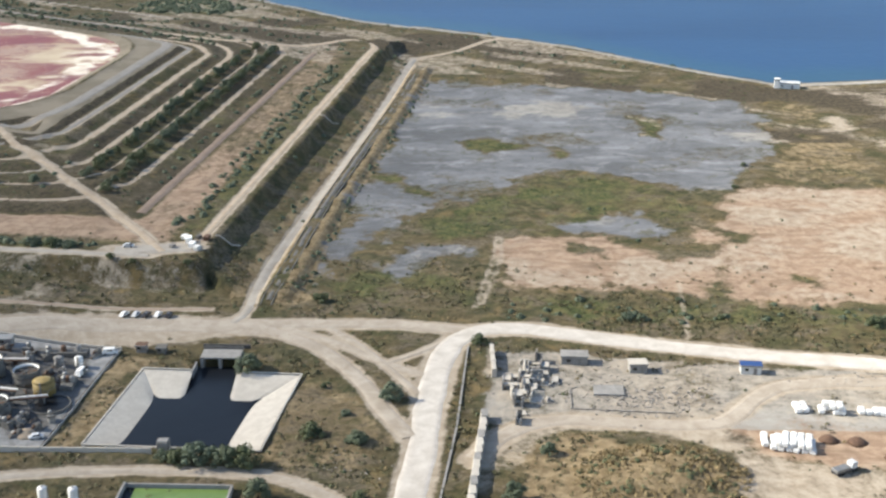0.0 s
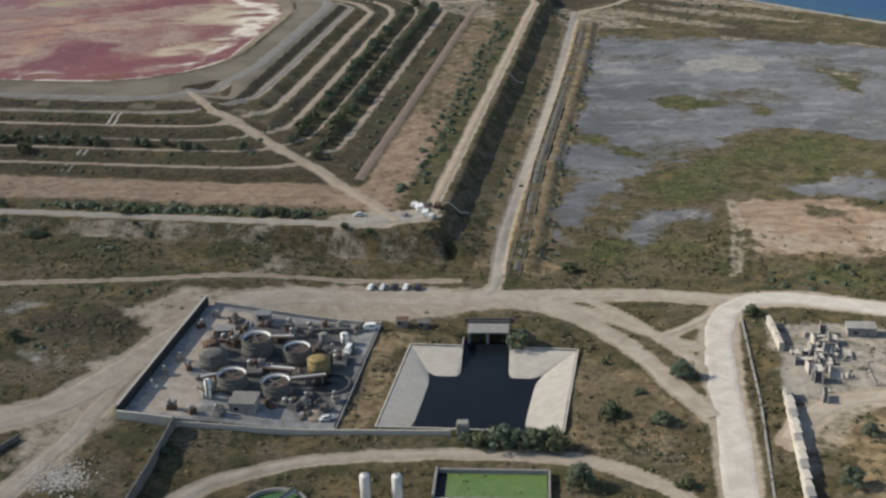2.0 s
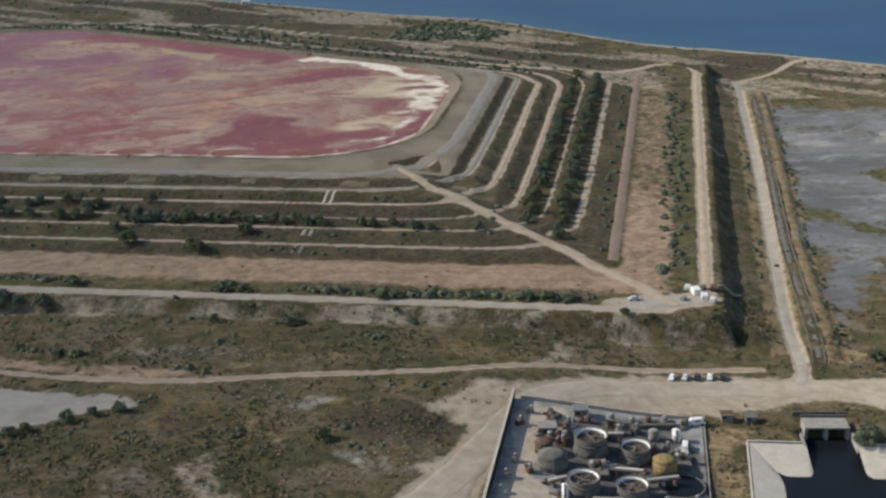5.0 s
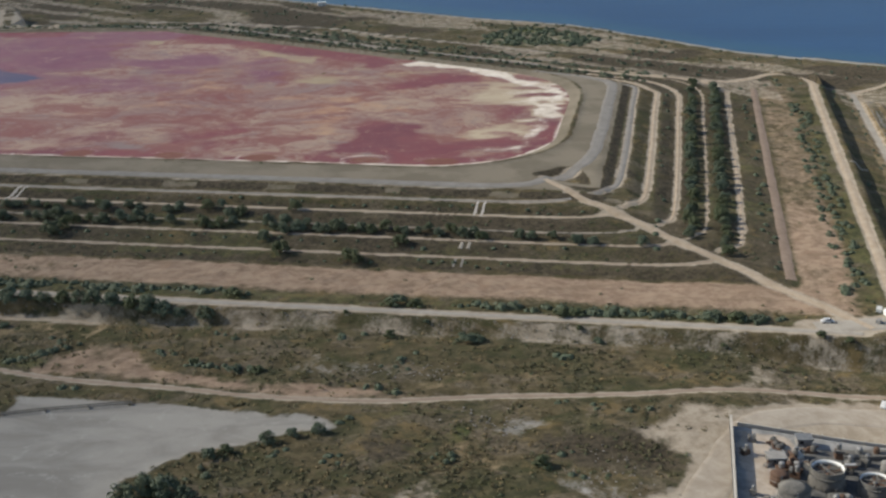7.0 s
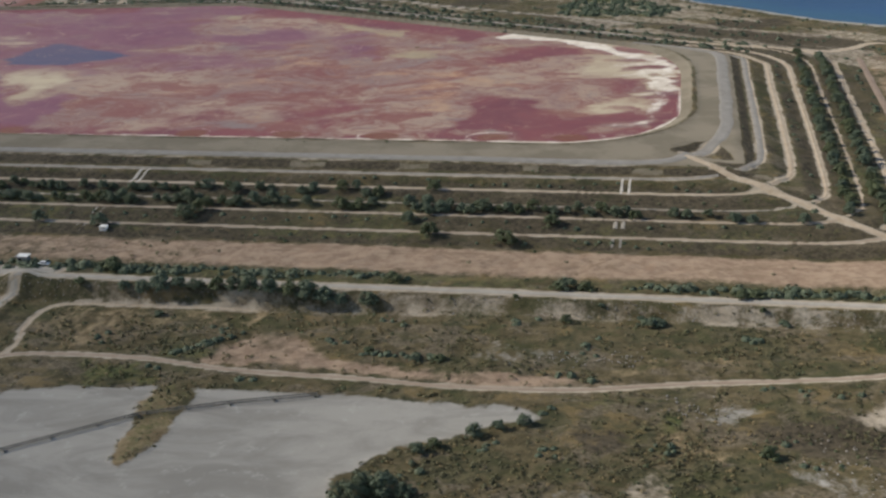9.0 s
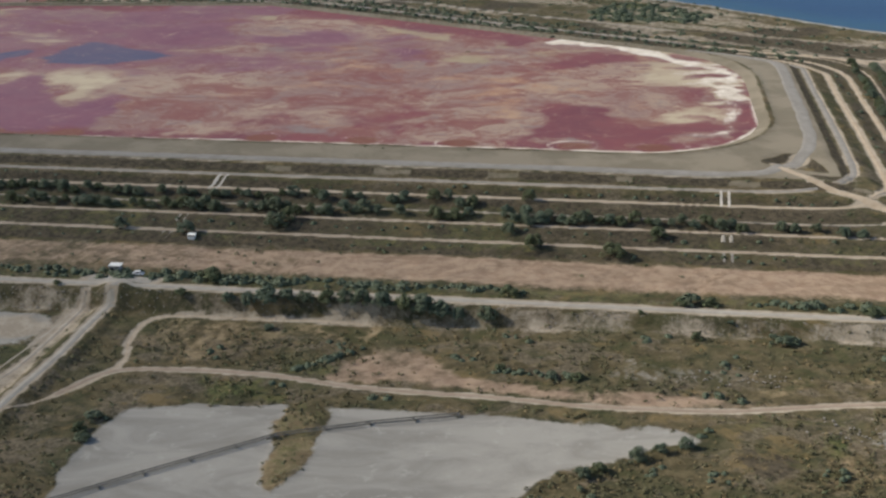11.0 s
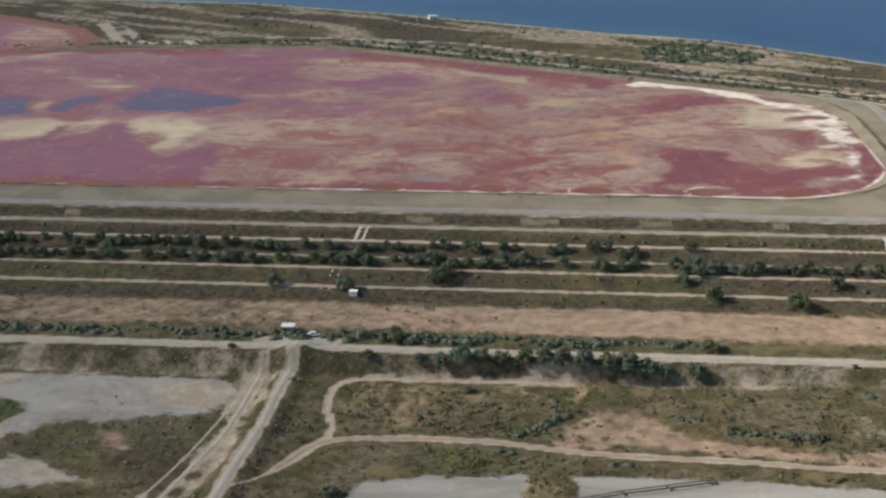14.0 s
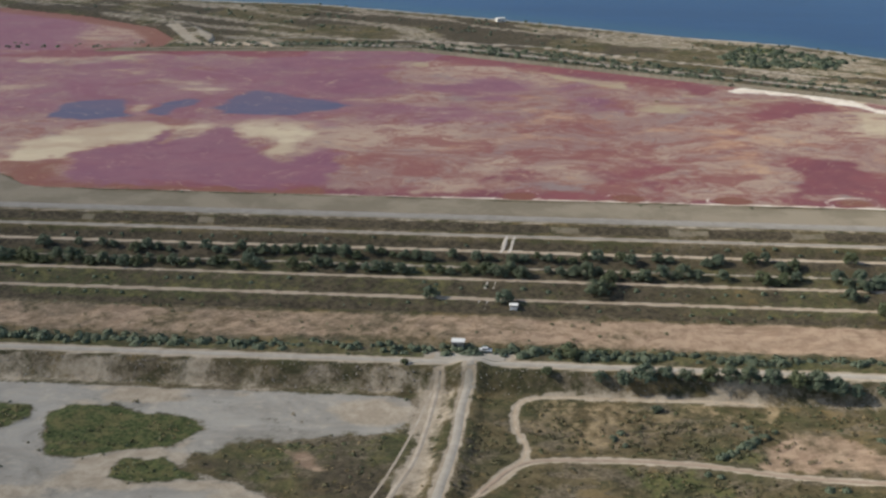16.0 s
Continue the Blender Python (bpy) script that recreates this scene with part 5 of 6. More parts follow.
def scattered(name, label, category, places, material, seed, blades=22, leaf=0.45):
    """One sheet of uncounted low growth: (x, y, size) each a small dome of blades."""
    rng = np.random.default_rng(seed)
    p = np.array(places)
    n = len(p)
    way = rng.normal(size=(n, blades, 3))
    way[..., 2] = np.abs(way[..., 2])
    way /= np.linalg.norm(way, axis=-1, keepdims=True)
    z = height(p[:, 0], p[:, 1])
    size = p[:, 2][:, None, None]
    mid = np.stack([p[:, 0], p[:, 1], z], -1)[:, None] + way * size * rng.uniform(0.5, 1.0, (n, blades, 1)) * np.array([1, 1, 0.8])
    side = np.cross(way, rng.normal(size=way.shape))
    side /= np.linalg.norm(side, axis=-1, keepdims=True)
    up = np.cross(way, side)
    s = leaf * np.sqrt(size) * rng.uniform(0.6, 1.3, (n, blades, 1))
    quad = np.stack([mid - side * s * 0.6, mid + up * s * 0.45, mid + side * s * 0.6, mid - up * s * 0.45], 2)
    me = bpy.data.meshes.new(name)
    count = n * blades
    me.from_pydata(quad.reshape(-1, 3).tolist(), [], np.arange(count * 4).reshape(-1, 4).tolist())
    me.materials.append(material)
    return tagged(new(name, me), label, category, kind="stuff")


def pick(count, seed, x0, x1, y0, y1, weight, low, high):
    """Random places where the given cover allows growth."""
    rng = np.random.default_rng(seed)
    x, y = rng.uniform(x0, x1, count), rng.uniform(y0, y1, count)
    i, j = np.searchsorted(GY, y).clip(0, len(GY) - 1), np.searchsorted(GX, x).clip(0, len(GX) - 1)
    clump = sstep(0.42, 0.62, fbm(x, y, 30, seed)) * 0.85 + 0.15
    hole = outside(x, y, POOL) > 2
    yard = outside(x, y, [(-171, 389), (-178, 314), (-118, 319), (-113, 384)]) > 1
    keep = (rng.random(count) < weight[i, j] * clump) & hole & yard & (height(x, y) > -0.5)
    return np.stack([x, y, rng.uniform(low, high, count) ** 1.0], -1)[keep]


scattered("hedge", "ragged green hedges and bushes along banks and terraces", "hedge", HEDGE, M_LEAF, 60, 95, 0.5)
scattered("shrubs", "mixed dry brown and olive shrubs across the scrub", "shrubs", pick(30000, 61, -700, 170, 260, 470, FREE, 0.4, 1.5), M_SHRUB, 62, 18)
scattered("dry_tufts", "straw-coloured grass tufts across the scrub", "grass", pick(9000, 69, -700, 170, 260, 470, FREE, 0.4, 1.2), M_STRAW, 70, 14)
scattered("shrubs", "low dark green shrubs across the scrub", "shrubs", pick(7000, 63, -700, 170, 260, 800, FREE, 0.5, 1.3), M_LEAF_WARM, 64, 20)
scattered("reeds", "green reeds and weeds on wet ground", "reeds", pick(16000, 65, -700, 170, 380, 800, FREE * np.clip(LUSH * 1.6 - 0.3, 0, 1), 0.4, 0.9), M_LEAF_WARM, 66, 14)
scattered("coastal_scrub", "dark coastal scrub between the pond and the sea", "scrub", pick(4200, 67, -800, 250, 800, 1260, FREE, 1.0, 2.6), M_LEAF, 68, 16, 0.8)


tufts = np.random.default_rng(91)
ta, tr = tufts.uniform(0, 6.283, 700), np.sqrt(tufts.uniform(0, 1, 700))
scattered("dry_tufts", "golden dry grass tufts on the hummock", "grass", np.stack([58 + 25 * tr * np.cos(ta), 308 + 17 * tr * np.sin(ta), tufts.uniform(0.5, 1.4, 700)], -1), M_STRAW, 92, 16)
scattered("shrubs", "olive shrubs on the hummock", "shrubs", np.stack([58 + 24 * tr[:90] * np.cos(ta[:90] * 3), 308 + 16 * tr[:90] * np.sin(ta[:90] * 3), tufts.uniform(0.6, 1.6, 90)], -1), M_LEAF_WARM, 93, 40)


def stones(name, label, places, material, seed):
    rng = np.random.default_rng(seed)
    unit = np.array([(-1, -1, -1), (1, -1, -1), (1, 1, -1), (-1, 1, -1), (-1, -1, 1), (1, -1, 1), (1, 1, 1), (-1, 1, 1)], float)
    face = np.array([(0, 3, 2, 1), (4, 5, 6, 7), (0, 1, 5, 4), (1, 2, 6, 5), (2, 3, 7, 6), (3, 0, 4, 7)])
    p = np.array(places)
    v = unit[None] * rng.uniform(0.35, 1.0, (len(p), 8, 3)) * p[:, 2][:, None, None] * np.array([0.55, 0.55, 0.32])
    v += np.stack([p[:, 0], p[:, 1], height(p[:, 0], p[:, 1]) + 0.12 * p[:, 2]], -1)[:, None]
    me = bpy.data.meshes.new(name)
    me.from_pydata(v.reshape(-1, 3).tolist(), [], (face[None] + 8 * np.arange(len(p))[:, None, None]).reshape(-1, 4).tolist())
    me.materials.append(material)
    tagged(new(name, me), label, "rubble", kind="stuff")


def strewn(count, seed, cx, cy, rx, ry, low, high):
    rng = np.random.default_rng(seed)
    return np.stack([cx + rx * rng.normal(size=count) * 0.5, cy + ry * rng.normal(size=count) * 0.5, rng.uniform(low, high, count)], -1)


stones("rubble", "pale broken stones strewn in the scrub", np.concatenate([strewn(170, 71, -207, 352, 16, 24, 0.2, 0.8), strewn(90, 72, -268, 422, 24, 6, 0.3, 0.8), strewn(60, 73, -238, 388, 14, 8, 0.3, 0.8), strewn(70, 78, -30, 312, 14, 10, 0.3, 0.8)]), M_RUBBLE, 74)
rip = np.random.default_rng(75)
ru, rd = rip.uniform(-700, -140, 1300), rip.uniform(146, 153, 1300)
stones("rubble", "rough stones on the slope below the dam road", np.stack([0.995 * ru + 0.0993 * (576.5 - rd), -0.0993 * ru + 0.995 * (576.5 - rd), rip.uniform(0.2, 0.6, 1300)], -1), M_RUBBLE, 76)
stones("rubble", "heap of broken white stone beside the track", strewn(650, 77, -183, 286, 8, 7, 0.25, 0.8), M_CONCRETE, 78)


# ---- the concrete basin ----
def slab(corners, thick=0.3):
    """A flat panel with thickness from its corners, given anticlockwise from above."""
    bm = bmesh.new()
    top = [bm.verts.new(c) for c in corners]
    low = [bm.verts.new((c[0], c[1], c[2] - thick)) for c in corners]
    bm.faces.new(top)
    bm.faces.new(low[::-1])
    n = len(corners)
    for k in range(n):
        bm.faces.new((top[k], low[k], low[(k + 1) % n], top[(k + 1) % n]))
    bmesh.ops.recalc_face_normals(bm, faces=bm.faces[:])
    return bm


def bowed_slope(rim_a, foot_a, foot_b, rim_b, sag=0.85, steps=18):
    """A concrete slope, slightly crowned: lower along its two joints."""
    bm = bmesh.new()
    grid = []
    for i in range(steps + 1):
        s = i / steps
        row = []
        for j in range(7):
            k = j / 6
            p = [(a + (b - a) * k) * (1 - s) + (c + (d - c) * k) * s for a, b, c, d in zip(rim_a, foot_a, rim_b, foot_b)]
            row.append(bm.verts.new((p[0], p[1], p[2] - sag * k * abs(2 * s - 1) ** 8)))
        grid.append(row)
    low = [[bm.verts.new((v.co.x, v.co.y, v.co.z - 0.3)) for v in row] for row in grid]
    for i in range(steps):
        for j in range(6):
            bm.faces.new((grid[i][j], grid[i][j + 1], grid[i + 1][j + 1], grid[i + 1][j])).smooth = True
            bm.faces.new((low[i][j], low[i + 1][j], low[i + 1][j + 1], low[i][j + 1]))
    bmesh.ops.recalc_face_normals(bm, faces=bm.faces[:])
    return bm


def build_basin():
    ob = thing("basin", "sloping concrete basin holding dark still water", "basin", 0, 0, z=0)
    tl, tr, br, bl = (-101.5, 371.0, 0.5), (-50.5, 368.0, 0.5), (-55.5, 320.0, 0.5), (-106.5, 322.0, 0.5)
    inl, inr = (-85.5, 370.1, 0.5), (-71.0, 369.2, 0.5)

    def foot(rim, edge):
        """The slope's foot, carried on below the water's edge."""
        return tuple(p + (q - p) * 1.6 for p, q in zip(rim, (*edge, -2.0)))
    a, b, c, d = foot(tl, (-94.2, 356.0)), foot(tr, (-62.6, 354.7)), foot(br, (-66.2, 324.2)), foot(bl, (-97.2, 325.0))
    la, lb = foot(inl, (-85.5, 355.8)), foot(inr, (-71.0, 355.0))
    part("slope", bowed_slope(*(bl, d, a, tl)), M_CONCRETE, ob, "shaded grey concrete slope")
    part("slope", bowed_slope(*(tl, a, la, inl)), M_CONCRETE, ob)
    part("slope", bowed_slope(*(inr, lb, b, tr)), M_CONCRETE, ob)
    part("slope", bowed_slope(*(tr, b, c, br)), M_CONCRETE, ob)
    part("slope", bowed_slope(*(br, c, d, bl)), M_CONCRETE, ob)
    part("channel_wall", slab([(-86.0, 377, 0.55), (-85.5, 377, 0.55), (-85.5, 369.5, 0.55), (-86.0, 369.5, 0.55)][::-1], 5.0), M_GREY_CONCRETE, ob)
    part("channel_wall", slab([(-71.0, 377, 0.55), (-70.5, 377, 0.55), (-70.5, 368.8, 0.55), (-71.0, 368.8, 0.55)][::-1], 5.0), M_GREY_CONCRETE, ob)
    part("water", slab([(-105.5, 323.5, -2.0), (-57, 321.5, -2.0), (-52, 378.5, -2.0), (-101, 378.5, -2.0)], 0.1), M_DARK_WATER, ob, "dark, nearly black water surface")
    for x0, y0, x1, y1 in ((-102, 372, -86, 371.1), (-70, 370.2, -50, 369), (-50, 369, -55, 320), (-55, 320, -107, 322), (-107, 322, -102, 372)):
        ang = math.degrees(math.atan2(y1 - y0, x1 - x0))
        part("rim", box(math.hypot(x1 - x0, y1 - y0), 0.5, 0.5, (x0 + x1) / 2, (y0 + y1) / 2, 0.2, ang), M_CONCRETE, ob)
    inlet = thing("inlet_house", "low concrete inlet with two dark openings", "inlet", -78, 380, z=-1.2)
    part("roof", box(13.0, 6.5, 0.5, 0, 0.5, 2.7, 0, 0.05), M_GREY_CONCRETE, inlet)
    for x in (-6.1, -0.2, 6.1):
        part("pier", box(0.7 if x == -0.3 else 0.9, 6.0, 8.0, x, 0.2, -5.3), M_GREY_CONCRETE, inlet)
    # back wall and parapet darker than the roof and piers
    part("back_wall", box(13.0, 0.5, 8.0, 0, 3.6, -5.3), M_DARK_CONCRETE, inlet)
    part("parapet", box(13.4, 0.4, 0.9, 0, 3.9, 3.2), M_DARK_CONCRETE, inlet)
    fence = thing("guard_wall", "low dark guard wall behind the inlet", "wall", -78, 389)
    part("wall", box(16, 0.4, 1.5, 0, 0, -0.2), M_DARK_CONCRETE, fence)


build_basin()
w = thing("marker_post", "squat brown block beside the basin", "block", -82.5, 319.5)
part("block", box(3.4, 2.6, 3.6, bevel=0.15), M_RUBBLE, w)
part("cap", box(3.0, 2.2, 0.3, 0, 0, 3.6), M_GREY_CONCRETE, w)


# ---- walls ----
def wall_run(label, points, tall, thick, material, name="boundary_wall", piers=0.0, cap=None):
    ob = thing(name, label, "wall", *points[0])
    o = Vector((points[0][0], points[0][1], ground_z(*points[0])))
    for (x0, y0), (x1, y1) in zip(points, points[1:]):
        length, ang = math.hypot(x1 - x0, y1 - y0), math.atan2(y1 - y0, x1 - x0)
        n = max(1, int(length / 6))
        for k in range(n):
            ends = [(x0 + (x1 - x0) * f, y0 + (y1 - y0) * f) for f in (k / n, (k + 1) / n)]
            low, high = (ground_z(*e) - o.z for e in ends)
            x, y = (ends[0][0] + ends[1][0]) / 2 - o.x, (ends[0][1] + ends[1][1]) / 2 - o.y

            def raked(piece):
                """The piece, sheared to follow the slope of the ground."""
                for v in piece.verts:
                    v.co.z += (v.co.x / (length / n) + 0.5) * (high - low) + low
                piece.transform(pose(x, y, 0, 0, 0, math.degrees(ang)))
                return piece
            part("panel", raked(box(length / n - 0.02, thick, tall + 0.6, 0, 0, -0.6)), material, ob)
            if piers:
                part("pier", raked(box(0.5, thick + 0.3, tall + 0.8, length / n / 2, 0, -0.6)), material, ob)
            if cap:
                part("coping", raked(box(length / n, thick + 0.25, 0.18, 0, 0, tall)), cap, ob)
    return ob


# near-black colour paints in the shade on this wall's eastern face
wall_run("tall plain wall with pale coping enclosing the cooling plant", [(-170, 389), (-177.5, 316)], 3.9, 0.5, grained("shade_black_wall", (0.035, 0.035, 0.038), (0.065, 0.064, 0.062), 0.6), cap=M_CONCRETE)
wall_run("pale low wall in front of the cooling plant", [(-177.5, 315.5), (-161, 314.5)], 2.6, 0.5, M_CONCRETE, cap=M_CONCRETE)
wall_run("pale low wall with closely set piers", [(-161, 314.5), (-118, 318), (-86, 318.5)], 1.7, 0.5, M_CONCRETE, piers=0.5)
wall_run("pale low wall with closely set piers", [(-168, 389.5), (-113, 385)], 1.6, 0.4, M_CONCRETE, piers=0.5)
wall_run("thin kerb wall along the plant yard", [(-113, 385), (-118, 319)], 0.9, 0.4, M_GREY_CONCRETE)
wall_run("dark wall running south from the plant", [(-161, 314), (-161.5, 290), (-163, 262)], 3.6, 0.5, M_DARK_CONCRETE)
wall_run("dark edging wall beside the dirt road", [(-201, 304), (-206, 294), (-214, 280)], 1.6, 0.5, M_DARK_CONCRETE)
wall_run("weathered concrete kerb of the canal", [(-73, 424), (-71, 448), (-65, 536), (-46, 721), (-38.5, 805)], 0.2, 0.4, M_DARK_CONCRETE, "canal_kerb")
wall_run("weathered concrete kerb of the canal", [(-69, 424), (-66.5, 448), (-60.5, 536), (-41.2, 721), (-34, 805)], 0.2, 0.4, M_DARK_CONCRETE, "canal_kerb")
wall_run("pale drainage channel kerb beside the gravel road", [(2.6, 392), (0.6, 337), (-2.4, 299), (-5, 265)], 0.4, 0.6, M_GREY_CONCRETE, "channel_kerb")
block_rng = random.Random(12)
for k in range(15):
    y = 341 - 4.3 * k
    ob = thing("concrete_block", "pale stacked concrete block beside the works yard", "block", 8.6 - 0.062 * (341 - y), y, block_rng.uniform(-2.5, 2.5), "row of concrete blocks")
    h = block_rng.uniform(2.4, 3.1)
    part("lower_block", box(2.3, 4.4, h * 0.6, 0, 0, -0.3, 0, 0.08), M_CONCRETE, ob)
    part("upper_block", box(2.0, 4.3, h * 0.5, 0.1, 0.1, h * 0.6 - 0.32, 4, 0.08), M_CONCRETE if k % 3 else M_GREY_CONCRETE, ob)
wall_run("short pale wall at the corner of the yard", [(10.5, 389), (11.5, 370)], 2.8, 1.2, M_CONCRETE, piers=0.9)
wall_run("low broken wall around a cleared plot", [(35, 362), (35, 349), (66, 347)], 0.4, 0.5, M_RUBBLE)
for v in (458, 640):
    x, y = from_dam(-144.5, v)
    ob = thing("drain_pipe", "pale pipe running down the outer bank", "pipe", x, y)
    part("pipe", tube([(k, 0.35 * k, ground_z(x + k, y + 0.35 * k) - ground_z(x, y) + 0.45) for k in (0, 2, 4, 6, 9)], 0.3), M_CONCRETE, ob)


# ---- the cooling plant ----
yard_mesh = bpy.data.meshes.new("pavement")
yp = [(-169.5, 388.5), (-177, 316.5), (-118.6, 319.5), (-113.6, 384.5)]
yv, nu = [], 48
for i in range(nu + 1):
    for j in range(nu + 1):
        a, b = i / nu, j / nu
        x = (yp[0][0] * (1 - a) + yp[3][0] * a) * (1 - b) + (yp[1][0] * (1 - a) + yp[2][0] * a) * b
        y = (yp[0][1] * (1 - a) + yp[3][1] * a) * (1 - b) + (yp[1][1] * (1 - a) + yp[2][1] * a) * b
        yv.append((x, y, ground_z(x, y) + 0.75))
yard_mesh.from_pydata(yv, [], [(i * (nu + 1) + j, i * (nu + 1) + j + 1, (i + 1) * (nu + 1) + j + 1, (i + 1) * (nu + 1) + j) for i in range(nu) for j in range(nu)])


def yard_material():
    n = Nodes("stained_yard", 0.92, 0.15)
    a = n.attribute("cover_a")
    big, mid, small = n.noise(0.07, 6, 0.68, 0.6), n.noise(0.25, 6, 0.7), n.noise(1.2, 4, 0.65)
    c = n.mix(n.sharpen(mid, 0.35, 0.65), (0.245, 0.243, 0.235), (0.370, 0.365, 0.350))
    c = n.mix(n.math("MULTIPLY", n.sharpen(big, 0.54, 0.64), 0.6), c, (0.100, 0.098, 0.094))
    c = n.mix(n.math("MULTIPLY", n.edge(a[1], mid, 1.4, 0.25, 0.75), 0.85), c, n.mix(n.sharpen(mid, 0.4, 0.6), (0.060, 0.060, 0.060), (0.125, 0.122, 0.115)))
    c = n.mix(n.edge(a[0], mid, 1.1, 0.3, 0.7), c, n.mix(n.sharpen(mid, 0.35, 0.65), (0.43, 0.355, 0.280), (0.55, 0.480, 0.400)))
    c = n.mix(n.math("MULTIPLY", small, 0.2), c, (0.13, 0.12, 0.11))
    return n.done(c, small, 0.3, 0.08)


yard_x, yard_y = np.array([v[0] for v in yv]), np.array([v[1] for v in yv])
yard_earth = patch(yard_x, yard_y, [(-168, 386), (-154, 385), (-152, 372), (-162, 366), (-161, 340), (-157, 318), (-175, 318)], 2, 2)
# darker patch of yard round the towers
yard_dark = patch(yard_x, yard_y, [(-160, 376), (-120, 382), (-118, 350), (-120, 330), (-150, 331), (-158, 345)], 4, 4)
yard_layer = yard_mesh.attributes.new("cover_a", "FLOAT_COLOR", "POINT")
yard_layer.data.foreach_set("color", np.stack([yard_earth, yard_dark, yard_dark, yard_dark * 0 + 1], -1).astype(np.float32).ravel())
yard_mesh.materials.append(yard_material())
tagged(new("pavement", yard_mesh), "stained grey concrete yard of the plant", "pavement", kind="structure")


M_TOWER = grained("dirty_tower_concrete", (0.14, 0.132, 0.118), (0.235, 0.222, 0.198), 0.35, stain=(0.085, 0.078, 0.07))


def cooling_tower():
    ob = thing("cooling_tower", "squat round concrete cooling tower with open fan stack", "cooling tower", -147.7, 360, group="cooling towers in the yard")
    part("shell", turned([(5.6, 0.0), (5.2, 2.5), (4.9, 4.6), (4.85, 5.6), (5.1, 6.9), (4.75, 6.9), (4.5, 5.6), (4.6, 4.6), (4.9, 2.5), (5.2, 0.0)], 36, closed=True), M_TOWER, ob)
    part("ring_beam", turned([(5.25, 4.5), (5.3, 4.9), (4.95, 4.9), (4.9, 4.5)], 36, closed=True), M_DARK_CONCRETE, ob)
    part("rim", turned([(5.15, 6.85), (5.3, 7.2), (4.95, 7.2), (4.8, 6.85)], 36, closed=True), M_TOWER, ob, "weathered dark rim")
    # white ring added to paint in the sun on the stack's inner face
    part("lining", turned([(4.46, 5.3), (4.72, 6.9), (4.68, 6.9), (4.42, 5.3)], 36, closed=True), M_WHITE, ob, "added white ring imitating sun on the stack wall")
    part("fan_deck", turned([(4.6, 4.55), (4.6, 4.7)], 30), M_DARK_CONCRETE, ob)
    fan = part("fan", turned([(0.8, 4.7), (0.75, 5.6), (0.3, 5.8)], 14), M_STEEL, ob)
    for k in range(6):
        part("blade", box(3.4, 0.75, 0.08, 2.3, 0, 0), M_RUST, fan).matrix_basis = pose(0, 0, 5.3, 0, 0, 60 * k + 12) @ pose(0, 0, 0, 18, 0, 0)
    for k in range(2):
        part("beam", box(9.4, 0.3, 0.35, 0, 0, 5.7, 25 + 90 * k), M_DARK_CONCRETE, ob)
    for k in range(10):
        a = 2 * math.pi * k / 10
        part("leg", box(0.5, 0.5, 2.2, 5.5 * math.cos(a), 5.5 * math.sin(a), -0.4, math.degrees(a)), M_DARK_CONCRETE, ob)
    return ob


def raise_to(x, y):
    return pose(x, y, ground_z(x, y) + 0.6) @ Matrix.Diagonal((0.92, 0.92, 0.8, 1))


tower = cooling_tower()
tower.matrix_basis = raise_to(-147.7, 360)
for x, y in ((-135.2, 358.5), (-150.4, 338), (-137.4, 337)):
    other = copy_thing(tower, raise_to(x, y) @ pose(0, 0, 0, 0, 0, x * 7))


def tank(x, y, radius, tall, material, label, ladder=True, dz=0.7):
    ob = thing("tank", label, "tank", x, y, z=ground_z(x, y) + dz)
    part("shell", turned([(radius, 0), (radius, tall)], 26), material, ob)
    part("roof", turned([(radius * 1.03, tall), (radius * 0.55, tall + radius * 0.16), (0.15, tall + radius * 0.24)], 26), material, ob)
    part("band", turned([(radius + 0.06, tall * 0.5), (radius + 0.06, tall * 0.5 + 0.15), (radius, tall * 0.5 + 0.15), (radius, tall * 0.5)], 26, closed=True), M_STEEL, ob)
    if ladder:
        part("ladder", box(0.5, 0.12, tall + 0.8, 0, -radius - 0.12, 0), M_STEEL, ob)
    return ob


tank(-158.5, 349, 4.2, 4.0, M_DARK_CONCRETE, "squat sooty tank beside the cooling towers")
tank(-161, 357, 2.6, 3.2, M_RUST, "small rusty tank in the plant yard")
tank(-127.5, 352, 3.4, 4.4, M_YELLOW, "ochre-stained round tank in the plant yard")
tank(-155.5, 330, 0.9, 6.0, M_WHITE, "slim white upright vessel in the plant yard")
tank(-122.5, 371, 1.3, 3.6, M_WHITE, "short white tank in the plant yard")
tank(-129, 371, 1.6, 3.0, M_GREY_CONCRETE, "short grey tank in the plant yard")


def shed(x, y, sx, sy, tall, wall, roof, label, turn=0.0, dz=0.0, name="shed", door=True):
    ob = thing(name, label, "building", x, y, turn, z=ground_z(x, y) + dz)
    part("wall", box(sx, sy, tall, 0, 0, -0.4, 0, 0.05), wall, ob)
    part("roof", box(sx + 0.6, sy + 0.6, 0.3, 0, 0, tall - 0.4, 0, 0.06), roof, ob)
    if door:
        part("door", box(1.1, 0.1, 2.1, sx * 0.2, -sy / 2 - 0.03, 0), M_STEEL, ob)
        part("window", box(1.2, 0.1, 0.9, -sx * 0.22, -sy / 2 - 0.03, 1.1), M_GLASS, ob)
    part("roof_edge", box(sx + 0.7, 0.15, 0.45, 0, -sy / 2 - 0.32, tall - 0.5), M_GREY_CONCRETE, ob)
    return ob


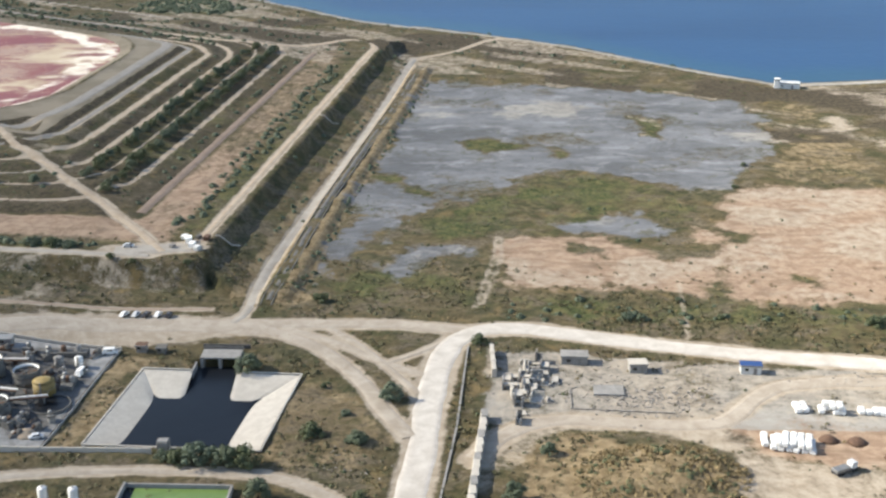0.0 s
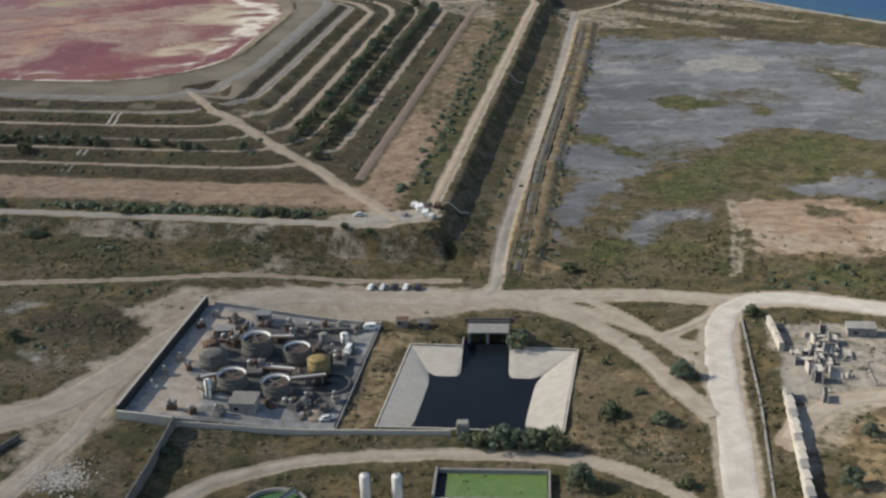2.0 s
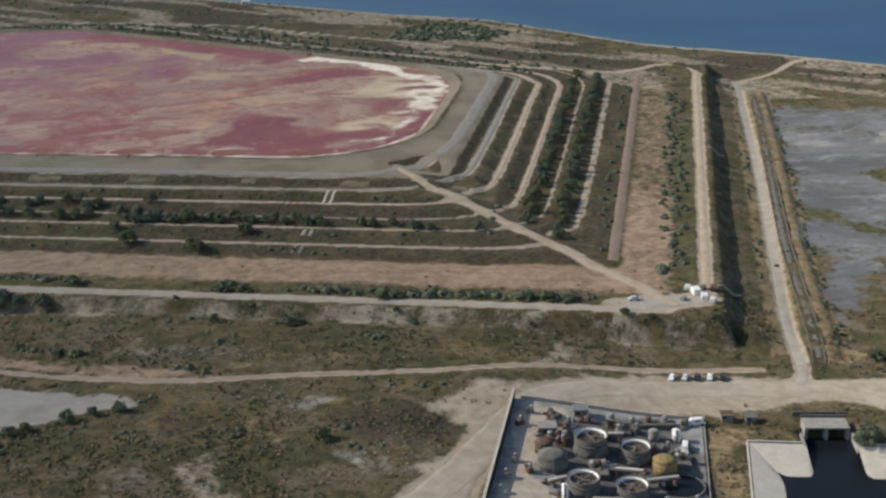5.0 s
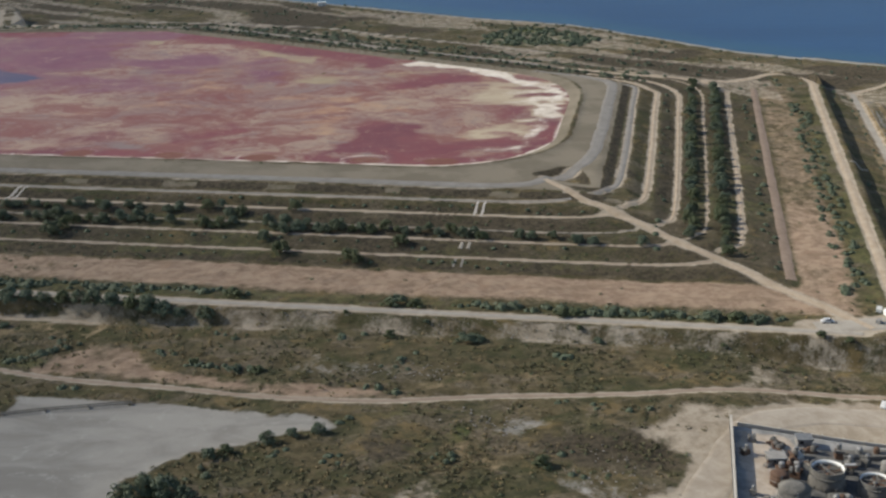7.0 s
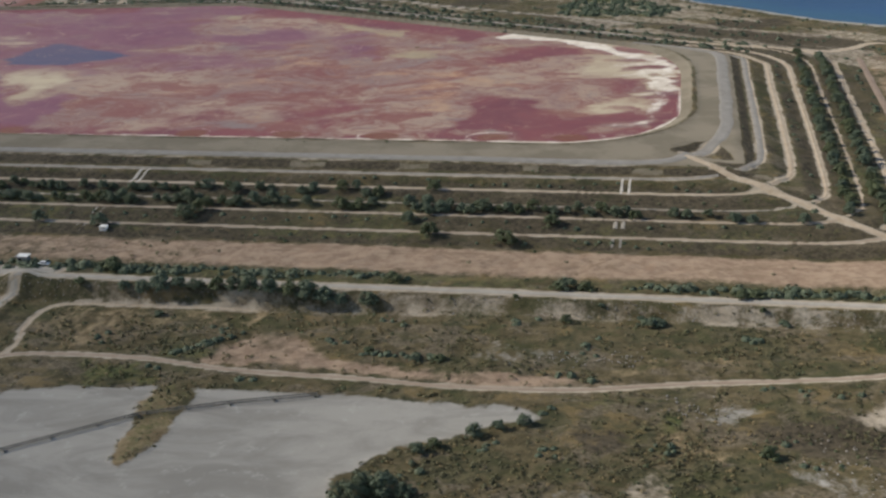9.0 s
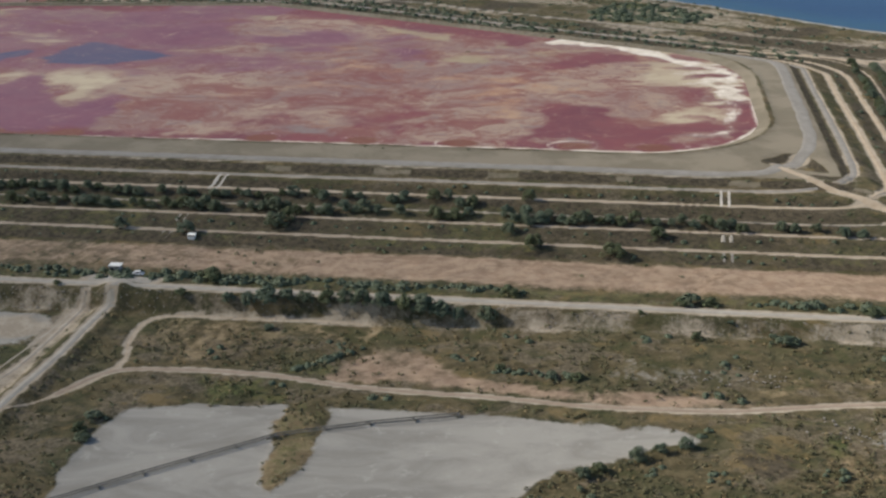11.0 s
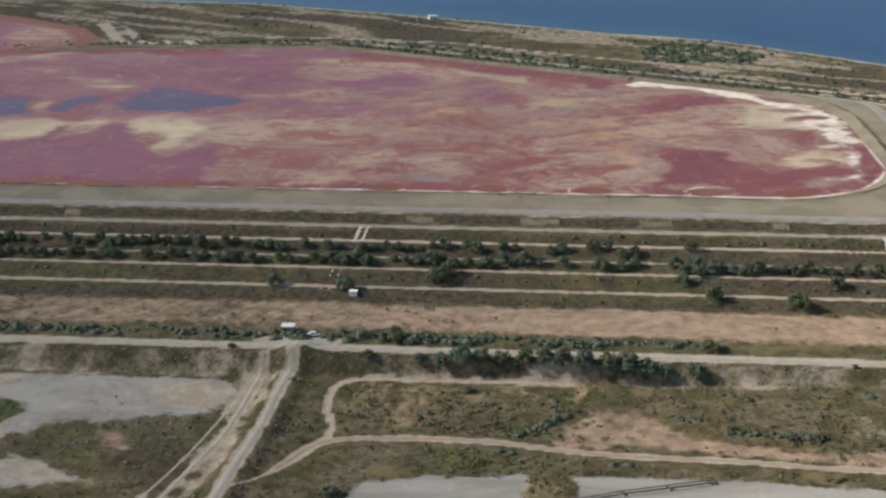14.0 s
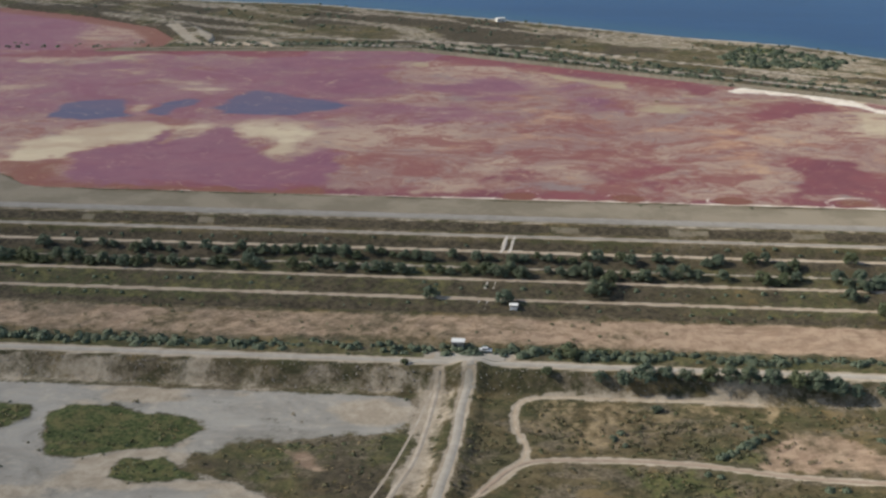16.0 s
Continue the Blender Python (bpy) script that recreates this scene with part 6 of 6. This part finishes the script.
shed(-144.5, 327, 7.2, 6.6, 3.6, M_GREY_CONCRETE, M_CREST_ROAD, "flat-roofed pale pump house in the plant yard", -3, 0.7)
shed(-160, 369, 5.0, 4.0, 2.6, M_DARK_CONCRETE, M_GREY_CONCRETE, "small grey hut in the plant yard", 5, 0.7)
shed(-150, 382, 4.2, 3.4, 2.8, M_GREY_CONCRETE, M_STEEL, "small grey hut by the plant wall", 3, 0.7)
shed(-106, 386, 3.4, 2.8, 2.6, M_RUBBLE, M_RUST, "small brown hut outside the plant", 0)
shed(-99, 385, 3.0, 2.6, 2.4, M_DARK_CONCRETE, M_DARK_CONCRETE, "small dark hut near the basin", 0)
tank_bits = [(-141, 348, 14, 1.2), (-143, 368, 10, 1.0), (-130, 344, 12, 1.4), (-156, 340, 8, 1.0)]
for k, (x, y, length, h) in enumerate(tank_bits):
    rack = thing("pipe_rack", "rusty pipes on low trestles between the towers", "pipe rack", x, y, 12 * k - 10, z=ground_z(x, y) + 0.7, group="pipe racks between the towers")
    for j in range(3):
        part("pipe", tube([(-length / 2, j * 0.7 - 0.7, h + 1), (length / 2, j * 0.7 - 0.7, h + 1)], 0.28), (M_RUST, M_STEEL, M_WHITE)[j], rack)
    for s in (-0.4, 0, 0.4):
        part("trestle", box(0.3, 2.4, h + 0.8, s * length, 0, 0), M_DARK_CONCRETE, rack)
for k, (x, y, s, mat) in enumerate(((-165, 380, 1.6, M_RUBBLE), (-168, 372, 1.8, M_RUST), (-169, 350, 1.5, M_RUBBLE), (-171, 341, 1.6, M_GREY_CONCRETE), (-172, 333, 1.4, M_SHEET), (-164, 322, 2.0, M_RUST), (-158, 321, 1.6, M_RUST), (-151, 322, 2.2, M_RUBBLE), (-165, 345, 1.8, M_RUST),
                                  (-124, 360, 2.2, M_DARK_CONCRETE), (-126, 365, 1.8, M_STEEL), (-134, 374, 2.0, M_DARK_CONCRETE), (-141, 377, 2.4, M_RUST), (-120, 335, 2.0, M_STEEL), (-131, 329, 2.2, M_DARK_CONCRETE), (-153, 374, 2.0, M_SHEET), (-128, 335, 1.8, M_DARK_CONCRETE), (-139, 372, 2.4, M_STEEL), (-144, 350, 2.0, M_DARK_CONCRETE), (-156, 362, 2.2, M_RUST))):
    ob = thing("machine", ("rusty" if mat is M_RUST else "grey") + " scrapped machine part in the plant yard", "machine", x, y, 37 * k, "scrap in the plant yard", ground_z(x, y) + 0.7)
    part("body", box(s * 1.5, s, s * 0.9, 0, 0, 0, 0, 0.12, taper=0.85), mat, ob)
    part("motor", turned([(s * 0.32, 0), (s * 0.32, s * 0.7), (s * 0.2, s * 0.8)], 12, s * 0.3, 0, s * 0.88), M_STEEL, ob)
    part("flange", box(s * 0.4, s * 1.2, s * 0.3, -s * 0.5, 0, s * 0.85), M_DARK_CONCRETE, ob)
yard_rng = random.Random(44)
for k in range(46):
    x, y = yard_rng.uniform(-163, -119), yard_rng.uniform(324, 381)
    if min(math.hypot(x - tx, y - ty) for tx, ty in ((-147.7, 360), (-135.2, 358.5), (-150.4, 338), (-137.4, 337), (-158.5, 349), (-123.5, 344.5), (-144.5, 327))) < 6.8:
        continue
    s, mat = yard_rng.uniform(0.8, 2.4), yard_rng.choice((M_DARK_CONCRETE, M_DARK_CONCRETE, M_RUST, M_STEEL, M_RUBBLE))
    ob = thing("scrap_pile", "dark pile of scrap and pipework in the plant yard", "scrap", x, y, yard_rng.uniform(0, 180), "scrap piles in the plant yard", ground_z(x, y) + 0.7)
    part("frame", box(s * 2.2, s * 1.1, s * 0.5, 0, 0, 0, 0, 0.1, taper=0.7), mat, ob)
    part("pipe", tube([(-s, -s * 0.3, 0.2), (0, 0.1, s * 0.7), (s * 1.3, s * 0.5, s * 0.5)], 0.18 * s, 6), M_RUST, ob)
    part("casing", turned([(s * 0.45, 0), (s * 0.45, s * 0.5), (s * 0.2, s * 0.75)], 10, s * 0.5, -s * 0.2, s * 0.35), M_DARK_CONCRETE, ob)
heap = thing("sand_heap", "pale heap of sand in the plant yard", "heap", -124.5, 326, z=ground_z(-124.5, 326) + 0.7)
part("heap", turned([(3.2, 0), (2.5, 0.7), (1.5, 1.5), (0.5, 1.9), (0.05, 1.95)], 18), M_TAN_TRACK, heap)


# a cooling tower's cast shadow, added as a dark kerbed disc
shadow_disc = thing("round_basin", "dark kerbed disc in place of a cooling tower shadow", "basin", -123.5, 344.5, z=ground_z(-123.5, 344.5) + 0.7)
part("wall", turned([(6.4, -0.4), (6.4, 0.7), (6.0, 0.7), (6.0, -0.4)], 36, closed=True), M_DARK_CONCRETE, shadow_disc)
part("water", turned([(6.0, 0.1), (6.0, 0.35)], 36), M_DARK_WATER, shadow_disc, "dark disc painted as the tower shadow")
for x, y, sx, sy, h, mat in ((-130, 379, 16, 4, 2.6, M_DARK_CONCRETE), (-146, 349, 5, 9, 2.8, M_DARK_CONCRETE), (-122, 358, 4, 8, 2.6, M_DARK_CONCRETE), (-157, 365, 7, 3, 2.2, M_RUST), (-131, 331, 9, 3, 2.2, M_DARK_CONCRETE)):
    ob = thing("pump_block", "dark sooty pump block between the towers", "machine", x, y, 4, "pump blocks in the yard", ground_z(x, y) + 0.7)
    part("base", box(sx, sy, h * 0.6, 0, 0, 0, 0, 0.1), mat, ob)
    for k in range(3):
        part("motor", turned([(0.9, 0), (0.9, h * 0.6), (0.5, h * 0.75)], 12, (k - 1) * sx * 0.3, 0, h * 0.6), (M_STEEL, M_RUST, M_GREY_CONCRETE)[k], ob)


# ---- vehicles ----
def car(x, y, turn, paint, label, van=False, dz=0.0, group=""):
    ob = thing("van" if van else "car", label, "van" if van else "car", x, y, turn, group, ground_z(x, y) + dz)
    long, wide = (5.2, 2.0) if van else (4.3, 1.75)
    part("body", box(long, wide, 0.62, 0, 0, 0.32, 0, 0.12), paint, ob)
    cab = part("cabin", box(long * (0.8 if van else 0.56), wide * 0.92, 1.3 if van else 0.62, -0.15, 0, 0.92, 0, 0.1, taper=0.86), paint, ob)
    part("windscreen", box(0.06, wide * 0.74, 0.45, long * (0.36 if van else 0.25), 0, 1.1 if not van else 1.35), M_GLASS, cab)
    for s in (-1, 1):
        part("side_window", box(long * (0.3 if van else 0.44), 0.05, 0.4, 0.1, s * wide * 0.445, 1.05 if not van else 1.4), M_GLASS, cab)
        for e in (-1, 1):
            wheel = part("wheel", turned([(0.33, -0.11), (0.33, 0.11)], 14), M_BLACK, ob)
            wheel.matrix_basis = pose(e * long * 0.3, s * wide * 0.46, 0.33, 90, 0, 0)
        part("headlight", box(0.06, 0.35, 0.16, long / 2, s * wide * 0.33, 0.62), M_SHEET, ob)
    return ob


M_SILVER = grained("silver_paint", (0.55, 0.56, 0.57), (0.62, 0.63, 0.64), 1.0, 0.3, 0.5, 0.0)
M_DARK_PAINT = grained("dark_paint", (0.03, 0.03, 0.035), (0.05, 0.05, 0.055), 1.0, 0.3, 0.5, 0.0)
for k, (x, paint, word) in enumerate(((-119.6, M_WHITE, "white"), (-115.4, M_SILVER, "silver"), (-111.6, M_DARK_PAINT, "dark"), (-107.6, M_WHITE, "white"), (-103.6, M_DARK_PAINT, "dark"))):
    car(x, 413.6 + 0.3 * (k % 2), 68 + 4 * k, paint, word + " car parked in a line on bare earth", dz=0.25, group="parked cars on the dirt road")
car(-115.5, 381.5, 10, M_WHITE, "white van parked at the plant gate", True, 0.75)
car(-120.5, 366, 80, M_WHITE, "white van parked inside the plant yard", True, 0.75)
car(-121, 324.5, 20, M_SILVER, "silver car parked in the plant yard corner", dz=0.75)
car(-472, 492.5, -8, M_SILVER, "silver car parked beside the dam road hut", dz=0.2)
car(-129, 457, 5, M_SILVER, "silver car parked beside the dam road", dz=0.2)


# ---- hut and clutter on the dam ----
shed(-481, 496.0, 4.0, 3.0, 3.0, M_GREY_CONCRETE, M_SHEET, "small pale grey cabin beside the dam road junction", -6)
shed(-460, 527, 2.6, 2.2, 2.0, M_WHITE, M_WHITE, "tiny white hut at the foot of a terrace", -6, 0.1, door=False)
for x, y, s, mat, word in ((-107, 463, 2.6, M_WHITE, "white"), (-104.5, 458, 2.2, M_WHITE, "white"), (-109.5, 467, 1.8, M_SHEET, "pale"), (-102, 455, 1.8, M_SHEET, "pale"), (-112, 457, 1.5, M_GREY_CONCRETE, "grey"), (-100.5, 466, 2.0, M_RUST, "rusty"), (-104, 467, 1.6, M_DARK_CONCRETE, "dark")):
    ob = thing("container", word + " waste container on the dam corner", "container", x, y, 40 * s, "clutter on the dam corner", ground_z(x, y) + 0.2)
    part("body", box(s * 1.5, s, s * 0.8, 0, 0, 0, 0, 0.08, taper=1.06), mat, ob)
    part("lid", box(s * 1.5, s * 1.02, 0.14, 0, 0, s * 0.8, 0, 0.03), mat, ob)
pipe = thing("pipeline", "dark pipeline on short posts across the salt flat", "pipeline", -406, 389, z=ground_z(-406, 389))
line = [(-470, 346), (-439, 367), (-406, 388), (-380, 395.5), (-354, 400.5)]
for side in (-0.7, 0.7):
    part("pipe", tube([(x + 406, y - 389 + side, ground_z(x, y) - ground_z(-406, 389) + 0.9) for x, y in line], 0.2), M_DARK_CONCRETE, pipe)
for p in smooth_line(line, 11.0):
    part("post", box(0.3, 1.9, 1.2, p[0] + 406, p[1] - 389, ground_z(p[0], p[1]) - ground_z(-406, 389) - 0.4, 35), M_DARK_CONCRETE, pipe)

# ---- basins and silos to the south ----
green = thing("settling_basin", "rectangular basin of bright green algae water", "basin", -73.5, 293)
part("water", box(28, 11.5, 0.2, 0, 0, 0.4), M_GREEN_WATER, green, "bright green algae water")
part("wall", box(29.4, 0.6, 2.2, 0, 6.2, -0.4), M_GREY_CONCRETE, green)
part("wall", box(29.4, 0.6, 1.6, 0, -6.2, -0.4), M_GREY_CONCRETE, green)
part("wall", box(0.6, 12.8, 2.6, -14.6, 0, -0.4), M_GREY_CONCRETE, green)
part("wall", box(0.6, 12.8, 2.2, 14.6, 0, -0.4), M_GREY_CONCRETE, green)
part("bay", box(2.4, 11.5, 0.25, -13, 0, 0.42), M_DARK_WATER, green, "dark weedy end bay")
clar = thing("round_basin", "round concrete clarifier with green water", "basin", -127, 279.5)
part("wall", turned([(8.6, -0.4), (8.6, 2.2), (8.1, 2.2), (8.1, -0.4)], 40, closed=True), M_GREY_CONCRETE, clar)
part("water", turned([(8.1, 0.9), (8.1, 1.2)], 40), M_TANK_WATER, clar, "green algae water")
bridge = part("bridge", box(16.8, 1.0, 0.3, 0, 0, 2.25, 62), M_CONCRETE, clar)
part("rail", box(16.8, 0.08, 0.9, 0, 0.5, 2.55, 62), M_STEEL, bridge)
part("centre_column", turned([(0.7, 0), (0.7, 2.9)], 16), M_DARK_CONCRETE, clar)
for x in (-104.5, -96.5):
    silo = thing("silo", "tall slim white silo with rounded cap", "silo", x, 283, group="white silos")
    part("shell", turned([(1.3, 0), (1.3, 9.7), (1.15, 10.0), (0.6, 10.2), (0.1, 10.25)], 26), M_SHEET, silo)
    part("ladder", box(0.5, 0.1, 9.6, 1.36, 0, 0.2, 90), M_STEEL, silo)
    part("cap", turned([(0.3, 10.15), (0.3, 10.5)], 12), M_STEEL, silo)
    part("plinth", turned([(2.2, -0.3), (2.2, 0.4)], 20), M_CONCRETE, silo)
apron = thing("slab", "pale concrete apron under the silos", "slab", -99, 279)
part("top", box(30, 12, 0.5, 0, 0, -0.1, 0, 0.05), M_CONCRETE, apron)

# ---- the works yard ----
rng = random.Random(5)
for k in range(46):
    x, y = rng.gauss(23.5, 3.6), rng.gauss(367, 8.5)
    ob = thing("ruin_block", ("pale", "grey", "pale weathered")[k % 3] + " broken concrete remains of a works building", "ruin", x, y, rng.uniform(-10, 10), "ruined works buildings")
    sx, sy, h = rng.uniform(1.2, 5.0), rng.uniform(1.0, 4.6), rng.choice((0.8, 1.2, 1.8, 2.6, 3.4, 4.6))
    mat = (M_CONCRETE, M_GREY_CONCRETE, M_RUBBLE)[k % 3]
    part("wall", box(0.4, sy, h, -sx / 2, 0, -0.3, 0, 0.05), mat, ob)
    part("wall", box(sx, 0.4, h * rng.uniform(0.4, 1.0), 0, sy / 2, -0.3, 0, 0.05), mat, ob)
    part("slab", box(sx * 0.9, sy * 0.9, 0.3, 0, 0, h * rng.uniform(0.0, 0.95) - 0.3, rng.uniform(-4, 4), 0.05), M_CONCRETE, ob)
    part("stump", box(0.6, 0.6, h * 0.8, sx / 2, -sy / 2, -0.3, 0, 0.05), M_GREY_CONCRETE, ob)
shed(37.5, 381.5, 8.5, 4.5, 3.4, M_GREY_CONCRETE, M_GREY_CONCRETE, "low flat-roofed concrete building in the yard", -2)
shed(57.5, 376, 5.5, 4.0, 3.4, M_GREY_CONCRETE, M_CONCRETE, "small pale concrete building in the yard", 4)
shed(93.5, 376, 6.5, 3.4, 3.2, M_SHEET, M_BLUE, "blue-roofed white kiosk at the yard edge", -4)
shed(47, 361, 9, 6, 0.8, M_GREY_CONCRETE, M_GREY_CONCRETE, "low concrete plinth in the cleared plot", 0, door=False)
stones("rubble", "pale rubble strewn over the works yard", np.concatenate([strewn(420, 81, 58, 357, 22, 12, 0.25, 1.1), strewn(60, 82, 40, 374, 16, 8, 0.25, 0.7), strewn(60, 83, 76, 376, 18, 6, 0.3, 0.8), strewn(60, 84, 140, 372, 30, 5, 0.3, 1.0)]), M_RUBBLE, 85)


def sack_stack(x, y, nx, ny, layers, turn):
    ob = thing("sack_stack", "stack of white bulk sacks on red earth", "sacks", x, y, turn, "white sacks in the yard")
    for k in range(layers):
        for i in range(nx - k):
            for j in range(ny):
                if rng.random() < 0.9:
                    part("sack", box(2.0, 1.7, 1.6, (i - (nx - k - 1) / 2) * 2.1 + rng.uniform(-0.2, 0.2), (j - (ny - 1) / 2) * 1.9 + rng.uniform(-0.2, 0.2), k * 1.55, rng.uniform(-9, 9), 0.35), M_SACK, ob)


sack_stack(97, 328, 6, 4, 2, -12)
sack_stack(89.5, 331, 1, 4, 1, -8)
sack_stack(104, 351, 2, 3, 1, 5)
sack_stack(113, 349.5, 4, 2, 2, -8)
sack_stack(126, 349, 5, 2, 1, -6)
for x, y in ((108, 332), (116, 331), (124, 322)):
    ob = thing("earth_heap", "dark red-brown heap of earth in the yard", "heap", x, y, group="heaps of red earth")
    part("heap", turned([(3.0, 0), (2.2, 0.8), (1.1, 1.5), (0.2, 1.7)], 14), M_RUST, ob)


def lorry(x, y, turn):
    ob = thing("lorry", "grey flatbed lorry parked in the yard", "lorry", x, y, turn)
    part("chassis", box(7.5, 2.3, 0.5, 0, 0, 0.7), M_DARK_PAINT, ob)
    cab = part("cab", box(2.0, 2.3, 1.9, 2.7, 0, 1.2, 0, 0.12), M_SILVER, ob)
    part("windscreen", box(0.08, 2.0, 0.8, 3.72, 0, 2.0), M_GLASS, cab)
    part("bed", box(5.0, 2.4, 0.9, -1.2, 0, 1.2, 0, 0.05), M_STEEL, ob)
    for e in (-2.6, -1.4, 2.6):
        for s in (-1, 1):
            part("wheel", turned([(0.48, -0.15), (0.48, 0.15)], 14), M_BLACK, ob).matrix_basis = pose(e, s * 1.05, 0.48, 90, 0, 0)


lorry(108, 314, 30)
shed(183, 757, 14, 6, 3.4, M_WHITE, M_SHEET, "white beach building on the shore", -8)
shed(176.5, 755, 3.2, 3.2, 6.0, M_WHITE, M_WHITE, "narrow white tower beside the beach building", -8, door=False)
shed(-422, 1171, 7, 5, 3.2, M_WHITE, M_SHEET, "small white house on the shore", 12)
